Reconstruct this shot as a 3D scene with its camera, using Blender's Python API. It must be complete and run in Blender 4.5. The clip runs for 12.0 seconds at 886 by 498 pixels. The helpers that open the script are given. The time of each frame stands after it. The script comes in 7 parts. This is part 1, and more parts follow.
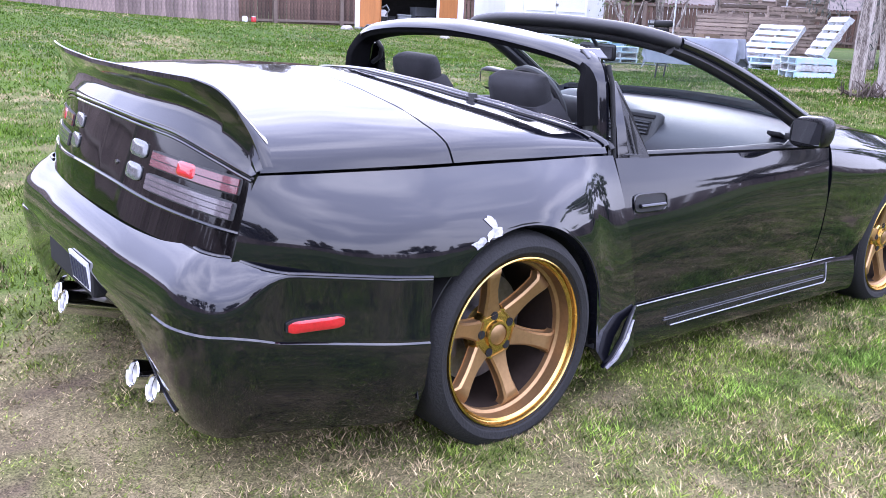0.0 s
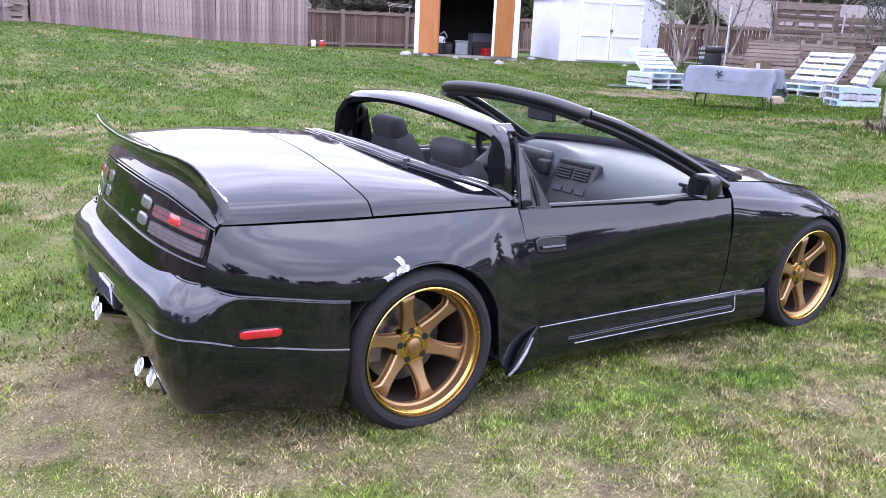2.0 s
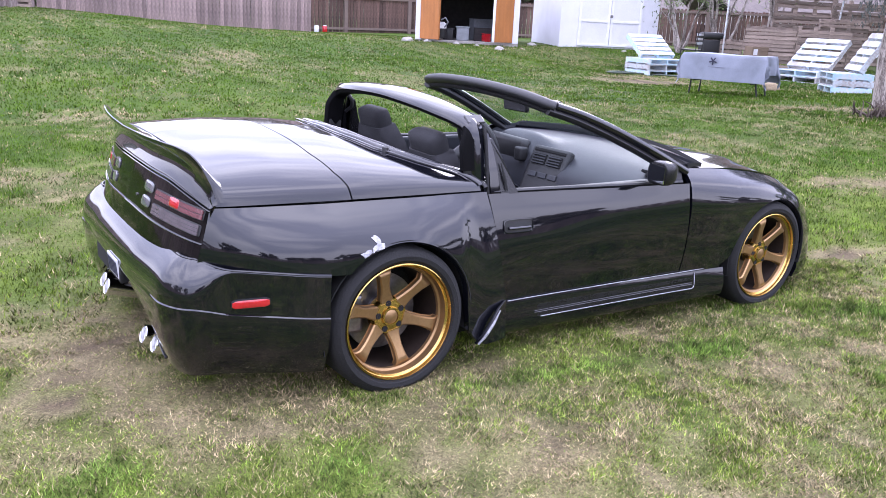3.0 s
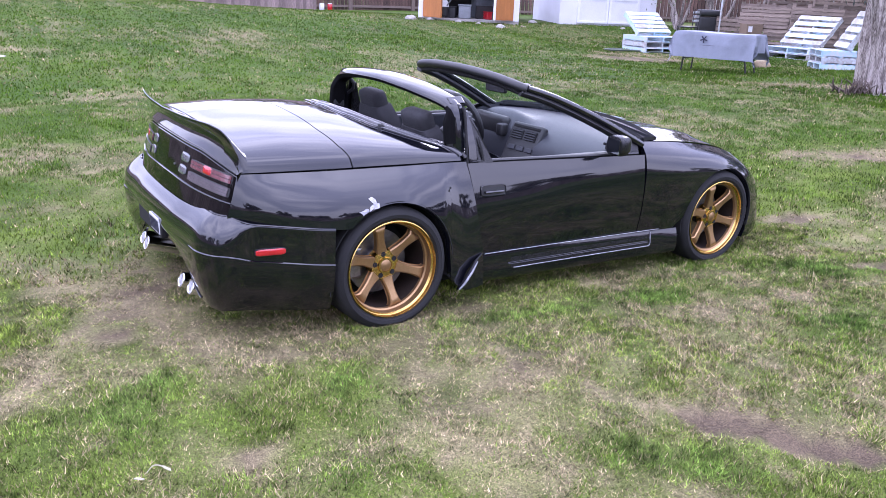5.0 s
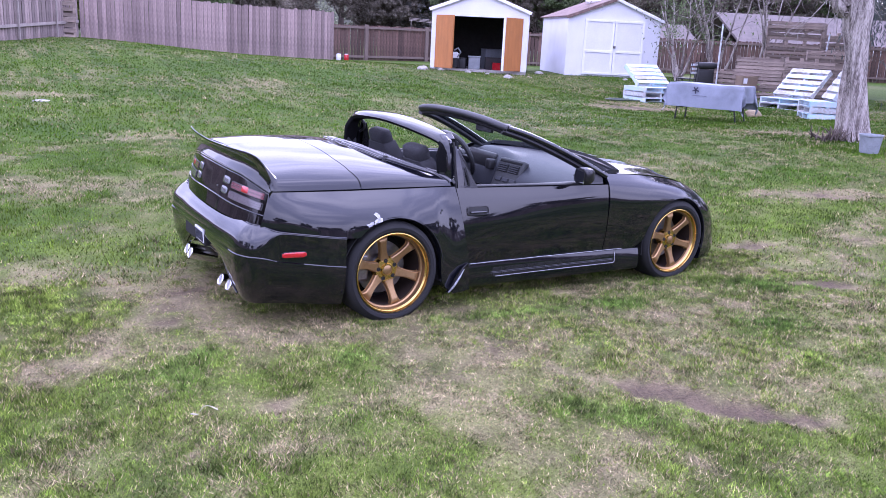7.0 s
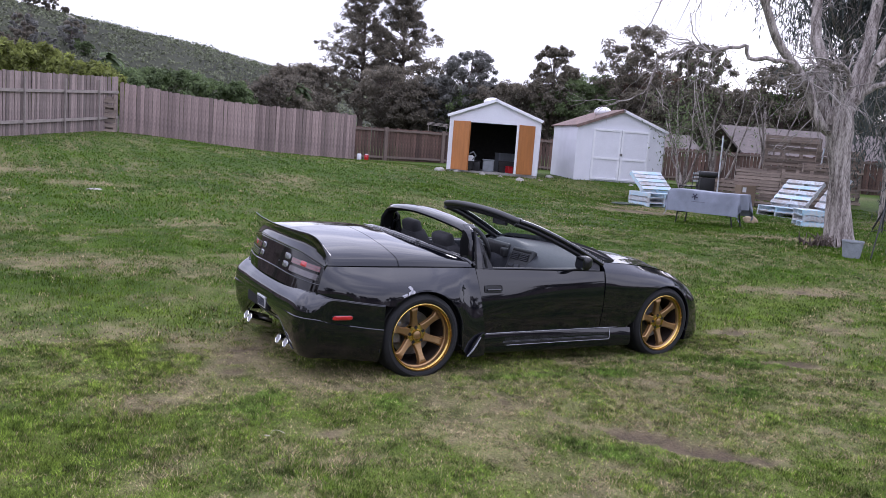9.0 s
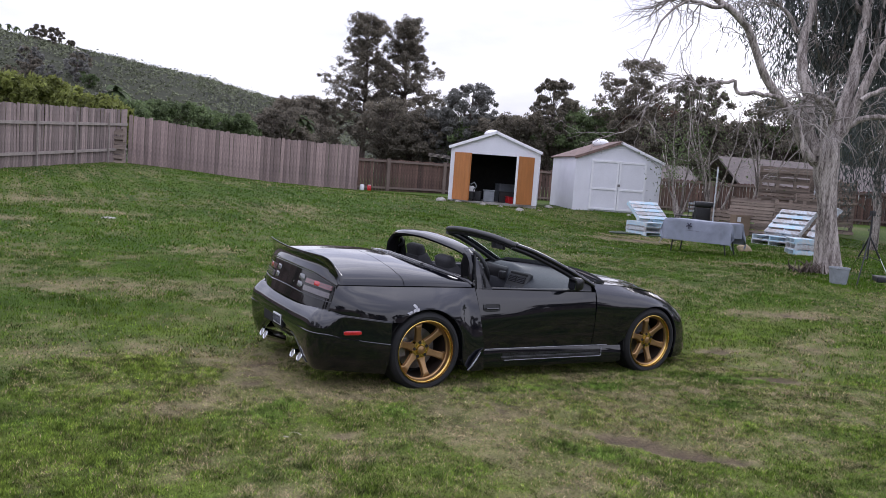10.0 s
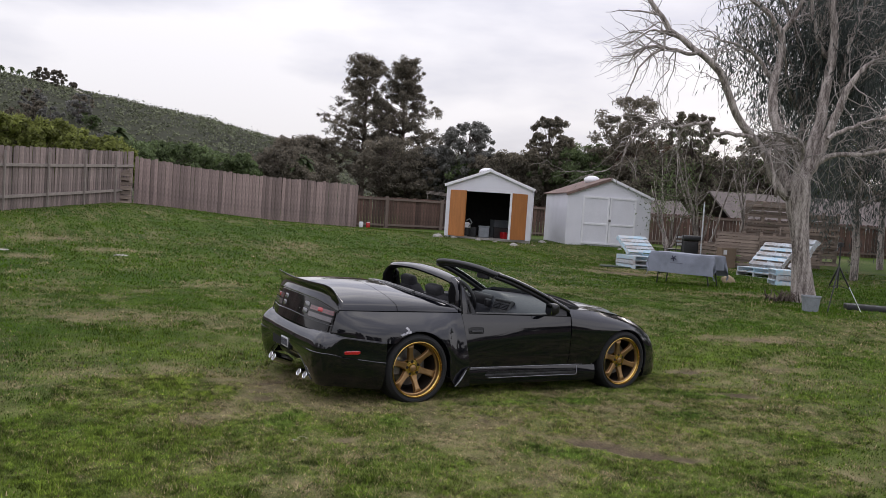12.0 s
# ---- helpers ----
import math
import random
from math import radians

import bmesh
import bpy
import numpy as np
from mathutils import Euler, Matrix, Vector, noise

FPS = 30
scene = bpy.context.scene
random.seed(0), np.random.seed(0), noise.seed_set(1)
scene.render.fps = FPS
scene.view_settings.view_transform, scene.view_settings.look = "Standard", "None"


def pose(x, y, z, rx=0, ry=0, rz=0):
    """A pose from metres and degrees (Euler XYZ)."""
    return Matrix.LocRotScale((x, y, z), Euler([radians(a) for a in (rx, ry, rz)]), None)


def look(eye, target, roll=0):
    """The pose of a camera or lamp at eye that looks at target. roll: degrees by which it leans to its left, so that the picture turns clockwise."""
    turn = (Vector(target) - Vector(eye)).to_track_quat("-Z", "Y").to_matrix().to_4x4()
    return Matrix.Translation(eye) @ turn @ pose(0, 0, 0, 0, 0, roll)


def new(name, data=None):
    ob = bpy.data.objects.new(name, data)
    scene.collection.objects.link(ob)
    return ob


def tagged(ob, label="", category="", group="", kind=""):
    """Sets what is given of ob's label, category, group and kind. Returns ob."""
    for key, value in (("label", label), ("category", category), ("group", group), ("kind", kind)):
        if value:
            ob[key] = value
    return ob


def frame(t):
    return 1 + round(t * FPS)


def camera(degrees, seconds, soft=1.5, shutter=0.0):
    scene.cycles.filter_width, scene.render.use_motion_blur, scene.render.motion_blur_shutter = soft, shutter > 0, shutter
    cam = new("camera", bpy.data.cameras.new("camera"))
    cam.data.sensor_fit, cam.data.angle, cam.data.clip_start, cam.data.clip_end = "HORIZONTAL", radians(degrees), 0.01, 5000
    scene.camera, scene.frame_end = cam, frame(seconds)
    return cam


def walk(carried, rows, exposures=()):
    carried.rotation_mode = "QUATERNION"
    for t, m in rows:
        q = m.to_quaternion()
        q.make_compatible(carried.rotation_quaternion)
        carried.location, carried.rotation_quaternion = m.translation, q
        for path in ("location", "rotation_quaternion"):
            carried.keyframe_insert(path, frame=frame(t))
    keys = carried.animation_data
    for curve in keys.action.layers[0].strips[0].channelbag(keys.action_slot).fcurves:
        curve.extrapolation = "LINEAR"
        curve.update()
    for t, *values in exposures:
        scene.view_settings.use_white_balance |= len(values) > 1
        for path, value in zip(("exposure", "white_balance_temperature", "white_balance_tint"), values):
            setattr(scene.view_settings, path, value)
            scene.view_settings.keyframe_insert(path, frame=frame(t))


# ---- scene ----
cam = camera(55.24, 12.0, soft=0.5)
PATH = [
    (0.0, (-1.475, -2.532, 1.197), (-0.317, -0.988, 0.675), 2.84),
    (0.5, (-1.410, -2.720, 1.278), (-0.287, -1.142, 0.779), 3.01),
    (1.0, (-1.425, -2.910, 1.338), (-0.353, -1.296, 0.843), 3.17),
    (1.5, (-1.471, -3.150, 1.427), (-0.431, -1.515, 0.934), 2.92),
    (2.0, (-1.469, -3.383, 1.472), (-0.444, -1.739, 0.978), 2.78),
    (2.5, (-1.469, -3.583, 1.510), (-0.450, -1.937, 1.009), 2.75),
    (3.0, (-1.533, -3.733, 1.545), (-0.522, -2.091, 1.015), 2.80),
    (5.0, (-1.813, -4.393, 1.660), (-0.821, -2.758, 1.076), 2.59),
    (5.5, (-1.939, -4.625, 1.655), (-0.955, -2.984, 1.072), 2.50),
    (6.0, (-2.030, -4.854, 1.666), (-1.050, -3.204, 1.101), 2.40),
    (6.5, (-2.100, -5.090, 1.667), (-1.121, -3.428, 1.140), 2.45),
    (7.0, (-2.185, -5.277, 1.707), (-1.208, -3.598, 1.229), 2.89),
    (9.0, (-2.790, -6.159, 1.740), (-1.824, -4.426, 1.490), 4.39),
    (9.5, (-2.955, -6.373, 1.742), (-1.990, -4.633, 1.532), 4.40),
    (10.0, (-3.046, -6.615, 1.728), (-2.083, -4.870, 1.550), 4.38),
    (10.5, (-3.168, -6.784, 1.739), (-2.206, -5.037, 1.586), 4.35),
    (11.0, (-3.302, -6.968, 1.747), (-2.341, -5.219, 1.615), 4.31),
    (11.5, (-3.355, -7.219, 1.763), (-2.395, -5.468, 1.653), 4.01),
    (12.0, (-3.376, -7.420, 1.746), (-2.415, -5.668, 1.654), 3.86),
]
walk(cam, [(t, look(eye, target, roll)) for t, eye, target, roll in PATH],
     exposures=[(0.0, 1.58, 5560, 24), (1.5, 1.45, 5680, 24), (3.0, 1.33, 5780, 24), (6.0, 1.21, 5330, 36), (7.0, 1.15, 5300, 39), (9.0, 0.34, 5880, 20), (10.5, 0.01, 6220, 15), (12.0, -0.20, 6650, 11)])

# ---------------------------------------------------------------- light
world = bpy.data.worlds.new("sky")
scene.world = world
world.use_nodes = True
wn, wl = world.node_tree.nodes, world.node_tree.links
wn.clear()
SUN_EL, SUN_AZ = radians(26), radians(55)
w_out = wn.new("ShaderNodeOutputWorld")
w_bg = wn.new("ShaderNodeBackground")
w_sky = wn.new("ShaderNodeTexSky")
w_sky.sky_type = "NISHITA"
w_sky.sun_disc = False
w_sky.sun_elevation, w_sky.sun_rotation = SUN_EL, SUN_AZ
w_co = wn.new("ShaderNodeTexCoord")
w_map = wn.new("ShaderNodeMapping")
w_map.inputs["Scale"].default_value = (1.2, 1.2, 4.2)
w_map.inputs["Rotation"].default_value = (0.0, 0.06, 0.5)
w_noise = wn.new("ShaderNodeTexNoise")
w_noise.inputs["Scale"].default_value = 1.6
w_noise.inputs["Detail"].default_value = 6.0
w_noise.inputs["Roughness"].default_value = 0.52
w_ramp = wn.new("ShaderNodeValToRGB")
w_ramp.color_ramp.elements[0].position, w_ramp.color_ramp.elements[0].color = 0.38, (5.6, 5.75, 6.9, 1)
w_ramp.color_ramp.elements[1].position, w_ramp.color_ramp.elements[1].color = 0.60, (9.5, 9.4, 10.0, 1)
w_mix = wn.new("ShaderNodeMix")
w_mix.data_type = "RGBA"
w_mix.inputs["Factor"].default_value = 0.92
w_bg.inputs["Strength"].default_value = 0.1
# an overcast sky is brighter overhead than at the horizon
w_sep = wn.new("ShaderNodeSeparateXYZ")
w_up = wn.new("ShaderNodeMapRange")
w_up.inputs["To Min"].default_value, w_up.inputs["To Max"].default_value = 0.110, 0.285
wl.new(w_co.outputs["Generated"], w_sep.inputs["Vector"])
wl.new(w_sep.outputs["Z"], w_up.inputs["Value"])
w_side = wn.new("ShaderNodeVectorMath")
w_side.operation = "DOT_PRODUCT"
w_side.inputs[1].default_value = (-0.04, -0.12, 0.0)
w_one = wn.new("ShaderNodeMath")
w_one.operation = "ADD"
w_one.inputs[1].default_value = 1.0
w_mul = wn.new("ShaderNodeMath")
w_mul.operation = "MULTIPLY"
wl.new(w_co.outputs["Generated"], w_side.inputs[0])
wl.new(w_side.outputs["Value"], w_one.inputs[0])
wl.new(w_up.outputs["Result"], w_mul.inputs[0])
wl.new(w_one.outputs["Value"], w_mul.inputs[1])
wl.new(w_mul.outputs["Value"], w_bg.inputs["Strength"])
wl.new(w_co.outputs["Generated"], w_map.inputs["Vector"])
wl.new(w_map.outputs["Vector"], w_noise.inputs["Vector"])
# a clear bright band lies low under the cloud deck
w_low = wn.new("ShaderNodeMapRange")
w_low.inputs["From Min"].default_value, w_low.inputs["From Max"].default_value = 0.02, 0.24
w_low.inputs["To Min"].default_value, w_low.inputs["To Max"].default_value = 0.12, -0.045
w_sum = wn.new("ShaderNodeMath")
w_sum.operation = "ADD"
wl.new(w_sep.outputs["Z"], w_low.inputs["Value"])
wl.new(w_low.outputs["Result"], w_sum.inputs[0])
wl.new(w_noise.outputs["Fac"], w_sum.inputs[1])
wl.new(w_sum.outputs["Value"], w_ramp.inputs["Fac"])
wl.new(w_sky.outputs["Color"], w_mix.inputs["A"])
wl.new(w_ramp.outputs["Color"], w_mix.inputs["B"])
wl.new(w_mix.outputs["Result"], w_bg.inputs["Color"])
wl.new(w_bg.outputs["Background"], w_out.inputs["Surface"])
sun = new("sun", bpy.data.lights.new("sun", "SUN"))
sun.data.energy, sun.data.angle, sun.data.color = 0.7, radians(25), (1.0, 0.95, 0.88)
sun.matrix_world = look((20 * math.sin(SUN_AZ), 20 * math.cos(SUN_AZ), 20 * math.tan(SUN_EL)), (0, 0, 0))


# ---------------------------------------------------------------- materials
def mat(name, color, rough=0.6, metal=0.0, var=0.12, scale=8.0, fine=60.0, bump=0.0, bump_scale=40.0,
        color2=None, coat=0.0, stretch=(1, 1, 1), spec=0.5, island=0.0, objvar=0.0, rough_var=0.1):
    m = bpy.data.materials.new(name)
    m.use_nodes = True
    n, l = m.node_tree.nodes, m.node_tree.links
    b = n["Principled BSDF"]
    b.inputs["Metallic"].default_value = metal
    b.inputs["Coat Weight"].default_value = coat
    b.inputs["Coat Roughness"].default_value = 0.03
    b.inputs["Specular IOR Level"].default_value = spec
    co = n.new("ShaderNodeTexCoord")
    mp = n.new("ShaderNodeMapping")
    mp.inputs["Scale"].default_value = stretch
    l.new(co.outputs["Object"], mp.inputs["Vector"])
    big, small = n.new("ShaderNodeTexNoise"), n.new("ShaderNodeTexNoise")
    for t, s in ((big, scale), (small, fine)):
        t.inputs["Scale"].default_value = s
        t.inputs["Detail"].default_value = 4.0
        l.new(mp.outputs["Vector"], t.inputs["Vector"])
    add = n.new("ShaderNodeMath")
    add.operation = "ADD"
    l.new(big.outputs["Fac"], add.inputs[0])
    l.new(small.outputs["Fac"], add.inputs[1])
    fac = add.outputs["Value"]
    ramp = n.new("ShaderNodeValToRGB")
    c1 = Vector(color)
    c2 = Vector(color2) if color2 else c1 * (1 - 2.2 * var)
    ramp.color_ramp.elements[0].color = (*c2, 1)
    ramp.color_ramp.elements[1].color = (*(c1 * (1 + var)), 1)
    ramp.color_ramp.elements[0].position, ramp.color_ramp.elements[1].position = 0.30, 0.70
    half = n.new("ShaderNodeMath")
    half.operation = "MULTIPLY"
    half.inputs[1].default_value = 0.5
    l.new(fac, half.inputs[0])
    l.new(half.outputs["Value"], ramp.inputs["Fac"])
    out = ramp.outputs["Color"]
    if island or objvar:
        src = n.new("ShaderNodeNewGeometry").outputs["Random Per Island"] if island else n.new("ShaderNodeObjectInfo").outputs["Random"]
        rng = n.new("ShaderNodeMapRange")
        amount = island or objvar
        rng.inputs["To Min"].default_value, rng.inputs["To Max"].default_value = 1 - amount, 1 + amount
        l.new(src, rng.inputs["Value"])
        hsv = n.new("ShaderNodeHueSaturation")
        l.new(rng.outputs["Result"], hsv.inputs["Value"])
        l.new(out, hsv.inputs["Color"])
        out = hsv.outputs["Color"]
    l.new(out, b.inputs["Base Color"])
    rr = n.new("ShaderNodeMapRange")
    rr.inputs["To Min"].default_value, rr.inputs["To Max"].default_value = max(0.0, rough - rough_var), min(1.0, rough + rough_var)
    l.new(half.outputs["Value"], rr.inputs["Value"])
    l.new(rr.outputs["Result"], b.inputs["Roughness"])
    if bump:
        bt = n.new("ShaderNodeTexNoise")
        bt.inputs["Scale"].default_value = bump_scale
        bt.inputs["Detail"].default_value = 5.0
        l.new(mp.outputs["Vector"], bt.inputs["Vector"])
        bp = n.new("ShaderNodeBump")
        bp.inputs["Strength"].default_value = bump
        bp.inputs["Distance"].default_value = 0.02
        l.new(bt.outputs["Fac"], bp.inputs["Height"])
        l.new(bp.outputs["Normal"], b.inputs["Normal"])
    return m


def tinted(name, rough=0.8, thatch=0.0):
    """A material whose colour is the mesh's own colour attribute, with fine noise."""
    m = bpy.data.materials.new(name)
    m.use_nodes = True
    n, l = m.node_tree.nodes, m.node_tree.links
    b = n["Principled BSDF"]
    b.inputs["Roughness"].default_value = rough
    b.inputs["Specular IOR Level"].default_value = 0.12
    at = n.new("ShaderNodeAttribute")
    at.attribute_name = "tint"
    nz = n.new("ShaderNodeTexNoise")
    nz.inputs["Scale"].default_value = 45.0
    nz.inputs["Detail"].default_value = 6.0
    co = n.new("ShaderNodeTexCoord")
    l.new(co.outputs["Object"], nz.inputs["Vector"])
    rng = n.new("ShaderNodeMapRange")
    rng.inputs["To Min"].default_value, rng.inputs["To Max"].default_value = 0.55, 1.45
    l.new(nz.outputs["Fac"], rng.inputs["Value"])
    hsv = n.new("ShaderNodeHueSaturation")
    l.new(rng.outputs["Result"], hsv.inputs["Value"])
    l.new(at.outputs["Color"], hsv.inputs["Color"])
    out = hsv.outputs["Color"]
    if thatch:
        # dead stems and crumbs of soil between the blades
        fine = n.new("ShaderNodeTexNoise")
        fine.inputs["Scale"].default_value, fine.inputs["Detail"].default_value, fine.inputs["Roughness"].default_value = 170.0, 3.0, 0.7
        l.new(co.outputs["Object"], fine.inputs["Vector"])
        spread = n.new("ShaderNodeMapRange")
        spread.inputs["From Min"].default_value, spread.inputs["From Max"].default_value = 0.36, 0.64
        spread.inputs["To Min"].default_value, spread.inputs["To Max"].default_value = 1 - thatch, 1 + thatch
        l.new(fine.outputs["Fac"], spread.inputs["Value"])
        grain = n.new("ShaderNodeHueSaturation")
        l.new(spread.outputs["Result"], grain.inputs["Value"])
        l.new(out, grain.inputs["Color"])
        out = grain.outputs["Color"]
    l.new(out, b.inputs["Base Color"])
    bp = n.new("ShaderNodeBump")
    bp.inputs["Strength"].default_value = 0.6
    bp.inputs["Distance"].default_value = 0.02
    l.new(nz.outputs["Fac"], bp.inputs["Height"])
    l.new(bp.outputs["Normal"], b.inputs["Normal"])
    return m


def glass_mat(name, color=(0.74, 0.82, 0.80)):
    """A thin pane: it lets the view through with a slight tint, and mirrors more at a glancing angle."""
    m = bpy.data.materials.new(name)
    m.use_nodes = True
    n, l = m.node_tree.nodes, m.node_tree.links
    n.remove(n["Principled BSDF"])
    clear, gloss, mix, fr = n.new("ShaderNodeBsdfTransparent"), n.new("ShaderNodeBsdfGlossy"), n.new("ShaderNodeMixShader"), n.new("ShaderNodeFresnel")
    clear.inputs["Color"].default_value = (*color, 1)
    gloss.inputs["Roughness"].default_value = 0.02
    fr.inputs["IOR"].default_value = 1.25
    weak = n.new("ShaderNodeMath")
    weak.operation = "MULTIPLY"
    weak.inputs[1].default_value = 0.12
    l.new(fr.outputs["Fac"], weak.inputs[0])
    l.new(weak.outputs["Value"], mix.inputs["Fac"])
    l.new(clear.outputs["BSDF"], mix.inputs[1])
    l.new(gloss.outputs["BSDF"], mix.inputs[2])
    l.new(mix.outputs["Shader"], n["Material Output"].inputs["Surface"])
    return m


PAINT = mat("black_paint", (0.0038, 0.0041, 0.0064), 0.10, 0.0, 0.1, 3.0, 30.0, coat=1.0, rough_var=0.05, spec=0.15)
PAINT.node_tree.nodes["Principled BSDF"].inputs["Coat IOR"].default_value = 1.42
PAINT.node_tree.nodes["Principled BSDF"].inputs["Coat IOR"].default_value = 1.54
TRIM = mat("black_plastic", (0.014, 0.014, 0.015), 0.5, 0.0, 0.2, 10, 200, bump=0.1, bump_scale=300)
TRIM_GLOSS = mat("satin_black", (0.010, 0.010, 0.011), 0.28, 0.0, 0.2, 10, 200, spec=0.4)
BARREL = mat("dark_barrel", (0.035, 0.024, 0.018), 0.5, 0.4, 0.2)
RUBBER = mat("rubber", (0.007, 0.007, 0.0075), 0.8, 0.0, 0.3, 12, 90, bump=0.25, bump_scale=120)
INNER = mat("dark_underside", (0.006, 0.006, 0.006), 0.9, 0.0, 0.3)
GOLD = mat("gold_polished", (0.66, 0.46, 0.140), 0.24, 1.0, 0.12, 6, 60)
BRONZE = mat("bronze_paint", (0.330, 0.205, 0.095), 0.36, 0.75, 0.10, 6, 90)
STEEL = mat("brake_steel", (0.25, 0.24, 0.24), 0.4, 1.0, 0.2)
CHROME = mat("chrome", (0.82, 0.82, 0.82), 0.08, 1.0, 0.05)
FABRIC = mat("seat_fabric", (0.020, 0.020, 0.023), 0.85, 0.0, 0.25, 20, 300, bump=0.3, bump_scale=500)
DASH = mat("dash_vinyl", (0.022, 0.0235, 0.029), 0.42, 0.0, 0.2, 6, 200, bump=0.1, bump_scale=350, spec=0.45)
CLOTH_BLACK = mat("black_lining", (0.0035, 0.0035, 0.004), 0.9, 0.0, 0.25, 20, 300, spec=0.1)
LENS_DARK = mat("smoked_lens", (0.0035, 0.003, 0.0035), 0.06, 0.0, 0.2, coat=0.25, spec=0.25, rough_var=0.03)
LENS_GREY = mat("grey_lens", (0.105, 0.090, 0.098), 0.15, 0.0, 0.15, 30, 200, coat=1.0)
LENS_PINK = mat("faded_red_lens", (0.150, 0.050, 0.058), 0.15, 0.0, 0.15, 30, 200, coat=1.0)
LENS_RED = mat("red_lens", (0.46, 0.014, 0.020), 0.14, 0.0, 0.12, 30, 150, coat=1.0)
TIP_INNER = mat("bright_metal", (0.50, 0.50, 0.51), 0.35, 0.6, 0.1)
LENS_WHITE = mat("clear_lens", (0.13, 0.135, 0.14), 0.12, 0.1, 0.2, 40, 200, coat=1.0)
BARE = mat("bare_filler", (0.48, 0.48, 0.50), 0.6, 0.0, 0.3, 30, 120, bump=0.3)
SCUFF = mat("scuffed_edge", (0.40, 0.40, 0.43), 0.55, 0.0, 0.3, 30, 120)
PLATE = mat("plate_white", (0.68, 0.68, 0.70), 0.4, 0.0, 0.08)
PLATE_BAR = mat("plate_dark", (0.03, 0.03, 0.06), 0.5)
MIRROR = mat("mirror_glass", (0.8, 0.8, 0.8), 0.02, 1.0, 0.02, rough_var=0.01)
GLASS = glass_mat("glass")
FENCE = mat("weathered_cedar", (0.290, 0.216, 0.198), 0.85, 0.0, 0.2, 3, 40, bump=0.4, bump_scale=40, stretch=(4, 4, 0.4), objvar=0.32)
FENCE_LEFT = mat("grey_boards", (0.250, 0.194, 0.180), 0.85, 0.0, 0.22, 3, 40, bump=0.4, bump_scale=40, stretch=(4, 4, 0.4), objvar=0.35)
FENCE_DARK = mat("dark_boards", (0.118, 0.070, 0.054), 0.85, 0.0, 0.25, 3, 40, bump=0.4, bump_scale=40, stretch=(4, 4, 0.4), objvar=0.38)
RAIL = mat("grey_rail", (0.285, 0.245, 0.220), 0.8, 0.0, 0.2, 4, 40)
WHITE_SIDING = mat("white_siding", (0.70, 0.70, 0.74), 0.55, 0.0, 0.06, 2, 40, bump=0.08)
WHITE_TRIM = mat("white_trim", (0.78, 0.78, 0.80), 0.5, 0.0, 0.05)
ORANGE = mat("orange_plywood", (0.43, 0.165, 0.045), 0.65, 0.0, 0.14, 2.5, 30, bump=0.1, stretch=(4, 4, 0.6))
SHINGLE = mat("brown_shingle", (0.20, 0.135, 0.115), 0.9, 0.0, 0.3, 5, 50, bump=0.5, bump_scale=30)
ROOF_GREY = mat("grey_brown_roof", (0.118, 0.096, 0.088), 0.9, 0.0, 0.25, 3, 25, bump=0.5, bump_scale=20)
DARKBOX = mat("dark_interior", (0.03, 0.028, 0.028), 0.9, 0.0, 0.3)
PLASTIC_GREY = mat("grey_tub_plastic", (0.24, 0.26, 0.28), 0.5, 0.0, 0.15)
CLOTH = mat("grey_blue_cloth", (0.245, 0.265, 0.32), 0.9, 0.0, 0.12, 5, 150, bump=0.2, bump_scale=120)
PALLET_BLUE = mat("pale_blue_paint", (0.33, 0.50, 0.60), 0.75, 0.0, 0.18, 2.2, 22, bump=0.2, color2=(0.56, 0.56, 0.56), objvar=0.14)
PALLET_WHITE = mat("worn_white_paint", (0.46, 0.51, 0.55), 0.75, 0.0, 0.1, 2.2, 22, bump=0.2, color2=(0.36, 0.33, 0.31), objvar=0.16)
PALLET_WOOD = mat("old_pallet_wood", (0.285, 0.225, 0.185), 0.9, 0.0, 0.25, 2, 14, bump=0.3, objvar=0.4, stretch=(1, 4, 8))
BARK_BARE = mat("bare_bark", (0.36, 0.32, 0.29), 0.9, 0.0, 0.28, 3, 25, bump=1.0, bump_scale=9, stretch=(5, 5, 0.5), color2=(0.10, 0.08, 0.07))
BARK = mat("dark_bark", (0.10, 0.075, 0.06), 0.95, 0.0, 0.3, 3, 25, bump=0.6, bump_scale=14, stretch=(3, 3, 0.6))
PINE = mat("pine_needles", (0.215, 0.190, 0.145), 0.8, 0.0, 0.3, 0.3, 4, island=0.4)
GUM = mat("gum_leaves", (0.240, 0.238, 0.215), 0.7, 0.0, 0.25, 0.3, 4, island=0.4)
LEAF = mat("green_leaves", (0.150, 0.200, 0.085), 0.7, 0.0, 0.3, 0.3, 4, island=0.45)
OLIVE = mat("olive_leaves", (0.25, 0.28, 0.075), 0.7, 0.0, 0.3, 0.3, 4, island=0.45)
RUSTY = mat("russet_leaves", (0.19, 0.125, 0.09), 0.8, 0.0, 0.3, 0.3, 4, island=0.4)
BUSH = mat("hill_brush", (0.150, 0.165, 0.095), 0.9, 0.0, 0.2, 0.05, 0.6, island=0.22)
BARK_TWIG = mat("pale_twig", (0.34, 0.305, 0.28), 0.9, 0.0, 0.2)
WEEPING = mat("weeping_leaves", (0.095, 0.112, 0.100), 0.7, 0.0, 0.25, 0.3, 4, island=0.4)


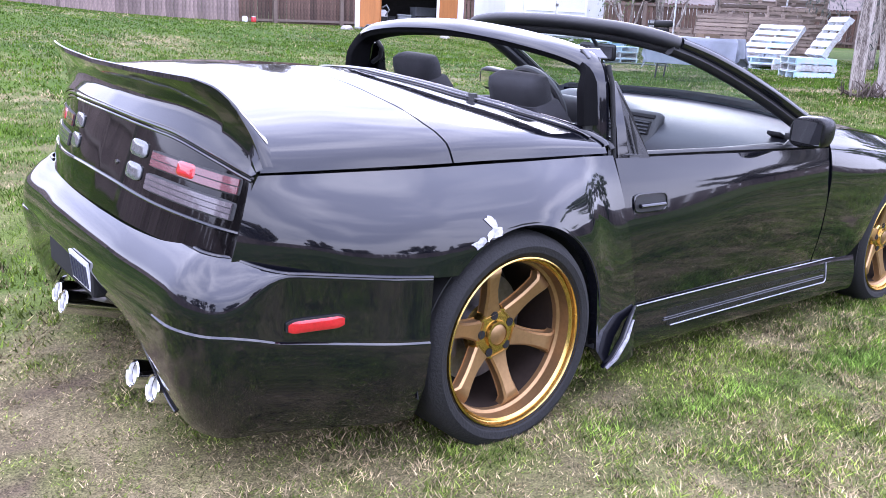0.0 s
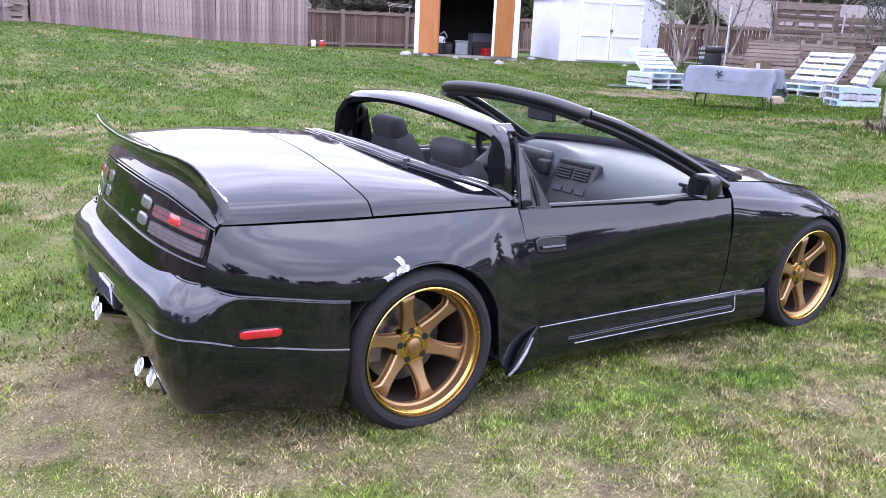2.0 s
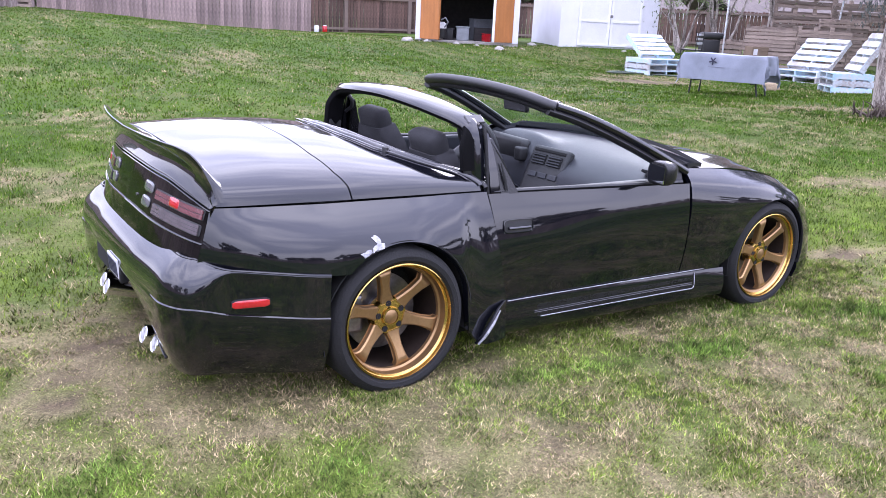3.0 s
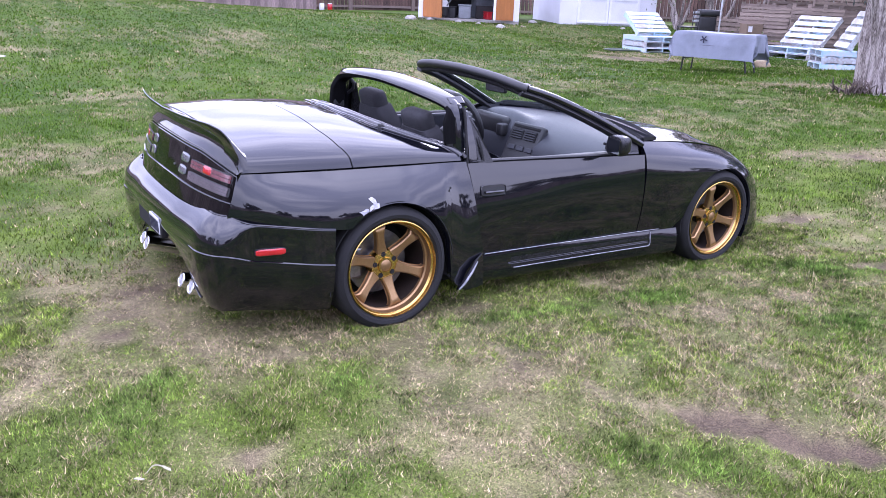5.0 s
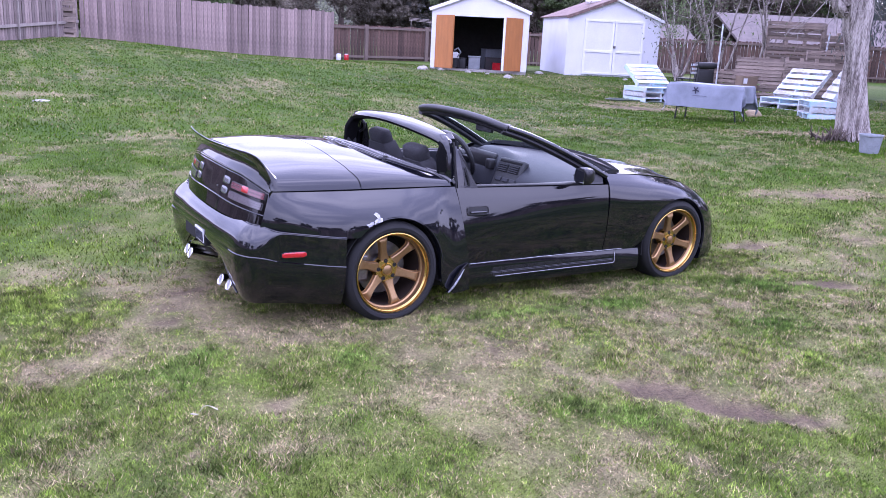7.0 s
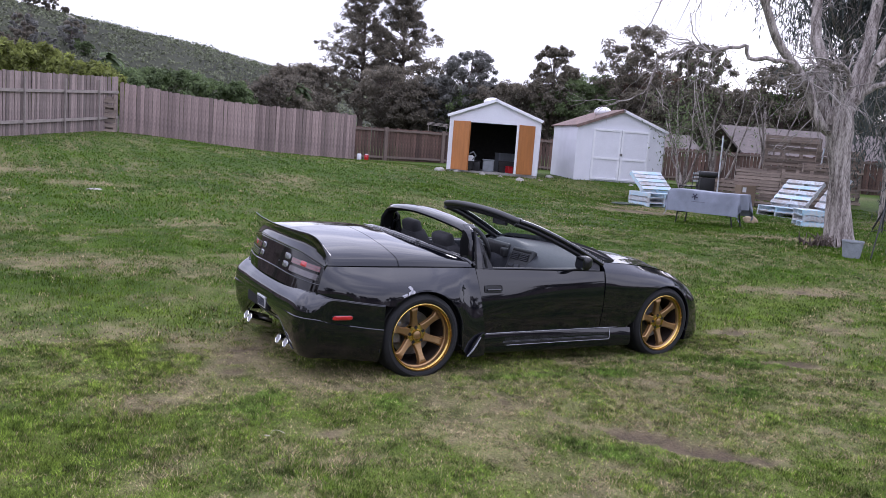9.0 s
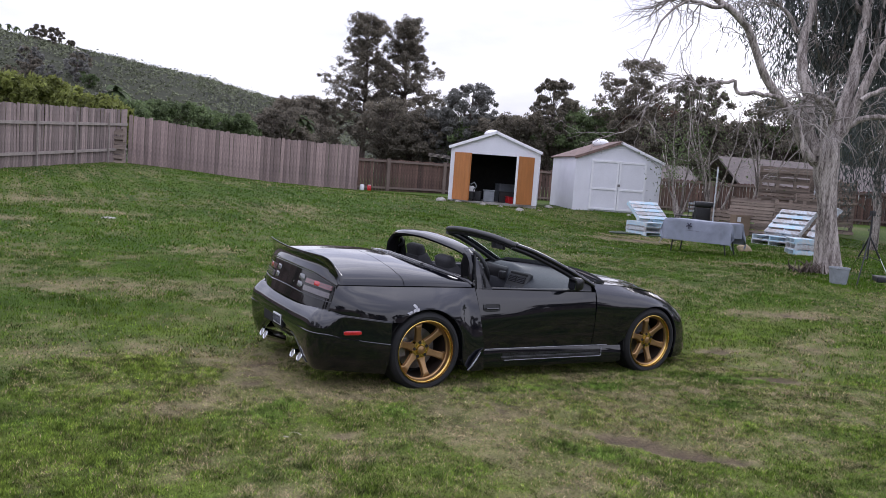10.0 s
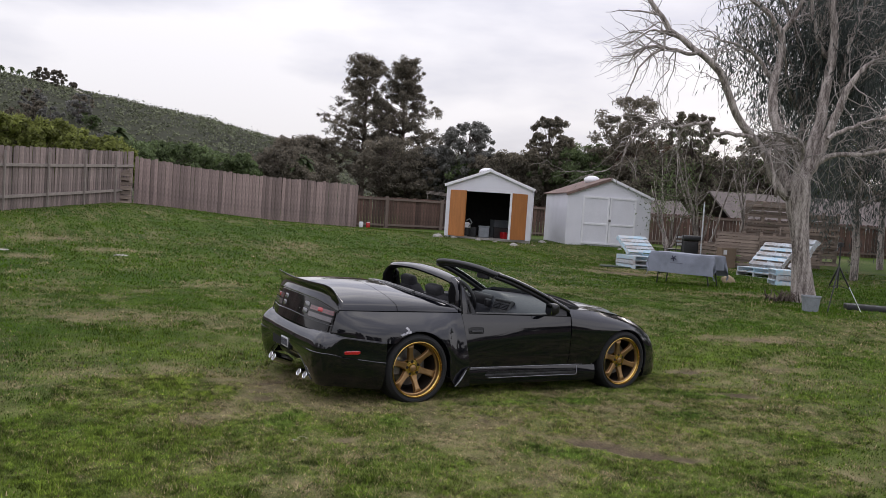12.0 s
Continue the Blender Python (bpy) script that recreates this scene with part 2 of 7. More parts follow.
def lit_through(m, share=0.55):
    """Leaves let part of the light through."""
    n, l = m.node_tree.nodes, m.node_tree.links
    b = n["Principled BSDF"]
    tr, mix = n.new("ShaderNodeBsdfTranslucent"), n.new("ShaderNodeMixShader")
    mix.inputs["Fac"].default_value = share
    l.new(b.inputs["Base Color"].links[0].from_socket, tr.inputs["Color"])
    l.new(b.outputs["BSDF"], mix.inputs[1])
    l.new(tr.outputs["BSDF"], mix.inputs[2])
    l.new(mix.outputs["Shader"], n["Material Output"].inputs["Surface"])


def streaky(m, a=0.42, b=0.58):
    """Harder grain in a material's colour."""
    r = next(x for x in m.node_tree.nodes if x.type == "VALTORGB").color_ramp.elements
    r[0].position, r[1].position = a, b


for leafy in (PINE, GUM, LEAF, OLIVE, RUSTY, WEEPING):
    lit_through(leafy)
for wood in (BARK_BARE, FENCE, FENCE_LEFT, FENCE_DARK, PALLET_BLUE, PALLET_WHITE):
    streaky(wood)
STONE = mat("pale_stone", (0.36, 0.34, 0.31), 0.85, 0.0, 0.2, 6, 50, bump=0.4)
TURF = tinted("turf", 0.95, 0.6)
BLADE = tinted("grass_blades", 0.85)


# ---------------------------------------------------------------- mesh helpers
def mesh_of(verts, faces, smooth=False):
    me = bpy.data.meshes.new("mesh")
    me.from_pydata([tuple(map(float, v)) for v in verts], [], [tuple(map(int, f)) for f in faces])
    me.validate()
    if smooth:
        me.shade_smooth()
    return me


def quick_mesh(v, f):
    me = bpy.data.meshes.new("mesh")
    me.vertices.add(len(v))
    me.vertices.foreach_set("co", np.asarray(v, np.float32).ravel())
    me.loops.add(f.size)
    me.loops.foreach_set("vertex_index", f.astype(np.int32).ravel())
    me.polygons.add(len(f))
    me.polygons.foreach_set("loop_start", (np.arange(len(f)) * f.shape[1]).astype(np.int32))
    me.update(calc_edges=True)
    return me


def fixed(bm):
    bmesh.ops.recalc_face_normals(bm, faces=bm.faces)
    return bm


def part(name, bm, material, parent=None, label="", smooth=False, m=None):
    """A bmesh or mesh as one object under a thing or a part."""
    if isinstance(bm, bmesh.types.BMesh):
        me = bpy.data.meshes.new(name)
        bm.to_mesh(me)
        bm.free()
    else:
        me = bm
    if smooth:
        me.shade_smooth()
    if material is not None and not len(me.materials):
        me.materials.append(material)
    ob = new(name, me)
    if parent is not None:
        ob.parent = parent
    if m is not None:
        ob.matrix_local = m
    if label:
        tagged(ob, label)
    return ob


def thing(name, label, category, group="", kind="", m=None, data=None):
    ob = new(name, data)
    if data is None:
        ob.empty_display_size = 0.1
    if m is not None:
        ob.matrix_world = m
    return tagged(ob, label, category, group, kind)


def add_box(bm, lo, hi, m=None, bevel=0.0):
    c = [(a + b) / 2 for a, b in zip(lo, hi)]
    s = [abs(b - a) for a, b in zip(lo, hi)]
    mm = Matrix.Translation(c) @ Matrix.Diagonal((*s, 1))
    if m is not None:
        mm = m @ mm
    r = bmesh.ops.create_cube(bm, size=1.0, matrix=mm)
    if bevel:
        es = list({e for v in r["verts"] for e in v.link_edges})
        bmesh.ops.bevel(bm, geom=es, offset=bevel, segments=2, affect="EDGES", profile=0.6)
    return bm


def box(lo, hi, bevel=0.0, m=None):
    return add_box(bmesh.new(), lo, hi, m, bevel)


def add_cyl(bm, p, q, r0, r1=None, seg=12, caps=True):
    p, q = Vector(p), Vector(q)
    d = q - p
    m = Matrix.Translation((p + q) / 2) @ d.to_track_quat("Z", "Y").to_matrix().to_4x4()
    bmesh.ops.create_cone(bm, cap_ends=caps, segments=seg, radius1=r0, radius2=r0 if r1 is None else r1, depth=d.length, matrix=m)
    return bm


def cyl(p, q, r0, r1=None, seg=12):
    return add_cyl(bmesh.new(), p, q, r0, r1, seg)


def cubic(knots, values, x):
    """Smooth interpolation without overshoot (monotone cubic) of rows of values over knots."""
    knots, values, x = np.asarray(knots, float), np.asarray(values, float), np.asarray(x, float)
    h = np.diff(knots)
    shape = (-1,) + (1,) * (values.ndim - 1)
    d = np.diff(values, axis=0) / h.reshape(shape)
    m = np.zeros_like(values)
    m[0], m[-1] = d[0], d[-1]
    if len(knots) > 2:
        a, b = d[:-1], d[1:]
        wa, wb = (2 * h[1:] + h[:-1]).reshape(shape), (h[1:] + 2 * h[:-1]).reshape(shape)
        with np.errstate(divide="ignore", invalid="ignore"):
            hm = (wa + wb) / (wa / a + wb / b)
        m[1:-1] = np.where(a * b > 0, hm, 0)
    i = np.clip(np.searchsorted(knots, x) - 1, 0, len(knots) - 2)
    t = ((x - knots[i]) / h[i]).reshape(shape)
    hh = h[i].reshape(shape)
    return (2 * t**3 - 3 * t**2 + 1) * values[i] + (t**3 - 2 * t**2 + t) * hh * m[i] + (-2 * t**3 + 3 * t**2) * values[i + 1] + (t**3 - t**2) * hh * m[i + 1]


def grid_faces(nu, nv):
    i, j = np.meshgrid(np.arange(nu - 1), np.arange(nv - 1), indexing="ij")
    a = (i * nv + j).ravel()
    return np.stack([a, a + nv, a + nv + 1, a + 1], 1)


def sheet(points, depth=0.012, flip=False):
    """A panel from a grid of points (nu, nv, 3): its skin, with an edge folded inwards all round."""
    nu, nv, _ = points.shape
    du = np.gradient(points, axis=0)
    dv = np.gradient(points, axis=1)
    nrm = np.cross(du, dv)
    nrm /= np.linalg.norm(nrm, axis=2, keepdims=True) + 1e-9
    if flip:
        nrm = -nrm
    verts = points.reshape(-1, 3)
    faces = grid_faces(nu, nv)
    if flip:
        faces = faces[:, ::-1]
    loop = [(i, 0) for i in range(nu)] + [(nu - 1, j) for j in range(1, nv)] + [(i, nv - 1) for i in range(nu - 2, -1, -1)] + [(0, j) for j in range(nv - 2, 0, -1)]
    idx = [i * nv + j for i, j in loop]
    inner = np.array([points[i, j] - depth * nrm[i, j] for i, j in loop])
    n0 = len(verts)
    verts = np.concatenate([verts, inner])
    k = len(loop)
    rim = [(idx[a], n0 + a, n0 + (a + 1) % k, idx[(a + 1) % k]) for a in range(k)]
    if not flip:
        rim = [f[::-1] for f in rim]
    me = mesh_of(verts, [*faces.tolist(), *rim], True)
    return sharp(me)


def sharp(me, degrees=38):
    me.shade_smooth()
    bm = bmesh.new()
    bm.from_mesh(me)
    for e in bm.edges:
        if len(e.link_faces) == 2 and e.calc_face_angle(0) > radians(degrees):
            e.smooth = False
    bm.to_mesh(me)
    bm.free()
    return me


def lathe(profile, seg=48, axis="Y", closed=False):
    """A turned shape: profile of (radius, offset along the axis)."""
    prof = np.array(profile, float)
    a = np.linspace(0, 2 * np.pi, seg, endpoint=False)
    pts = np.stack([np.outer(np.cos(a), prof[:, 0]), np.tile(prof[:, 1], (seg, 1)), np.outer(np.sin(a), prof[:, 0])], -1)
    n = len(prof)
    faces = []
    for i in range(seg):
        k = (i + 1) % seg
        for j in range(n if closed else n - 1):
            jj = (j + 1) % n
            faces.append((i * n + j, i * n + jj, k * n + jj, k * n + j))
    return sharp(mesh_of(pts.reshape(-1, 3), faces, True), 32)


def tube(points, radius, seg=10, flat=None):
    """A bent bar through points; radius may be one number or one for each point. flat: ratio of the second half-axis."""
    pts = np.array(points, float)
    r = np.broadcast_to(np.asarray(radius, float), (len(pts),))
    tan = np.gradient(pts, axis=0)
    tan /= np.linalg.norm(tan, axis=1, keepdims=True)
    up = np.array([0, 0, 1.0])
    if abs(tan[0] @ up) > 0.9:
        up = np.array([0, 1.0, 0])
    rings = []
    side = np.cross(tan[0], up)
    for p, t, rad in zip(pts, tan, r):
        side = side - t * (side @ t)
        side /= np.linalg.norm(side)
        top = np.cross(side, t)
        a = np.linspace(0, 2 * np.pi, seg, endpoint=False)
        rings.append(p + rad * (np.cos(a)[:, None] * side + (flat or 1.0) * np.sin(a)[:, None] * top))
    verts = np.concatenate(rings)
    faces = [(i * seg + j, i * seg + (j + 1) % seg, (i + 1) * seg + (j + 1) % seg, (i + 1) * seg + j) for i in range(len(pts) - 1) for j in range(seg)]
    faces += [tuple(range(seg))[::-1], tuple((len(pts) - 1) * seg + j for j in range(seg))]
    return sharp(mesh_of(verts, faces, True), 50)


def mirrored(me):
    """The same mesh on the car's other side."""
    out = me.copy()
    out.transform(Matrix.Scale(-1, 4, (0, 1, 0)))
    out.flip_normals()
    return out


# ---------------------------------------------------------------- ground
HEIGHT_KNOTS = np.array([
    (-1, -1, 0.030), (1, -1, 0.030), (3, -1, 0.030), (3, 1, 0.080), (0, 1, 0.075), (-2, 0, 0.060), (-3, -4, 0.030), (1, -4, 0.030), (4, -3, 0.090),
    (9.37, 2.38, 0.443), (10.42, 3.67, 0.473), (12.06, 8.32, 0.343), (13.69, 12.77, 0.453), (11.67, 17.12, 0.84), (15.77, 14.92, 0.82), (11.55, 28.01, 0.69),
    (1.77, 26.5, 1.25), (6.15, 27.35, 0.88), (-2.89, 18.72, 0.903), (-0.98, 9.86, 0.463), (25.08, 21.87, 0.80), (20.48, 0.79, 0.703), (-10, 8, 0.400), (-8, -4, 0.000)])


def height_weights():
    """Smooth sheet (multiquadric with a plane) near the height knots."""
    p, n = HEIGHT_KNOTS, len(HEIGHT_KNOTS)
    d = np.sqrt((p[:, None, 0] - p[None, :, 0]) ** 2 + (p[:, None, 1] - p[None, :, 1]) ** 2 + 4.0)
    q = np.c_[p[:, :2], np.ones(n)]
    a = np.block([[d - 0.35 * np.eye(n), q], [q.T, np.zeros((3, 3))]])
    return np.linalg.solve(a, np.r_[p[:, 2], 0, 0, 0])


HEIGHT_W = height_weights()


def ground_z(x, y):
    """The lie of the land: gentle rise from the car to the fences, then flat, then hills."""
    x, y = np.asarray(x, float), np.asarray(y, float)
    sh = x.shape
    x, y = x.ravel(), y.ravel()
    d = np.sqrt((x[:, None] - HEIGHT_KNOTS[:, 0]) ** 2 + (y[:, None] - HEIGHT_KNOTS[:, 1]) ** 2 + 4.0)
    z = (d @ HEIGHT_W[:-3] + HEIGHT_W[-3] * x + HEIGHT_W[-2] * y + HEIGHT_W[-1])
    q = np.hypot(x - 6, y - 8)
    z = np.clip(z, -0.2, 2.2) + (0.9 - np.clip(z, -0.2, 2.2)) * np.clip((q - 22) / 20, 0, 1)
    r = np.hypot(x + 3, y + 7)
    az = np.degrees(np.arctan2(y + 7, x + 3))
    ridge = cubic([-181, -120, -60, 0, 40, 57, 64, 70, 74.5, 77.4, 81.5, 84, 89, 92, 105, 181], [8, 5, 5, 8, 18, 22, 20, 20.2, 23.6, 27.0, 29.8, 31.6, 35, 36.5, 37, 8], az)
    climb = np.clip((r - 120) / 200, 0, 1)
    z = z + ridge * climb * climb * (3 - 2 * climb)
    return z.reshape(sh)


def gz(x, y):
    return float(ground_z(np.array([x]), np.array([y]))[0])
# ---------------------------------------------------------------- ground and grass
# bare and dry patches of the lawn: x, y, radius along, radius across, turn in degrees, strength (1 dry, 2 bare earth)
PATCHES = [
    (-1.19, -0.48, 0.20, 0.13, 10, 2.3), (-1.90, -1.01, 0.30, 0.19, 20, 1.7), (-1.55, -0.76, 0.55, 0.30, 35, 1.25), (-0.65, -0.75, 0.85, 0.42, -20, 1.25), (0.25, -1.52, 0.70, 0.30, -25, 1.3),
    (-0.15, -2.0, 0.38, 0.62, 20, 1.2), (-0.25, -1.55, 0.3, 0.4, 0, 1.15), (0.97, -2.55, 0.62, 0.10, -58, 3.4), (1.02, -2.50, 0.62, 0.15, -58, 1.3), (-0.96, -1.76, 0.14, 0.07, 0, 2.2),
    (1.84, -1.42, 0.34, 0.30, -40, 1.4), (2.45, -1.45, 0.30, 0.12, -20, 1.3), (1.07, -2.15, 0.20, 0.12, -50, 1.3), (3.9, -0.33, 0.34, 0.14, -10, 2.2), (3.45, -1.40, 0.30, 0.13, -30, 2.6),
    (4.94, -0.70, 0.60, 0.25, -20, 1.3), (3.7, -0.95, 1.0, 0.45, -30, 0.9), (-1.06, -0.15, 0.5, 0.8, 0, 1.75), (0.0, -1.12, 0.45, 0.20, 0, 1.2),
    (11.91, 10.32, 1.3, 0.55, -30, 2.6), (12.93, 10.86, 1.4, 0.5, -30, 1.6), (-0.95, 10.45, 0.9, 0.35, 0, 1.3), (-2.62, 9.19, 0.5, 0.3, 0, 1.7), (-2.1, 12.4, 0.8, 0.35, 0, 1.5),
    (6.65, 26.75, 5.4, 0.32, 8, 1.7), (10.32, 4.51, 1.6, 0.5, -40, 1.5), (6.13, 0.80, 0.9, 0.35, -30, 1.8), (8.82, 0.69, 2.2, 0.8, 10, 0.85),
    (-0.05, 6.3, 0.6, 0.5, 0, 1.2), (-1.8, 3.5, 1.6, 0.45, -8, 1.1), (-2.2, 0.65, 0.8, 0.4, 5, 0.9),
    (0.58, -4.01, 0.5, 0.3, 0, 1.0), (-2.17, -3.68, 0.5, 0.35, 30, 1.0), (-1.65, -2.66, 0.35, 0.3, 0, 1.2), (5.46, -0.32, 1.2, 0.3, 20, 0.9), (-0.18, -2.93, 0.35, 0.25, 0, 1.2),
]
# thick fresh grass: x, y, radius along, radius across, turn in degrees
LUSH = [
    (-1.30, -1.20, 0.34, 0.20, 30), (0.45, -2.52, 0.42, 0.16, -50), (-0.44, -1.39, 0.18, 0.26, 0), (1.58, -1.07, 0.36, 0.13, -15), (2.35, -1.88, 0.32, 0.16, -20), (3.10, -1.22, 0.55, 0.20, -30),
    (0.95, -1.02, 0.80, 0.13, -3),
]


def value_noise(x, y, cell, seed):
    """Smooth random field between 0 and 1."""
    rng = np.random.default_rng(seed)
    table = rng.random((256, 256))
    u, v = x / cell + 71.3, y / cell + 19.7
    i, j = np.floor(u).astype(int), np.floor(v).astype(int)
    a, b = u - i, v - j
    a, b = a * a * (3 - 2 * a), b * b * (3 - 2 * b)
    t = lambda p, q: table[p % 256, q % 256]
    return (t(i, j) * (1 - a) + t(i + 1, j) * a) * (1 - b) + (t(i, j + 1) * (1 - a) + t(i + 1, j + 1) * a) * b


def lushness(x, y):
    """1 in the thick tufts, 0 elsewhere."""
    out = np.zeros_like(x, dtype=float)
    ragged = 0.6 * value_noise(x, y, 0.18, 8) + 0.4 * value_noise(x, y, 0.06, 9)
    for px, py, a, b, turn in LUSH:
        c, n = math.cos(radians(turn)), math.sin(radians(turn))
        u, v = ((x - px) * c + (y - py) * n) / a, (-(x - px) * n + (y - py) * c) / b
        out = np.maximum(out, np.clip(1.7 - np.sqrt(u * u + v * v) - 1.6 * (ragged - 0.25), 0, 1))
    return out


def dryness(x, y):
    """0 lush, 1 dry straw, 2 bare earth."""
    ragged = 0.5 * value_noise(x, y, 0.22, 5) + 0.5 * value_noise(x, y, 0.07, 6)
    base = 0.65 * value_noise(x, y, 2.1, 1) + 0.65 * value_noise(x, y, 0.55, 2) + 0.55 * value_noise(x, y, 0.16, 3) + 0.35 * value_noise(x, y, 0.06, 4) - 0.80
    base = base - 0.16 * np.clip(np.hypot((x - 0.8) / 4.2, (y + 1.2) / 2.6) - 0.9, 0, 1)
    base = np.clip(base + 0.18 * np.clip(1.25 - np.hypot((x - 0.3) / 3.0, (y + 1.6) / 1.6), 0, 1), 0, 1) * 0.95
    for px, py, a, b, turn, s in PATCHES:
        c, n = math.cos(radians(turn)), math.sin(radians(turn))
        u, v = ((x - px) * c + (y - py) * n) / a, (-(x - px) * n + (y - py) * c) / b
        k = np.clip(1.5 - np.sqrt(u * u + v * v) - 1.5 * (ragged - 0.4), 0, 1)
        base = np.maximum(base, 0.74 * s * k * (0.72 + 0.5 * ragged))
    speckle = 0.75 * (value_noise(x, y, 0.055, 14) - 0.5) + 0.60 * (value_noise(x, y, 0.15, 15) - 0.5)
    base = np.clip(base + speckle * np.clip(2 * base, 0.25, 1) * (base < 1.3), 0, None)
    return base * (1 - 0.6 * lushness(x, y) * (base < 1.1))


GREEN_A, GREEN_B = np.array((0.062, 0.114, 0.013)), np.array((0.180, 0.226, 0.038))
STRAW, EARTH = np.array((0.325, 0.258, 0.150)), np.array((0.112, 0.084, 0.054))


LUSH_A, LUSH_B = np.array((0.030, 0.074, 0.006)), np.array((0.092, 0.148, 0.012))


def green(x, y, mix):
    """Greens of the lawn: olive on the worn part by the car, fresher away from it."""
    k = np.clip(np.hypot((x - 0.8) / 4.2, (y + 1.2) / 2.6) - 0.75, 0, 1)[:, None]
    a, b = GREEN_A + (LUSH_A - GREEN_A) * k, GREEN_B + (LUSH_B - GREEN_B) * k
    return a + (b - a) * mix[:, None]


def turf_colour(x, y, mix):
    d = dryness(x, y)[:, None]
    g = green(x, y, mix)
    c = np.where(d < 1, g + (STRAW - g) * 0.8 * np.clip(d, 0, 1) ** 1.3, g + (STRAW - g) * 0.8 + (EARTH - g - (STRAW - g) * 0.8) * np.clip(1.8 * (d - 1), 0, 1))
    return c


def stretch_axis(lo, hi, step, far, grow=1.16):
    a = list(np.arange(lo, hi + step / 2, step))
    s = step
    while a[-1] < far:
        s *= grow
        a.append(a[-1] + s)
    s, b = step, [lo]
    while b[-1] > -far:
        s *= grow
        b.append(b[-1] - s)
    return np.array(b[:0:-1] + a)


def coloured(me, rgb):
    at = me.attributes.new("tint", "FLOAT_COLOR", "POINT")
    at.data.foreach_set("color", np.concatenate([rgb, np.ones((len(rgb), 1))], 1).astype(np.float32).ravel())
    return me


gx, gy = stretch_axis(-9, 15, 0.09, 1500), stretch_axis(-10, 6, 0.09, 1500)
GX, GY = np.meshgrid(gx, gy, indexing="ij")
GZ = ground_z(GX, GY)
near = np.exp(-((GX - 2) ** 2 + (GY - 1) ** 2) / 900)
GZ += (value_noise(GX, GY, 0.35, 11) - 0.5) * 0.035 * near
dry_near = dryness(GX.ravel(), GY.ravel()).reshape(GX.shape)
GZ -= 0.022 * np.clip(dry_near - 1, 0, 1) * near
mixf = np.clip(0.6 * value_noise(GX.ravel(), GY.ravel(), 3.0, 21) + 0.6 * value_noise(GX.ravel(), GY.ravel(), 0.3, 22) - 0.1, 0, 1)
far_r = np.hypot(GX.ravel() + 3, GY.ravel() + 7)
# soil and blade shade darken the ground's colour, a little less farther off
soil_shade = 0.58 + 0.04 * np.clip((far_r - 8) / 8, 0, 1)
g_rgb = turf_colour(GX.ravel(), GY.ravel(), mixf) * (soil_shade + (0.80 - soil_shade) * np.clip((dry_near.ravel() - 1) / 0.45, 0, 1))[:, None]
g_rgb *= (1 + (0.6 * value_noise(GX.ravel(), GY.ravel(), 0.13, 23) - 0.3) * np.clip(1.6 - far_r / 14, 0.25, 1))[:, None]
brush = np.array((0.030, 0.032, 0.020)) * (0.45 + 0.6 * value_noise(GX.ravel(), GY.ravel(), 9, 31) + 0.6 * value_noise(GX.ravel(), GY.ravel(), 42, 32))[:, None]
k = np.clip((far_r - 60) / 40, 0, 1)[:, None]
g_rgb = g_rgb * (1 - k) + brush * k
g_me = bpy.data.meshes.new("ground")
gv = np.stack([GX, GY, GZ], -1).reshape(-1, 3)
g_me.from_pydata(gv.tolist(), [], grid_faces(len(gx), len(gy)).tolist())
g_me.shade_smooth()
coloured(g_me, g_rgb)
part("ground", g_me, TURF)
tagged(bpy.data.objects["ground"], "uneven lawn with green grass, dry straw patches and bare earth", "lawn", kind="structure")


def surface_z(x, y):
    """Height of the lawn's sheet as built."""
    i = np.clip(np.searchsorted(gx, x) - 1, 0, len(gx) - 2)
    j = np.clip(np.searchsorted(gy, y) - 1, 0, len(gy) - 2)
    a, b = (x - gx[i]) / (gx[i + 1] - gx[i]), (y - gy[j]) / (gy[j + 1] - gy[j])
    return (GZ[i, j] * (1 - a) + GZ[i + 1, j] * a) * (1 - b) + (GZ[i, j + 1] * (1 - a) + GZ[i + 1, j + 1] * a) * b


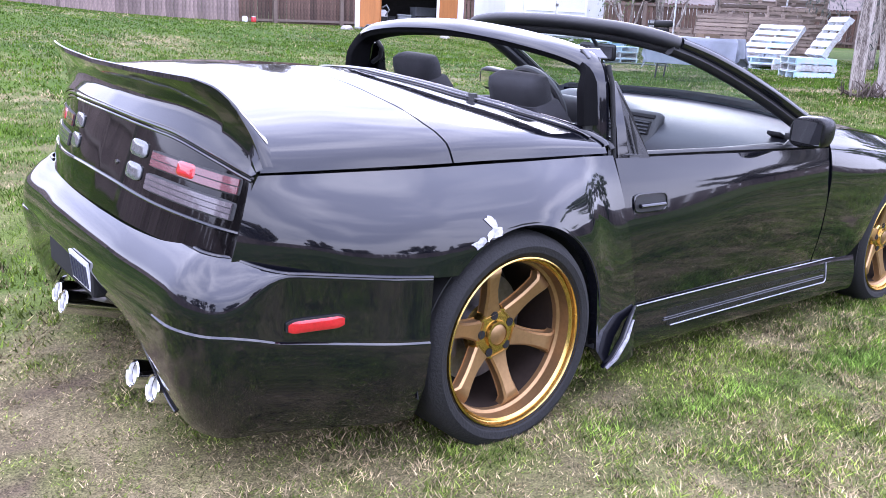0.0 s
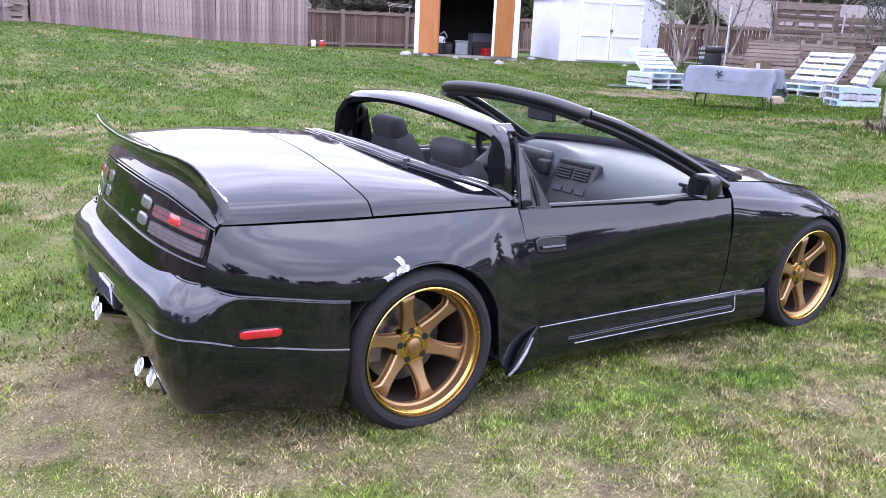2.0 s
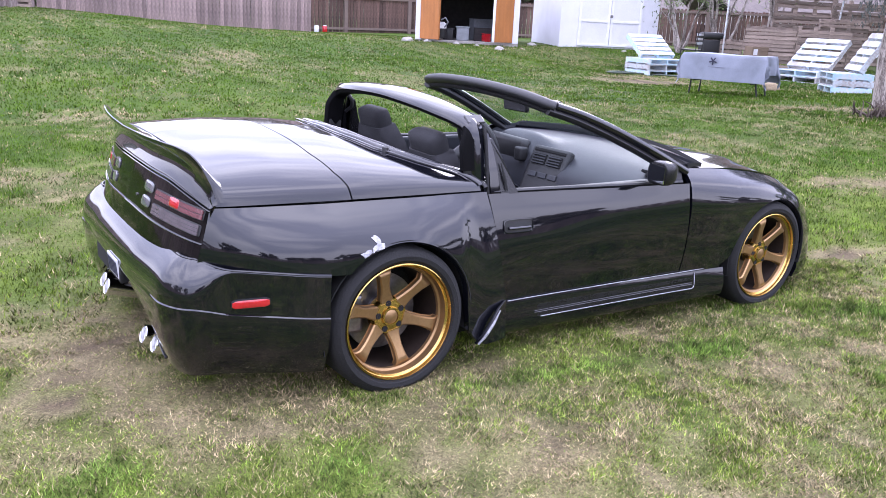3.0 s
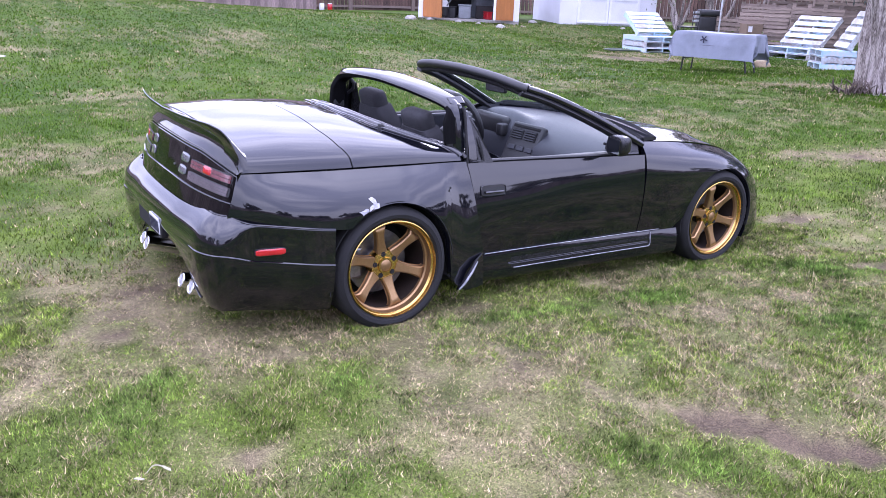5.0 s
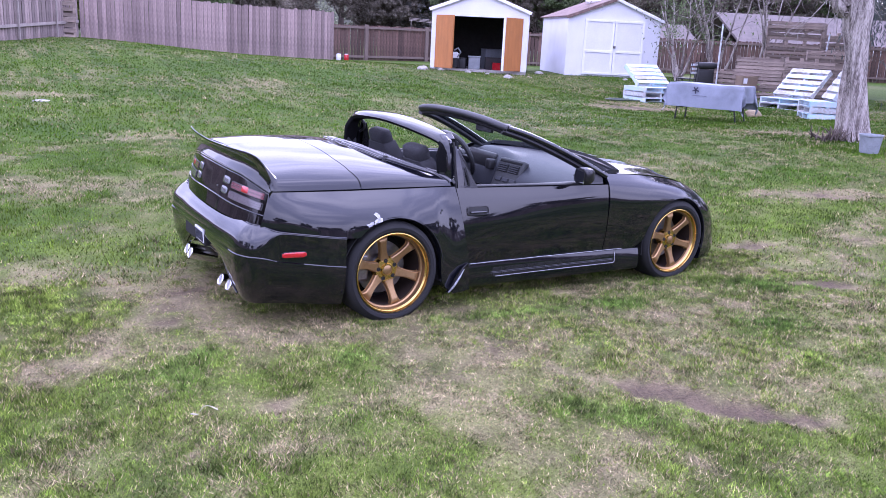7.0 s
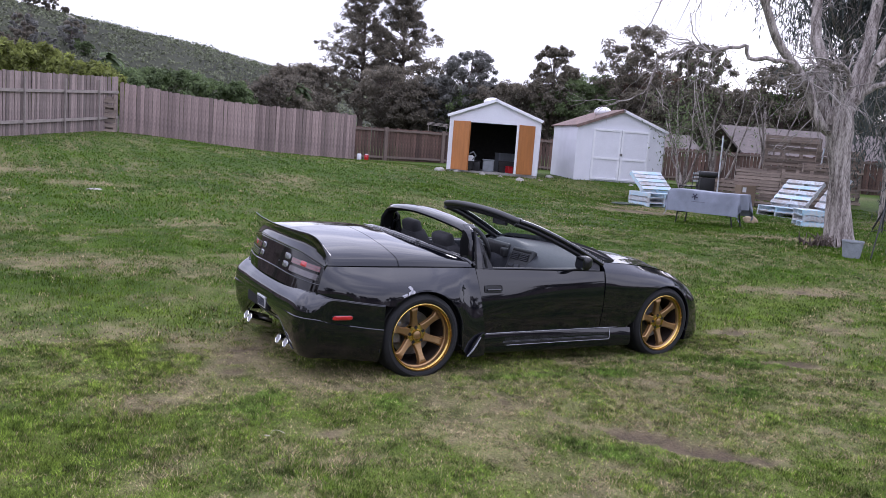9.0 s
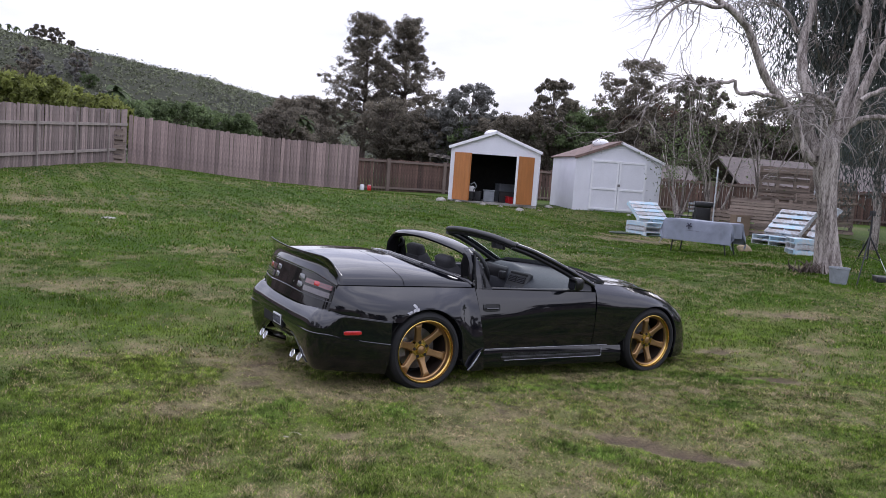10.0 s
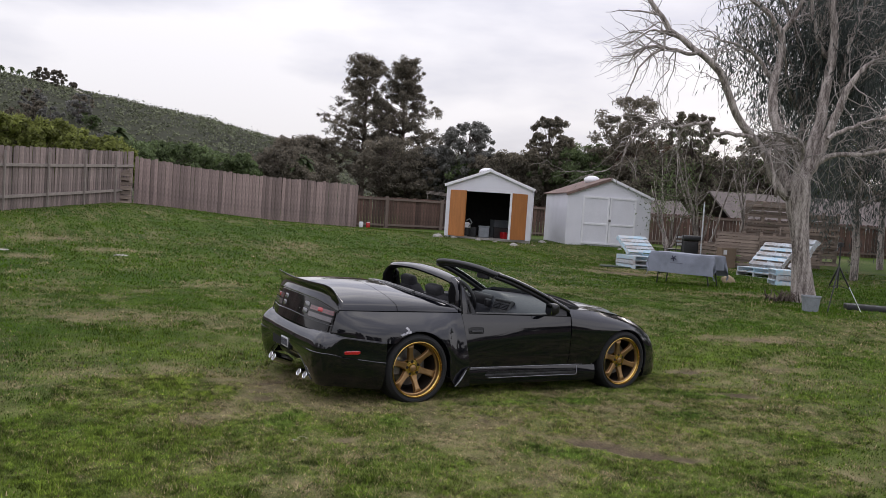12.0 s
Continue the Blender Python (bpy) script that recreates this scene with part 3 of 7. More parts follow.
def blades(name, x0, x1, y0, y1, count, tall, wide, seed, label, lean=0.5, inside=None, contrast=1.0, bent=False):
    """Loose blades of grass over a stretch of the lawn, thin on bare earth, as one mesh."""
    rng = np.random.default_rng(seed)
    x, y = rng.uniform(x0, x1, count), rng.uniform(y0, y1, count)
    clump = value_noise(x, y, 0.16, seed + 1)
    d, lu = dryness(x, y), lushness(x, y)
    keep = rng.random(count) < np.clip(1.40 - 0.52 * d - 1.3 * np.clip(d - 1.2, 0, 1), 0.04, 1) * (0.56 + 0.6 * clump + 0.12 * lu)
    if inside is not None:
        keep &= inside(x, y)
    x, y, d, clump, lu = x[keep], y[keep], d[keep], clump[keep], lu[keep]
    n = len(x)
    lush = value_noise(x, y, 0.9, seed + 3)
    h = tall * (0.4 + 0.8 * rng.random(n)) * (0.6 + 0.75 * clump * (0.4 + lush) + 0.25 * lu) * np.clip(1.15 - 0.48 * d, 0.30, 1.15)
    az = rng.uniform(0, 2 * np.pi, n)
    ln = h * lean * (0.3 + 0.9 * rng.random(n)) * (1 + 1.3 * np.clip(d, 0, 1))
    z = surface_z(x, y) - 0.004
    w = wide * (0.6 + 0.8 * rng.random(n))
    fa = rng.uniform(0, 2 * np.pi, n)
    cx, cy = np.cos(fa) * w / 2, np.sin(fa) * w / 2
    root = np.stack([x, y, z], 1)
    side = np.stack([cx, cy, 0 * cx], 1)
    tip = root + np.stack([np.cos(az) * ln, np.sin(az) * ln, h * 0.95], 1)
    if bent:
        mid = root + np.stack([np.cos(az) * ln * 0.35, np.sin(az) * ln * 0.35, h * 0.6], 1)
        verts = np.stack([root - side, root + side, mid + side * 0.7, tip], 1).reshape(-1, 3)
    else:
        verts = np.stack([root - side, root + side, tip], 1).reshape(-1, 3)
    per = 4 if bent else 3
    me = quick_mesh(verts, np.arange(n)[:, None] * per + np.arange(per)[None])
    mix = np.clip(rng.random(n) * 0.7 + 0.5 * value_noise(x, y, 1.3, 41) - 0.1, 0, 1)
    patchy = value_noise(x, y, 0.09, 43)
    fine = value_noise(x, y, 0.045, 44)
    g = green(x, y, mix) * (1.1 + contrast * (1.2 * fine - 0.6))[:, None]
    g = g * (1 - lu[:, None] * np.array((0.14, 0.02, -0.10)))
    tuft = np.clip(2.2 * value_noise(x, y, 0.34, 45) + 1.2 * value_noise(x, y, 0.11, 46) - 1.65, 0, 1) * np.clip(np.hypot((x - 0.6) / 3.2, (y + 1.5) / 1.5), 0.4, 1)
    g = g * ((1 - 0.42 * tuft) * (0.84 + 0.46 * value_noise(x, y, 0.21, 47)))[:, None]
    worn = np.clip(1.3 - np.hypot((x - 0.6) / 3.2, (y + 1.5) / 1.5), 0, 1)
    straw = (rng.random(n) < np.clip(0.015 + 0.26 * worn + 0.60 * d + 0.35 * (patchy - 0.5) * (0.3 + worn), 0, 0.80) * (1 - 0.8 * lu))[:, None]
    pale = STRAW * ((1 + contrast * (1.15 * rng.random(n) ** 1.3 - 0.54)) * (0.55 + 0.95 * fine))[:, None]
    rgb = np.where(straw, pale, g * (1 + contrast * (rng.random(n) - 0.5))[:, None])
    coloured(me, np.repeat(rgb, per, 0))
    ob = part(name, me, BLADE)
    return tagged(ob, label, "grass", kind="stuff")


blades("grass", -4.2, 4.4, -4.6, 1.0, 1200000, 0.023, 0.0046, 101, "short green and dry grass blades round the car", lean=0.75, contrast=1.5, inside=lambda x, y: np.hypot((x - 0.1) / 3.6, (y + 1.7) / 2.4) < 0.80 + 0.4 * value_noise(x, y, 0.5, 52))
blades("grass", -7.0, 9.5, -6.0, 1.6, 420000, 0.028, 0.0090, 106, "lawn grass farther round the car", contrast=1.3, inside=lambda x, y: np.hypot((x - 0.1) / 3.6, (y + 1.7) / 2.4) > 0.72 + 0.4 * value_noise(x, y, 0.5, 52))
blades("grass", -7.0, 9.0, -9.5, -6.0, 90000, 0.030, 0.0075, 110, "lawn grass behind the path", contrast=1.0)
blades("grass", -13.0, -7.0, -9.5, 6.0, 80000, 0.032, 0.011, 111, "lawn grass at the side of the yard", contrast=0.8)
blades("grass", -7.0, 10.0, 1.6, 6.0, 230000, 0.030, 0.0085, 102, "green lawn grass behind the car", contrast=0.8)
blades("grass", -12.0, 15.0, 6.0, 14.0, 150000, 0.034, 0.020, 104, "green lawn grass in the yard", contrast=0.55)
blades("grass", 8.8, 21.0, -6.0, 7.0, 90000, 0.045, 0.018, 107, "green lawn grass beside the trees", contrast=0.5)
blades("grass", 11.5, 20.0, 7.0, 17.0, 45000, 0.038, 0.022, 108, "green lawn grass before the sheds", contrast=0.35)
blades("grass", -5.0, 12.0, 14.0, 27.0, 60000, 0.036, 0.03, 105, "green lawn grass before the fence", contrast=0.3)
# ---------------------------------------------------------------- the car: x ahead, y to its left, rear axle at x = 0
car = thing("car", "black lowered two-seat convertible with gold wheels parked on grass", "car")
car.matrix_world = pose(-0.0014, 0.0016, 0.0360, 1.623, 0.346, 2.754)
ARCH_R, ARCH_F, HUB_Z, BASE = 0.345, 0.330, 0.315, 2.463


def both(name, me, material, label="", right_only=False, parent=None):
    obs = [part(name, me, material, parent or car, label)]
    if not right_only:
        obs.append(part(name, mirrored(me), material, parent or car, label))
    return obs


def loft(xs, rows, u, nv, vk=None):
    """Points on a surface through stations: at each x a row of (y, z); u: the x values wanted. Right-hand side (y < 0)."""
    rows = np.array(rows, float)
    at_u = cubic(xs, rows, u)
    k = np.linspace(0, 1, rows.shape[1]) if vk is None else vk
    v = np.linspace(0, 1, nv)
    yz = np.swapaxes(cubic(k, np.swapaxes(at_u, 0, 1), v), 0, 1)
    x = np.broadcast_to(np.asarray(u)[:, None], yz.shape[:2])
    return np.stack([x, -yz[..., 0], yz[..., 1]], -1)


def arch(x, cx, r, low):
    d = r * r - (np.asarray(x) - cx) ** 2
    return np.where(d > 0, np.maximum(HUB_Z + np.sqrt(np.maximum(d, 0)), low), low)


def panel_over_arch(xs, rows, u, nv, cx, r, flare=0.0):
    """A side panel whose lower edge follows the wheel arch: the surface is cut at the arch by sliding its points up."""
    pts = loft(xs, rows, u, nv)
    low = arch(u, cx, r, -1)
    for i in range(len(u)):
        col = pts[i]
        z0 = max(col[0, 2], low[i])
        zz = z0 + (col[-1, 2] - z0) * np.linspace(0, 1, nv) ** 1.0
        yy = np.interp(zz, col[:, 2], col[:, 1])
        pts[i, :, 1], pts[i, :, 2] = yy, zz
    return pts


# side stations, sill to belt, as (half width, height)
Q_X = [-0.79, -0.70, -0.50, -0.25, 0.05, 0.30, 0.42, 0.56]
Q_ROWS = [
    [(0.700, 0.611), (0.702, 0.654), (0.702, 0.701), (0.698, 0.762), (0.690, 0.812)],
    [(0.758, 0.602), (0.755, 0.654), (0.748, 0.701), (0.730, 0.762), (0.706, 0.813)],
    [(0.840, 0.583), (0.832, 0.635), (0.815, 0.691), (0.780, 0.757), (0.735, 0.814)],
    [(0.882, 0.559), (0.872, 0.625), (0.850, 0.691), (0.805, 0.757), (0.755, 0.813)],
    [(0.884, 0.559), (0.878, 0.635), (0.852, 0.691), (0.805, 0.757), (0.755, 0.810)],
    [(0.878, 0.300), (0.868, 0.480), (0.838, 0.625), (0.788, 0.739), (0.738, 0.805)],
    [(0.868, 0.140), (0.850, 0.360), (0.815, 0.559), (0.772, 0.710), (0.730, 0.802)],
    [(0.830, 0.150), (0.815, 0.330), (0.795, 0.520), (0.762, 0.682), (0.724, 0.797)],
]
uq = np.unique(np.concatenate([np.linspace(-0.785, -0.35, 14), np.linspace(-0.345, 0.345, 36), np.linspace(0.35, 0.50, 8)]))
quarter = panel_over_arch(Q_X, Q_ROWS, uq, 22, 0.0, ARCH_R)
# the door's rear edge leans forward towards the sill
lean = np.clip((quarter[..., 0] - 0.35) / 0.15, 0, 1)
quarter[..., 0] += lean * np.interp(quarter[..., 2], [0.15, 0.33, 0.55, 0.82], [0.075, 0.07, 0.035, -0.012])
# its rear edge follows the slope of the tail panel
short = np.maximum(0, (-0.741 + 0.27 * (quarter[..., 2] - 0.78)) - (-0.785))
quarter[..., 0] += short * np.clip((-0.60 - quarter[..., 0]) / 0.185, 0, 1)
both("quarter_panel", sheet(quarter, 0.03, False), PAINT, "gloss black rear quarter panel with flared arch")

D_X = [0.40, 0.80, 1.20, 1.75]
D_ROWS = [
    [(0.805, 0.310), (0.803, 0.420), (0.792, 0.535), (0.765, 0.667), (0.728, 0.792)],
    [(0.800, 0.305), (0.806, 0.420), (0.802, 0.535), (0.780, 0.667), (0.745, 0.786)],
    [(0.800, 0.300), (0.812, 0.420), (0.812, 0.535), (0.798, 0.667), (0.766, 0.779)],
    [(0.805, 0.295), (0.822, 0.420), (0.826, 0.535), (0.815, 0.667), (0.792, 0.773)],
]
ud = np.linspace(0.505, 1.745, 40)
door = loft(D_X, D_ROWS, ud, 20)
lean = np.clip((0.75 - door[..., 0]) / 0.245, 0, 1)
door[..., 0] += lean * np.interp(door[..., 2], [0.15, 0.33, 0.55, 0.82], [0.075, 0.07, 0.035, -0.012])
doors = both("door", sheet(door, 0.04, False), PAINT, "gloss black door with sill line")

F_X = [1.75, 2.0, 2.2, 2.45, 2.70, 2.85, 3.0]
F_ROWS = [
    [(0.806, 0.295), (0.826, 0.476), (0.826, 0.629), (0.796, 0.773), (0.735, 0.841)],
    [(0.818, 0.285), (0.838, 0.476), (0.838, 0.620), (0.800, 0.758), (0.725, 0.825)],
    [(0.828, 0.400), (0.842, 0.496), (0.842, 0.620), (0.802, 0.739), (0.712, 0.803)],
    [(0.834, 0.496), (0.840, 0.562), (0.836, 0.629), (0.790, 0.711), (0.690, 0.766)],
    [(0.822, 0.400), (0.824, 0.486), (0.812, 0.562), (0.762, 0.648), (0.650, 0.704)],
    [(0.795, 0.300), (0.795, 0.400), (0.780, 0.486), (0.725, 0.586), (0.610, 0.644)],
    [(0.740, 0.280), (0.740, 0.360), (0.720, 0.438), (0.665, 0.515), (0.555, 0.567)],
]
uf = np.unique(np.concatenate([np.linspace(1.752, 2.11, 12), np.linspace(2.115, 2.785, 36), np.linspace(2.79, 2.94, 8)]))
fender = panel_over_arch(F_X, F_ROWS, uf, 20, BASE, ARCH_F)
both("front_fender", sheet(fender, 0.03, False), PAINT, "gloss black front fender with round arch")

# bonnet
H_X = [1.66, 2.0, 2.45, 2.85, 3.10, 3.24]
H_HALF = [0.735, 0.722, 0.688, 0.607, 0.49, 0.30]
H_EDGE = [0.844, 0.829, 0.776, 0.650, 0.548, 0.495]
H_CROWN = [0.024, 0.028, 0.034, 0.038, 0.034, 0.02]
vh = np.linspace(-1, 1, 41)
hx = (1.76 + 0.21 * (1 - vh**2))[None, :] + np.linspace(0, 1, 44)[:, None] * (3.23 - 1.76 - 0.21 * (1 - vh**2))[None, :]
half, edge, crown = (cubic(H_X, np.array(c), hx.ravel()).reshape(hx.shape) for c in (H_HALF, H_EDGE, H_CROWN))
bulge = 0.020 * np.exp(-((np.abs(vh) - 0.55) / 0.12) ** 2) + 0.008 * np.exp(-((np.abs(vh) - 0.22) / 0.08) ** 2)
hood = np.stack([hx, -(half - 0.004) * vh, edge + crown * (1 - np.abs(vh) ** 2.4) + np.clip(crown / 0.06, 0, 1) * bulge], -1)
part("hood", sheet(hood, 0.02, True), PAINT, car, "gloss black hood with two raised lines")


def swept(path, profile, closed_top=False):
    """A bumper: profile rows (offset outwards, height) carried along a plan path; offset and height may vary along it."""
    path = np.array(path, float)
    tan = np.gradient(path, axis=0)
    tan /= np.linalg.norm(tan, axis=1, keepdims=True)
    out = np.stack([tan[:, 1], -tan[:, 0]], 1)
    prof = np.array(profile, float)
    if prof.ndim == 2:
        prof = np.broadcast_to(prof, (len(path), *prof.shape))
    xy = path[:, None] + out[:, None] * prof[..., :1]
    return np.concatenate([xy, prof[..., 1:]], -1)


def plan_path(points, n):
    p = np.array(points, float)
    s = np.r_[0, np.cumsum(np.linalg.norm(np.diff(p, axis=0), axis=1))]
    return cubic(s, p, np.linspace(0, s[-1], n)), np.linspace(0, 1, n)


# rear bumper: from the left arch round the back to the right arch
right_plan = [(-0.925, 0.0), (-0.923, -0.25), (-0.914, -0.45), (-0.908, -0.620), (-0.860, -0.735), (-0.778, -0.780), (-0.694, -0.793), (-0.558, -0.832), (-0.40, -0.875), (-0.33, -0.884)]
left_plan = [(x, -y) for x, y in right_plan[:0:-1]]
bpath, bs = plan_path(left_plan + right_plan, 121)
along = np.abs(np.linspace(-1, 1, 121))
side_k = np.clip((along - 0.60) / 0.12, 0, 1)          # 0 over the back, 1 along the sides
side_k = side_k * side_k * (3 - 2 * side_k)
low_k = np.clip((along - 0.19) / 0.26, 0, 1)
low_k = low_k * low_k * (3 - 2 * low_k)
prof = []
for a, s, lk in zip(along, side_k, low_k):
    end = np.clip((a - 0.66) / 0.34, 0, 1)
    b = 1 - s                                           # 1 over the back, 0 along the sides
    top = 0.622 - 0.016 * s - 0.042 * end
    bottom = 0.335 - 0.165 * lk - 0.025 * end
    trim = 0.462 - 0.022 * s - 0.045 * end
    step = 0.0003 + 0.0048 * np.clip((a - 0.30) / 0.2, 0, 1)
    prof.append([(-0.004 - 0.086 * b, top), (-0.003 - 0.078 * b, top + 0.001 * b), (-0.002 - 0.056 * b, top - 0.014 * b), (-0.001 - 0.032 * b, top - 0.036 * b - 0.003), (-0.010 * b, top - 0.060 * b - 0.006), (-0.003 * b, top - 0.072 * b - 0.010), (0.003 * b, top - 0.100 * b - 0.016),
                 (0.005 * b, trim + 0.030), (0.004, trim + 0.010), (0.004, trim + 0.002), (0.004 + step, trim - 0.002), (0.005 + step, trim - 0.008), (step - 0.012, (trim + bottom) / 2), (-0.045, bottom + 0.03), (-0.065, bottom)])
bump = swept(bpath, prof)
part("rear_bumper", sheet(bump, 0.03, True), PAINT, car, "gloss black rear bumper with a raised trim line")
part("lower_lip", tube(bump[34:-34, -2] + np.array((0, 0, -0.004)), 0.0042, 6), PAINT, car, "thin glossy lip under the bumper")
for rows in (bump[:34, 0], bump[-34:, 0]):
    part("bumper_seam", tube(rows + np.array((0, 0, 0.002)), 0.0045, 6), PAINT, car, "thin glossy seam over the bumper")

# tail panel between bumper and trunk lid
TAIL_Y = np.linspace(0.700, -0.700, 61)
TAIL_X = cubic([0, 0.2, 0.3, 0.45, 0.58, 0.66, 0.70], np.array([-0.838, -0.833, -0.826, -0.806, -0.779, -0.755, -0.738]), np.abs(TAIL_Y))
TAIL_LO, TAIL_HI, TAIL_LEAN = 0.618, 0.872, 0.27
tail = np.stack([np.stack([TAIL_X + TAIL_LEAN * (z - 0.78), TAIL_Y, z + 0 * TAIL_Y - 0.012 * (np.abs(TAIL_Y) / 0.7) ** 2], -1) for z in np.linspace(TAIL_LO, TAIL_HI, 10)], 1)
tail_panel = part("tail_panel", sheet(tail, 0.02, False), LENS_DARK, car, "dark smoked tail panel")


def on_tail(y, z, out=0.004):
    """A point on the tail panel."""
    x = np.interp(y, TAIL_Y[::-1], TAIL_X[::-1]) + TAIL_LEAN * (z - 0.78) - out
    z = z - 0.012 * (np.abs(y) / 0.7) ** 2
    return np.stack([x, y, z], -1)


def tail_lens(name, y0, y1, z0, z1, material, label, out=0.006):
    ys, zs = np.linspace(y0, y1, 12), np.linspace(z0, z1, 4)
    Y, Z = np.meshgrid(ys, zs, indexing="ij")
    me = sheet(on_tail(Y, Z, out), 0.01, y1 > y0)
    return part(name, me, material, tail_panel, label)


def round_lens(name, y0, y1, z0, z1, material, label, out=0.006, r=0.35):
    """A lens with rounded corners, swelling a little from the tail panel."""
    n, m = 13, 9
    pts = np.zeros((n, m, 3))
    for i, a in enumerate(np.linspace(-1, 1, n)):
        for j, b in enumerate(np.linspace(-1, 1, m)):
            k = 1 - 0.5 * r * max(0, abs(b) - (1 - r)) ** 2 / r**2 * min(1, (z1 - z0) / abs(y1 - y0))
            q = 1 - 0.5 * r * max(0, abs(a) - (1 - r)) ** 2 / r**2
            yy, zz = (y0 + y1) / 2 + (y1 - y0) / 2 * a * k, (z0 + z1) / 2 + (z1 - z0) / 2 * b * q
            pts[i, j] = on_tail(np.array(yy), np.array(zz), out * (1 - 0.5 * max(abs(a), abs(b)) ** 4))
    return part(name, sheet(pts, 0.012, y1 > y0), material, tail_panel, label)


for s in (-1, 1):
    round_lens("reverse_lamp", s * 0.200, s * 0.298, 0.786, 0.828, LENS_WHITE, "clear square reverse lamp", 0.007, 0.5)
    round_lens("reverse_lamp", s * 0.202, s * 0.292, 0.727, 0.769, LENS_WHITE, "clear square reverse lamp", 0.007, 0.5)
    for z0, z1 in ((0.776, 0.814), (0.717, 0.757)):
        round_lens("lamp_surround", s * 0.320, s * 0.676, z0 - 0.003, z1 + 0.003, TRIM, "dark lamp surround", 0.003, 0.25)
    for k in range(2):
        tail_lens("tail_lamp_strip", s * 0.328, s * 0.670, 0.778 + 0.0185 * k, 0.794 + 0.0185 * k, LENS_PINK, "faded red lamp strip", 0.006)
    for k in range(3):
        tail_lens("tail_lamp_strip", s * 0.324, s * 0.666, 0.719 + 0.0130 * k, 0.7302 + 0.0130 * k, LENS_GREY, "grey lamp strip", 0.006)
    round_lens("brake_lamp", s * 0.448, s * 0.526, 0.779, 0.815, LENS_RED, "bright red brake lamp", 0.010, 0.4)
low_line = on_tail(TAIL_Y, cubic([0, 0.12, 0.45, 0.70], np.array([0.702, 0.701, 0.693, 0.694]), np.abs(TAIL_Y)), 0.003)
part("tail_edge", tube(low_line, 0.0045, 6), PAINT, tail_panel, "thin glossy edge below the lamps")
TAIL_TOP = cubic([0, 0.37, 0.593, 0.70], np.array([0.879, 0.876, 0.850, 0.828]), np.abs(TAIL_Y))
part("tail_edge", tube(on_tail(TAIL_Y, TAIL_TOP, 0.006), 0.006, 6), PAINT, tail_panel, "thin glossy edge above the lamps")
part("tail_edge", tube(on_tail(TAIL_Y, TAIL_TOP - 0.014, 0.004), 0.004, 6), PAINT, tail_panel, "thin glossy edge above the lamps")
part("key_lock", cyl((-0.848, -0.13, 0.749), (-0.835, -0.13, 0.749), 0.006, None, 12), STEEL, tail_panel, "small round lock")

# trunk lid and tonneau panel: sections from shoulder to centre
T_X = [-0.78, -0.68, -0.40, -0.15, 0.10, 0.34, 0.50]
T_ROWS = [
    [(0.694, 0.820), (0.686, 0.855), (0.655, 0.886), (0.50, 0.926), (0.25, 0.954), (0.0, 0.963)],
    [(0.712, 0.821), (0.698, 0.862), (0.660, 0.897), (0.50, 0.945), (0.25, 0.976), (0.0, 0.986)],
    [(0.742, 0.822), (0.726, 0.866), (0.680, 0.905), (0.52, 0.957), (0.25, 0.990), (0.0, 1.001)],
    [(0.757, 0.822), (0.740, 0.864), (0.692, 0.902), (0.52, 0.954), (0.25, 0.986), (0.0, 0.997)],
    [(0.752, 0.818), (0.736, 0.856), (0.690, 0.890), (0.52, 0.936), (0.25, 0.964), (0.0, 0.974)],
    [(0.738, 0.812), (0.724, 0.842), (0.682, 0.870), (0.52, 0.908), (0.25, 0.932), (0.0, 0.940)],
    [(0.730, 0.808), (0.716, 0.832), (0.676, 0.852), (0.52, 0.884), (0.25, 0.906), (0.0, 0.912)],
]
T_K = [0, 0.09, 0.17, 0.42, 0.72, 1.0]


def deck(u_of_v, nu, nv=40):
    """A full-width deck panel; u_of_v gives its rear and front x for each place across, from shoulder (0) to centre (1)."""
    v = np.linspace(0, 1, nv)
    cols = []
    for vv in v:
        a, b = u_of_v(vv)
        xs = np.linspace(a, b, nu)
        yz = np.array([cubic(T_K, row, [vv])[0] for row in cubic(T_X, np.array(T_ROWS), xs)])
        cols.append(np.stack([xs, -yz[:, 0], yz[:, 1]], -1))
    right = np.stack(cols, 1)
    left = right[:, ::-1] * np.array([1, -1, 1])
    return np.concatenate([right, left[:, 1:]], 1)


seam = lambda v: float(np.interp(v, [0, 0.1, 0.2, 0.45, 1.0], [-0.187, -0.196, -0.226, -0.255, -0.262]))
well = lambda v: float(np.interp(v, [0, 0.10, 0.2, 0.35, 0.55, 0.8, 1.0], [0.455, 0.45, 0.40, 0.26, 0.13, 0.075, 0.065]))
part("trunk_lid", sheet(deck(lambda v: (-0.745 + 0.03 * (1 - v), seam(v) - 0.003), 22), 0.02, False), PAINT, car, "gloss black trunk lid reflecting the sky")
part("tonneau_panel", sheet(deck(lambda v: (seam(v) + 0.003, well(v)), 22), 0.025, False), PAINT, car, "gloss black panel behind the seats")

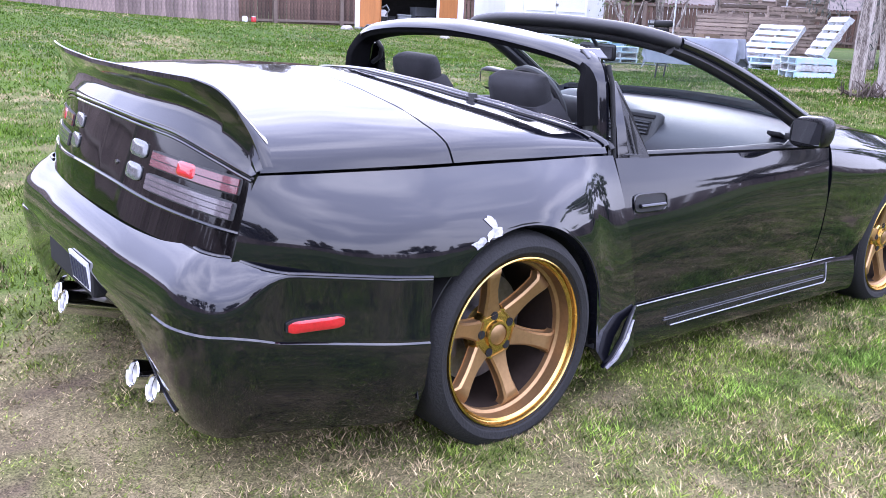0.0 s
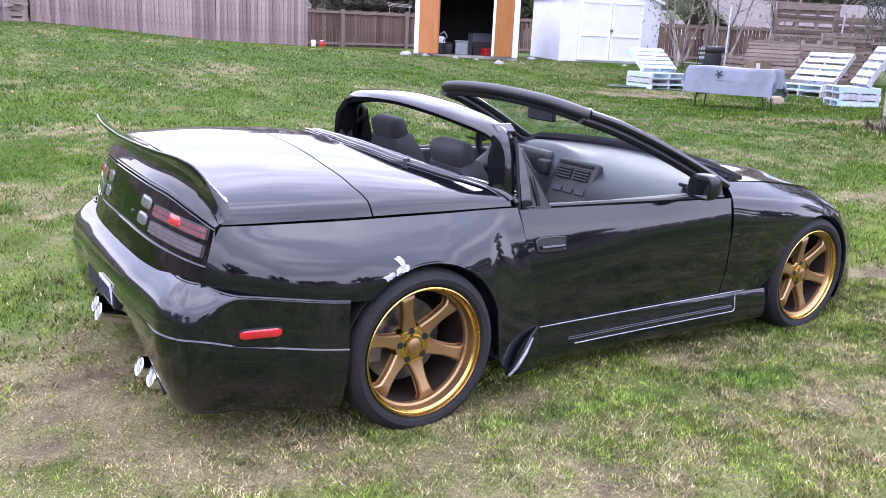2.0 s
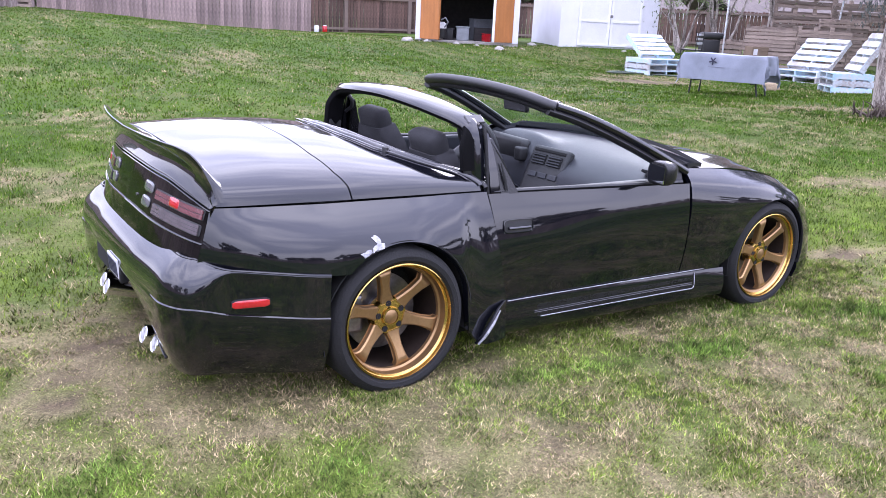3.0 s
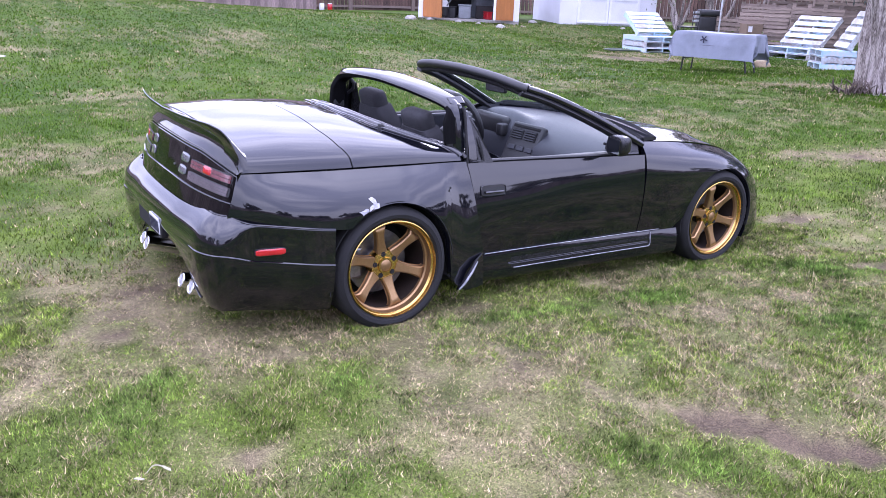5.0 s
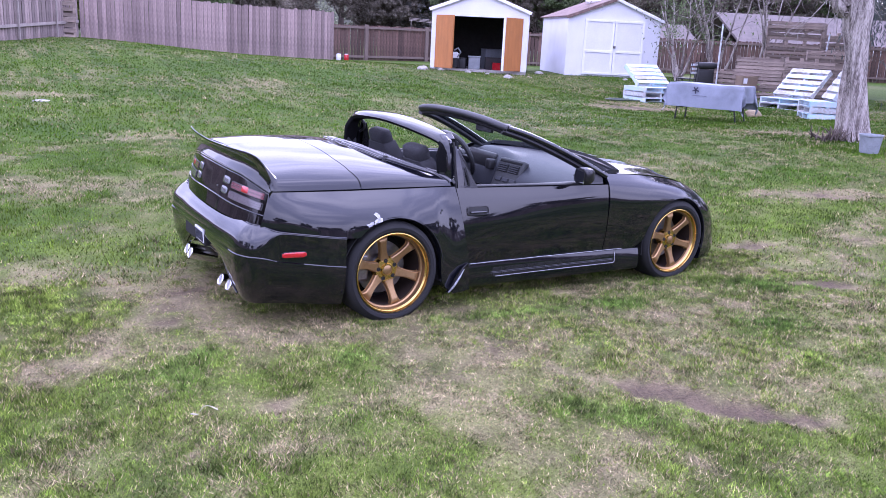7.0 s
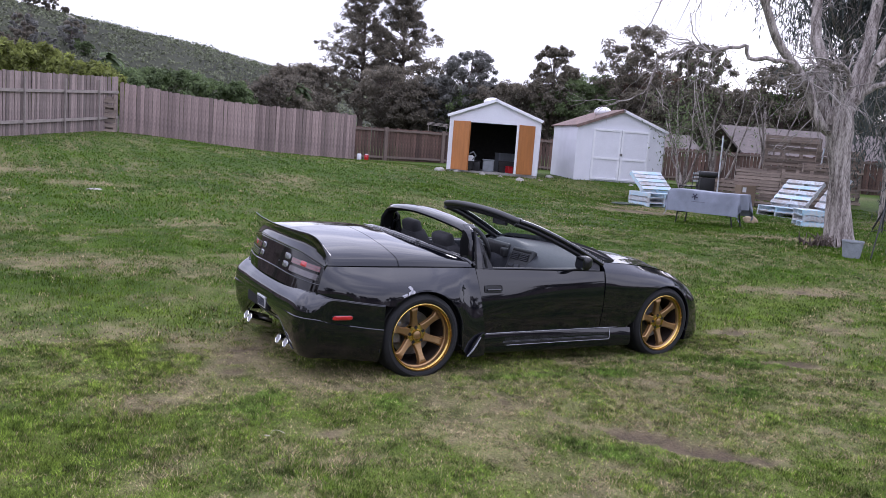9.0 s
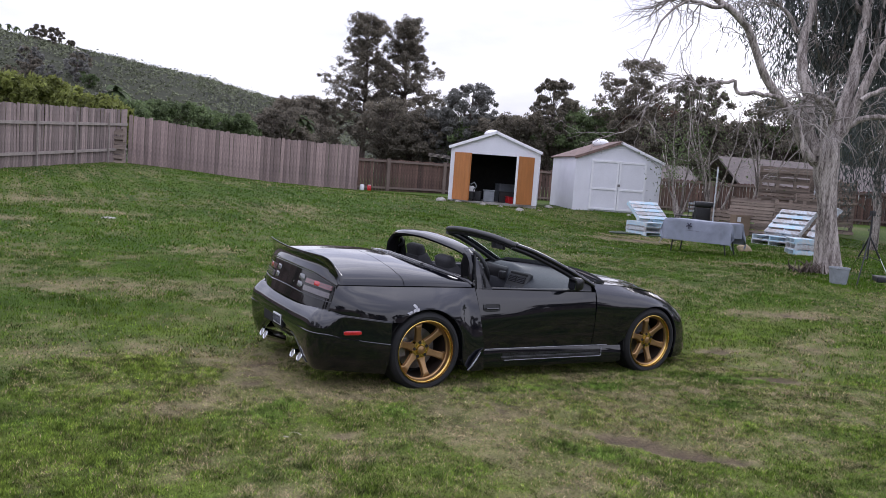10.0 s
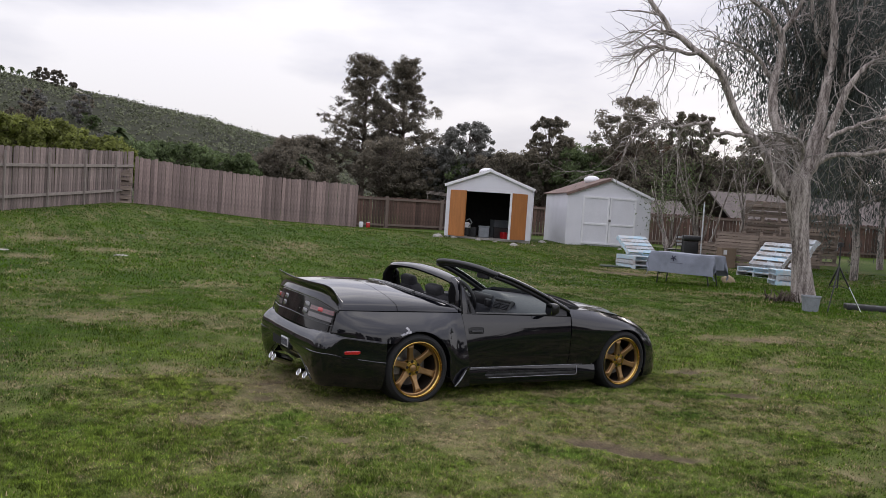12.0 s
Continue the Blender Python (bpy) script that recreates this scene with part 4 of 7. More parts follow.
# ducktail spoiler along the trunk's rear edge
sp_v = np.sin(np.linspace(-1, 1, 81) * math.pi / 2)
sp_pts = []
for v in sp_v:
    a = abs(v)
    y = -v * 0.708
    plan = float(cubic([0, 0.2, 0.3, 0.45, 0.58, 0.66, 0.71], np.array([-0.838, -0.833, -0.826, -0.806, -0.779, -0.755, -0.735]), [a * 0.708])[0])
    curl = np.clip((a - 0.78) / 0.22, 0, 1) ** 1.6
    low = float(cubic([0, 0.37, 0.593, 0.71], np.array([0.884, 0.880, 0.846, 0.815]), [a * 0.708])[0])
    top = float(cubic([0, 0.5, 0.75, 0.85, 0.92, 0.97, 1.0], np.array([1.012, 1.018, 1.020, 1.008, 0.972, 0.908, 0.836]), [a])[0])
    bx = plan + TAIL_LEAN * (low - 0.78)
    tipx = plan - 0.022 + 0.05 * curl
    fx = plan + 0.105
    deck_z = float(cubic([0, 0.35, 0.71, 0.92, 0.97, 1.0], np.array([0.969, 0.959, 0.929, 0.890, 0.862, 0.822]), [a])[0]) + 0.002
    h = top - low
    rise = max(0.0, top - deck_z)
    sp_pts.append([(fx, y, deck_z - 0.004), (fx - 0.02, y, deck_z + 0.03 * rise), (fx - 0.05 + 0.01 * curl, y, deck_z + 0.22 * rise), (tipx + 0.030, y, deck_z + 0.62 * rise), (tipx + 0.012, y, deck_z + 0.90 * rise), (tipx + 0.004, y, top - 0.001), (tipx, y, top - 0.003), (tipx - 0.001, y, top - 0.010 * (1 - curl) - 0.004),
                   (tipx + 0.022 * (1 - curl), y, top - 0.30 * h), (bx + 0.016 * (1 - curl), y, low + 0.40 * h), (bx + 0.012 * (1 - curl), y, low + 0.22 * h), (bx - 0.010, y, low + 0.05 * h), (bx - 0.012, y, low)])
part("spoiler", sheet(np.array(sp_pts), 0.002, True), PAINT, car, "tall black ducktail spoiler with upturned lip")

# sills
S_X = [0.55, 0.80, 1.3, 1.9, 2.09]
S_ROWS = [
    [(0.77, 0.13), (0.808, 0.15), (0.822, 0.2), (0.811, 0.28200000000000003), (0.806, 0.302)],
    [(0.77, 0.13), (0.806, 0.145), (0.818, 0.2), (0.808, 0.28200000000000003), (0.803, 0.302)],
    [(0.775, 0.13), (0.812, 0.14), (0.822, 0.2), (0.811, 0.277), (0.806, 0.296)],
    [(0.785, 0.13), (0.825, 0.14), (0.834, 0.2), (0.821, 0.277), (0.816, 0.292)],
    [(0.79, 0.13), (0.835, 0.14), (0.846, 0.2), (0.829, 0.277), (0.824, 0.292)],
]
skirts = both("side_skirt", sheet(loft(S_X, S_ROWS, np.linspace(0.57, 2.085, 40), 14), 0.03, False), PAINT, "black side skirt with a long vent groove")

# front bumper
fplan = [(2.79, -0.80), (2.93, -0.765), (3.06, -0.68), (3.17, -0.52), (3.25, -0.28), (3.275, 0.0)]
fpath, _ = plan_path([*fplan, *[(x, -y) for x, y in fplan[-2::-1]]], 81)
fprof = [(-0.06, 0.13), (0.0, 0.14), (0.015, 0.20), (0.008, 0.30), (-0.01, 0.40), (-0.045, 0.475), (-0.12, 0.56)]
part("front_bumper", sheet(swept(fpath, fprof), 0.03, False), PAINT, car, "gloss black front bumper")

# tub, floor and wheel wells keep the light out from below
for name, lo, hi in (("trunk_floor", (-0.74, -0.62, 0.30), (-0.26, 0.62, 0.78)), ("axle_tunnel", (-0.26, -0.50, 0.20), (0.36, 0.50, 0.70)), ("floor_pan", (0.34, -0.74, 0.16), (2.12, 0.74, 0.26)),
                     ("engine_bay", (2.08, -0.50, 0.2), (2.80, 0.50, 0.62)), ("nose_support", (2.80, -0.56, 0.2), (3.10, 0.56, 0.46)), ("firewall", (1.62, -0.72, 0.2), (2.10, 0.72, 0.66))):
    part(name, box(lo, hi), INNER, car)


def half_well(cx, r, y_in, y_out):
    a = np.linspace(-0.25, np.pi + 0.25, 30)
    pts = np.array([[(cx + r * math.cos(t), -y, HUB_Z + r * math.sin(t)) for y in (y_out, y_in)] for t in a])
    return sheet(pts, 0.004, False)


for cx, r, yo in ((0.0, ARCH_R + 0.004, 0.868), (BASE, ARCH_F + 0.004, 0.822)):
    both("wheel_well", half_well(cx, r, 0.50, yo), INNER)


# wheels
def wheel(name, m, lip, dish, rim_r=0.258, tyre_r=0.315, width=0.24):
    """A six-spoke wheel facing -y with its outer face at y = 0."""
    w = part(name, cyl((0, width * 0.5, 0), (0, width, 0), 0.07, None, 20), STEEL, car, "six-spoke gold and bronze wheel with a low black tyre", m=m)
    tyre = lathe([(rim_r - 0.006, 0.004), (rim_r + 0.008, -0.010), (rim_r + 0.026, -0.014), (tyre_r - 0.013, 0.000), (tyre_r - 0.003, 0.018), (tyre_r, 0.04), (tyre_r, width - 0.04), (tyre_r - 0.004, width - 0.018), (tyre_r - 0.02, width), (rim_r, width)], 64)
    part("tyre", tyre, RUBBER, w, "low-profile black tyre")
    barrel = lathe([(rim_r + 0.002, -0.006), (rim_r + 0.002, 0.004), (rim_r - 0.004, 0.008), (rim_r - 0.006, -0.004), (rim_r - 0.010, -0.006), (rim_r - 0.013, 0.000), (rim_r - 0.014, 0.010), (rim_r - 0.018, 0.013), (rim_r - 0.020, 0.010), (rim_r - 0.024, 0.016)], 72)
    part("rim_lip", barrel, GOLD, w, "polished gold rim lip")
    step = lathe([(rim_r - 0.024, 0.016), (rim_r - 0.026, lip), (rim_r - 0.034, lip + 0.006), (rim_r - 0.036, lip + 0.02)], 64)
    part("rim_step", step, BRONZE, w, "bronze inner step of the rim")
    inner = lathe([(rim_r - 0.036, lip + 0.02), (rim_r - 0.038, lip + 0.03), (rim_r - 0.045, width - 0.01)], 64)
    part("rim_barrel", inner, BARREL, w, "dark rim barrel")
    hub_y = dish
    part("hub_face", lathe([(0.0, hub_y - 0.004), (0.030, hub_y - 0.004), (0.032, hub_y - 0.012), (0.040, hub_y - 0.012), (0.043, hub_y - 0.002), (0.075, hub_y), (0.082, hub_y + 0.012), (0.082, hub_y + 0.05)], 48), GOLD, w, "gold hub face")
    cap = lathe([(0.0, hub_y - 0.016), (0.022, hub_y - 0.015), (0.030, hub_y - 0.010), (0.030, hub_y + 0.01)], 32)
    part("centre_cap", cap, BRONZE, w, "bronze centre cap")
    for k in range(5):
        a = 2 * math.pi * k / 5 + 0.5
        c = Vector((0.0575 * math.cos(a), hub_y - 0.003, 0.0575 * math.sin(a)))
        part("lug_hole", cyl(c, c + Vector((0, 0.02, 0)), 0.0130, None, 14), INNER, w, "dark lug recess")
    for k in range(6):
        a = 2 * math.pi * k / 6 + 0.77
        r_in, r_out = 0.062, rim_r - 0.030
        secs = []
        for q in np.linspace(0, 1, 12):
            r = r_in + (r_out - r_in) * q
            wd = 0.033 - 0.011 * math.sin(math.pi * q) + 0.012 * max(0, q - 0.85) / 0.15
            y = hub_y + (lip - 0.012 - hub_y) * q**1.3 + 0.030 * max(0, (q - 0.80) / 0.20) ** 2
            th = 0.030
            secs.append([(r, y + th, -wd), (r, y + 0.006, -wd), (r, y, -wd + 0.006), (r, y, wd - 0.006), (r, y + 0.006, wd), (r, y + th, wd)])
        pts = np.array(secs)
        me = sheet(pts, 0.004, True)
        me.transform(Matrix.Rotation(-a, 4, "Y"))
        part("spoke", me, BRONZE, w)
    part("brake_disc", lathe([(0.05, width * 0.62), (0.165, width * 0.62), (0.165, width * 0.62 + 0.02), (0.05, width * 0.62 + 0.02)], 48, closed=True), STEEL, w, "dull steel brake disc")
    part("brake_caliper", box((-0.19, width * 0.50, -0.07), (-0.10, width * 0.75, 0.09), 0.012), STEEL, w, "grey brake caliper")
    part("wheel_back", lathe([(0.0, width - 0.02), (rim_r - 0.045, width - 0.02)], 32), INNER, w)
    return w


wheel("wheel", pose(-0.004, -0.872, HUB_Z + 0.006, 0, 0, 0) @ Matrix.Rotation(radians(-2.5), 4, "X"), 0.05, 0.085, rim_r=0.254, width=0.27)
wheel("wheel", pose(BASE + 0.006, -0.815, HUB_Z - 0.004), 0.02, 0.045, rim_r=0.253, width=0.235)
wheel("wheel", pose(0, 0.868, HUB_Z - 0.002, 0, 0, 180), 0.05, 0.085, rim_r=0.254, width=0.27)
wheel("wheel", pose(BASE, 0.812, HUB_Z - 0.002, 0, 0, 180), 0.02, 0.045, rim_r=0.253, width=0.235)
# ---------------------------------------------------------------- car: hoop, windscreen, cabin
def bow(half):
    """Right foot to left foot from the right half of a bow given as rows ending at the centre."""
    h = np.array(half, float)
    return np.concatenate([h, h[-2::-1] * np.array([-1 if k == 0 else 1 for k in range(h.shape[1])])])


# the bar behind the seats: y, z, rear x, front x
HOOP = [(-0.716, 0.785, 0.438, 0.497), (-0.708, 0.860, 0.436, 0.495), (-0.697, 0.940, 0.434, 0.493), (-0.683, 1.015, 0.432, 0.493), (-0.662, 1.068, 0.426, 0.498), (-0.620, 1.100, 0.416, 0.508), (-0.550, 1.120, 0.400, 0.516), (-0.450, 1.136, 0.380, 0.520), (-0.250, 1.156, 0.360, 0.520), (0.0, 1.166, 0.352, 0.518)]
hp = bow(HOOP)
hs = np.r_[0, np.cumsum(np.hypot(*np.diff(hp[:, :2], axis=0).T))]
hp = cubic(hs, hp, np.linspace(0, hs[-1], 73))
ht = np.gradient(hp[:, :2], axis=0)
ht /= np.linalg.norm(ht, axis=1, keepdims=True)
hn = np.stack([-ht[:, 1], ht[:, 0]], 1)
rings = []
for (y, z, xr, xf), n in zip(hp, hn):
    mid = (xr + xf) / 2
    ring = [(xr - 0.004, -0.034), (xr, -0.020), (xr + 0.02, -0.005), (mid, 0.004), (xf - 0.03, 0.0), (xf - 0.004, -0.008), (xf, -0.02), (xf - 0.012, -0.042), (mid, -0.048), (xr + 0.02, -0.044)]
    rings.append([(x, y + n[0] * o, z + n[1] * o) for x, o in ring])
rings = np.array(rings)
k = len(ring)
hv = rings.reshape(-1, 3)
hf = [(i * k + j, (i + 1) * k + j, (i + 1) * k + (j + 1) % k, i * k + (j + 1) % k) for i in range(len(rings) - 1) for j in range(k)]
hoop = part("roll_hoop", sharp(mesh_of(hv, hf, True), 45), PAINT, car, "gloss black bar arching over the cabin")
# dark cloth lining: it fills the bar from inside and shows behind its glossy rim
lining = []
for (y, z, xr, xf), n in zip(hp[4:-4], hn[4:-4]):
    back = xr + 0.006 - 0.052 * min(1.0, max(0.0, 1.105 - z) / 0.10)
    lining.append([(x, y - n[0] * o, z - n[1] * o) for x, o in ((back, 0.020), (back - 0.004, 0.034), (back + 0.004, 0.052), ((back + xf) / 2, 0.060), (xf - 0.012, 0.054), (xf - 0.006, 0.030), ((back + xf) / 2, 0.012))])
lining = np.array(lining)
k = lining.shape[1]
lf = [(i * k + j, (i + 1) * k + j, (i + 1) * k + (j + 1) % k, i * k + (j + 1) % k) for i in range(len(lining) - 1) for j in range(k)]
part("bar_lining", sharp(mesh_of(lining.reshape(-1, 3), lf, True), 50), CLOTH_BLACK, hoop, "dark cloth lining inside the bar")
# belt guides on the inner face of the bar
for s in (-1, 1):
    pad = bmesh.new()
    add_box(pad, (0.40, s * 0.645, 0.80), (0.48, s * 0.680, 0.93), None, 0.012)
    part("belt_guide", pad, TRIM, hoop, "black belt guide cover", True)
    loop = [(0.500, s * 0.640, 0.955), (0.520, s * 0.612, 0.985), (0.518, s * 0.600, 1.020), (0.500, s * 0.612, 1.050)]
    part("belt_loop", tube(loop, 0.014, 8, 0.7), TRIM, hoop, "black belt loop")
# window-side upright: glossy door pillar strip and rubber seal
for s in (-1, 1):
    st = [(0.503, s * 0.722, 0.790), (0.501, s * 0.711, 0.86), (0.499, s * 0.698, 0.94), (0.499, s * 0.682, 1.015), (0.503, s * 0.655, 1.070)]
    part("pillar_seal", tube(st, 0.008, 8), RUBBER, hoop, "rubber door seal")
    strip = np.array([[(x, s * y, z) for x in np.linspace(x0, x1, 5)] for z, y, x0, x1 in ((0.785, 0.733, 0.512, 0.562), (0.88, 0.714, 0.509, 0.554), (0.965, 0.688, 0.506, 0.543), (1.045, 0.652, 0.504, 0.530))])
    part("pillar_trim", sheet(strip, 0.02, s < 0), PAINT, hoop, "gloss black pillar trim")
    tri = bmesh.new()
    ring = [(0.568, 0.735, 0.786), (0.660, 0.741, 0.786), (0.594, 0.694, 0.930), (0.553, 0.654, 1.022), (0.537, 0.657, 1.020)]
    out = [tri.verts.new((x, s * y, z)) for x, y, z in ring]
    inn = [tri.verts.new((x, s * (y - 0.022), z)) for x, y, z in ring]
    tri.faces.new(out)
    tri.faces.new(inn[::-1])
    for k in range(5):
        tri.faces.new((out[k], inn[k], inn[(k + 1) % 5], out[(k + 1) % 5]))
    part("quarter_trim", fixed(tri), TRIM_GLOSS, hoop, "narrow black corner trim")
    part("trim_slot", tube([(0.596, s * 0.741, 0.800), (0.588, s * 0.727, 0.850), (0.576, s * 0.703, 0.920)], [0.004, 0.008, 0.003], 8, 0.5), INNER, hoop, "narrow dark slot in the trim")
    # end cap of the bar over the upright
    cap = pose(0.474, s * 0.612, 1.099, -s * 36)
    part("bar_cap", box((-0.040, -0.022, -0.004), (0.052, 0.026, 0.005), 0.004), PAINT, hoop, "gloss end cap of the bar", m=cap)


# windscreen: frame posts, header, glass
CORNER = np.array((0.905, -0.525, 1.180))
A_POST = [(1.755, -0.738, 0.825), (1.66, -0.722, 0.872), (1.48, -0.680, 0.960), (1.28, -0.626, 1.048), (1.12, -0.580, 1.108), (1.00, -0.545, 1.142)]
ap = np.array(A_POST)
ap = cubic(np.linspace(0, 1, len(ap)), ap, np.linspace(0, 1, 30))
windscreen = part("windshield_frame", tube(ap, np.linspace(0.034, 0.029, 30), 12, 0.75), PAINT, car, "gloss black windshield frame")
part("pillar", tube(ap * np.array([1, -1, 1]), np.linspace(0.034, 0.029, 30), 12, 0.75), PAINT, windscreen)
head = cubic(np.linspace(0, 1, 5), np.array([(1.00, -0.545, 1.138), (0.965, -0.505, 1.152), (0.945, -0.30, 1.176), (0.945, 0.0, 1.184), (0.945, 0.30, 1.176)]), np.linspace(0, 0.75, 16))
head = np.concatenate([head, head[-2::-1] * np.array([1, -1, 1])])
part("header", tube(head, 0.036, 12, 0.75), TRIM, windscreen, "black header rail over the windshield")
inner_head = head + np.array((0.02, 0, -0.032))
part("header_seal", tube(inner_head, 0.026, 10, 0.8), RUBBER, windscreen, "rubber roof seal")
for s in (-1, 1):
    latch = bmesh.new()
    add_box(latch, (0.965, min(s * 0.485, s * 0.560), 1.104), (1.045, max(s * 0.485, s * 0.560), 1.168), None, 0.028)
    part("roof_latch", latch, TRIM_GLOSS, windscreen, "scuffed roof latch corner", True)
    inn = ap[2:] + np.array((-0.035, 0.012, -0.022))
    inn[:, 1] *= -s if s > 0 else 1
    part("pillar_lining", tube(inn, 0.026, 8, 0.8), TRIM, windscreen, "dark pillar lining")
gl = []
for q in np.linspace(0, 1, 14):
    y0 = 0.70 + (0.515 - 0.70) * q
    xe, ze = 1.71 + (1.00 - 1.71) * q, 0.842 + (1.135 - 0.842) * q + 0.03 * math.sin(math.pi * q)
    row = []
    for v in np.linspace(-1, 1, 17):
        bowx = (0.20 * (1 - q) + 0.02) * (1 - v * v)
        row.append((xe + bowx, y0 * v, ze + 0.022 * (1 - v * v)))
    gl.append(row)
glass = part("windshield", sheet(np.array(gl), 0.005, True), GLASS, windscreen, "clear windshield glass")
glass.visible_shadow = False
cowl = np.array([[(1.80 + 0.17 * (1 - v * v) + o, 0.72 * v, 0.848 + 0.03 * (1 - v * v) - dz) for v in np.linspace(-1, 1, 21)] for o, dz in ((0.0, 0.012), (0.05, 0.004), (0.10, 0.010))])
part("cowl_trim", sheet(cowl, 0.02, True), TRIM, car, "black cowl trim below the windshield")
part("rear_view_mirror", box((-0.012, -0.085, -0.034), (0.014, 0.085, 0.034), 0.014), TRIM, windscreen, "black rear-view mirror", True, m=pose(1.20, 0.0, 1.072, 0, -8, 12))
part("mirror_face", box((-0.014, -0.074, -0.025), (-0.0125, 0.074, 0.025)), MIRROR, bpy.data.objects["rear_view_mirror"])
part("mirror_stem", cyl((1.20, 0.0, 1.09), (1.13, 0.0, 1.150), 0.008), TRIM, windscreen)

# dash, console, wheel, seats
d_x = [1.40, 1.44, 1.53, 1.68, 1.97]
d_z = [0.56, 0.70, 0.780, 0.826, 0.852]
dash = np.array([[(x, y, z - 0.02 * abs(y / 0.7) ** 2 + (0.085 * math.exp(-((y - 0.35) / 0.23) ** 4) * math.exp(-((x - 1.53) / 0.13) ** 2))) for y in np.linspace(-0.70, 0.70, 45)] for x, z in zip(cubic([0, 1, 2, 3, 4], np.array(d_x), np.linspace(0, 4, 24)), cubic([0, 1, 2, 3, 4], np.array(d_z), np.linspace(0, 4, 24)))])
dash[..., 0] -= 0.10 * np.clip((np.abs(dash[..., 1]) - 0.25) / 0.45, 0, 1) * np.clip((dash[..., 0] - 1.6) / 0.3, 0, 1)
dashboard = part("dashboard", sheet(dash, 0.03, True), DASH, car, "dark grey sweeping dashboard")
part("dash_lower", box((1.42, -0.69, 0.40), (1.66, 0.69, 0.62), 0.03), DASH, dashboard)
con = bmesh.new()
add_box(con, (0.50, -0.13, 0.25), (1.45, 0.13, 0.50), None, 0.03)
part("console", con, DASH, car, "dark centre console", True)
stack = part("centre_console_panel", box((-0.03, -0.145, -0.36), (0.03, 0.125, 0.06), 0.02), TRIM, dashboard, "black centre stack", True, m=pose(1.485, 0.0, 0.765, 0, 24, 8))
for y0, y1 in ((-0.115, -0.015), (0.0, 0.100)):
    part("air_vent", box((-0.036, y0, -0.055), (-0.028, y1, 0.010), 0.004), INNER, stack, "dark air vent")
    for q in range(4):
        zz = -0.048 + 0.016 * q
        part("vent_slat", box((-0.042, y0 + 0.005, zz - 0.003), (-0.034, y1 - 0.005, zz + 0.003)), DASH, stack)
part("stack_slot", box((-0.036, -0.125, 0.022), (-0.028, 0.105, 0.040), 0.004), INNER, stack, "dark slot above the vents")
for q in range(3):
    part("radio_key", box((-0.038, -0.12 + 0.075 * q, -0.13), (-0.028, -0.06 + 0.075 * q, -0.10), 0.003), DASH, stack, "dark radio key")
part("side_vent", box((-0.03, -0.03, -0.008), (0.03, 0.03, 0.008), 0.006), INNER, dashboard, "small side window vent", m=pose(1.60, -0.64, 0.806, 0, 20, 0))
part("instrument_pod", box((1.43, 0.19, 0.70), (1.50, 0.55, 0.84), 0.03), TRIM, dashboard, "black instrument pod", True)
for y0 in (0.16, 0.53):
    part("switch_pod", box((1.39, y0, 0.72), (1.45, y0 + 0.06, 0.80), 0.012), TRIM, dashboard, "black switch pod", True)
sw = part("steering_wheel", lathe([(0.172 + 0.020 * math.cos(a), 0.020 * math.sin(a)) for a in np.linspace(0, 2 * math.pi, 10, endpoint=False)], 40, closed=True), TRIM, car, "black steering wheel", m=pose(1.24, 0.37, 0.80, 0, 0, 90) @ Matrix.Rotation(radians(-24), 4, "X"))
part("wheel_boss", lathe([(0.0, -0.03), (0.06, -0.028), (0.075, 0.0), (0.05, 0.06), (0.03, 0.2)], 24), TRIM, sw)
for a in (0, 180, 270):
    m = Matrix.Rotation(radians(a), 4, "Y")
    part("wheel_spoke", box((0.05, -0.012, -0.022), (0.165, 0.012, 0.022), 0.006, m), TRIM, sw)


def seat(y, ahead):
    s = part("seat", box((0.48 + ahead, y - 0.23, 0.24), (0.98 + ahead, y + 0.23, 0.42), 0.05), FABRIC, car, "dark cloth bucket seat", True)
    tilt = pose(0.56 + ahead, y, 0.35, 0, -18, 0)
    back = bmesh.new()
    pts = []
    for q in np.linspace(0, 1, 16):
        hw = 0.235 - 0.06 * q**2 - 0.05 * max(0, q - 0.85) / 0.15
        z = 0.61 * q
        th = 0.085 - 0.035 * q
        pts.append([(-th, -hw * 0.8, z), (-th * 0.6, -hw, z), (0.05, -hw * 1.02, z), (0.055, -hw * 0.75, z), (0.015, -hw * 0.4, z), (0.01, 0, z), (0.015, hw * 0.4, z), (0.055, hw * 0.75, z), (0.05, hw * 1.02, z), (-th * 0.6, hw, z), (-th, hw * 0.8, z)])
    P = np.array(pts)
    n = P.shape[1]
    fs = [(i * n + j, i * n + (j + 1) % n, (i + 1) * n + (j + 1) % n, (i + 1) * n + j) for i in range(15) for j in range(n)] + [tuple(15 * n + j for j in range(n))]
    back.free()
    part("backrest", sharp(mesh_of(P.reshape(-1, 3), fs, True), 60), FABRIC, s, "dark cloth backrest", m=tilt)
    hr = part("headrest", box((-0.045, -0.118, 0.56), (0.05, 0.118, 0.70), 0.04), FABRIC, s, "padded cloth headrest", True, m=tilt)
    for k in (-0.05, 0.05):
        part("headrest_post", cyl((0, k, 0.50), (0, k, 0.56), 0.006), CHROME, hr)
    return s


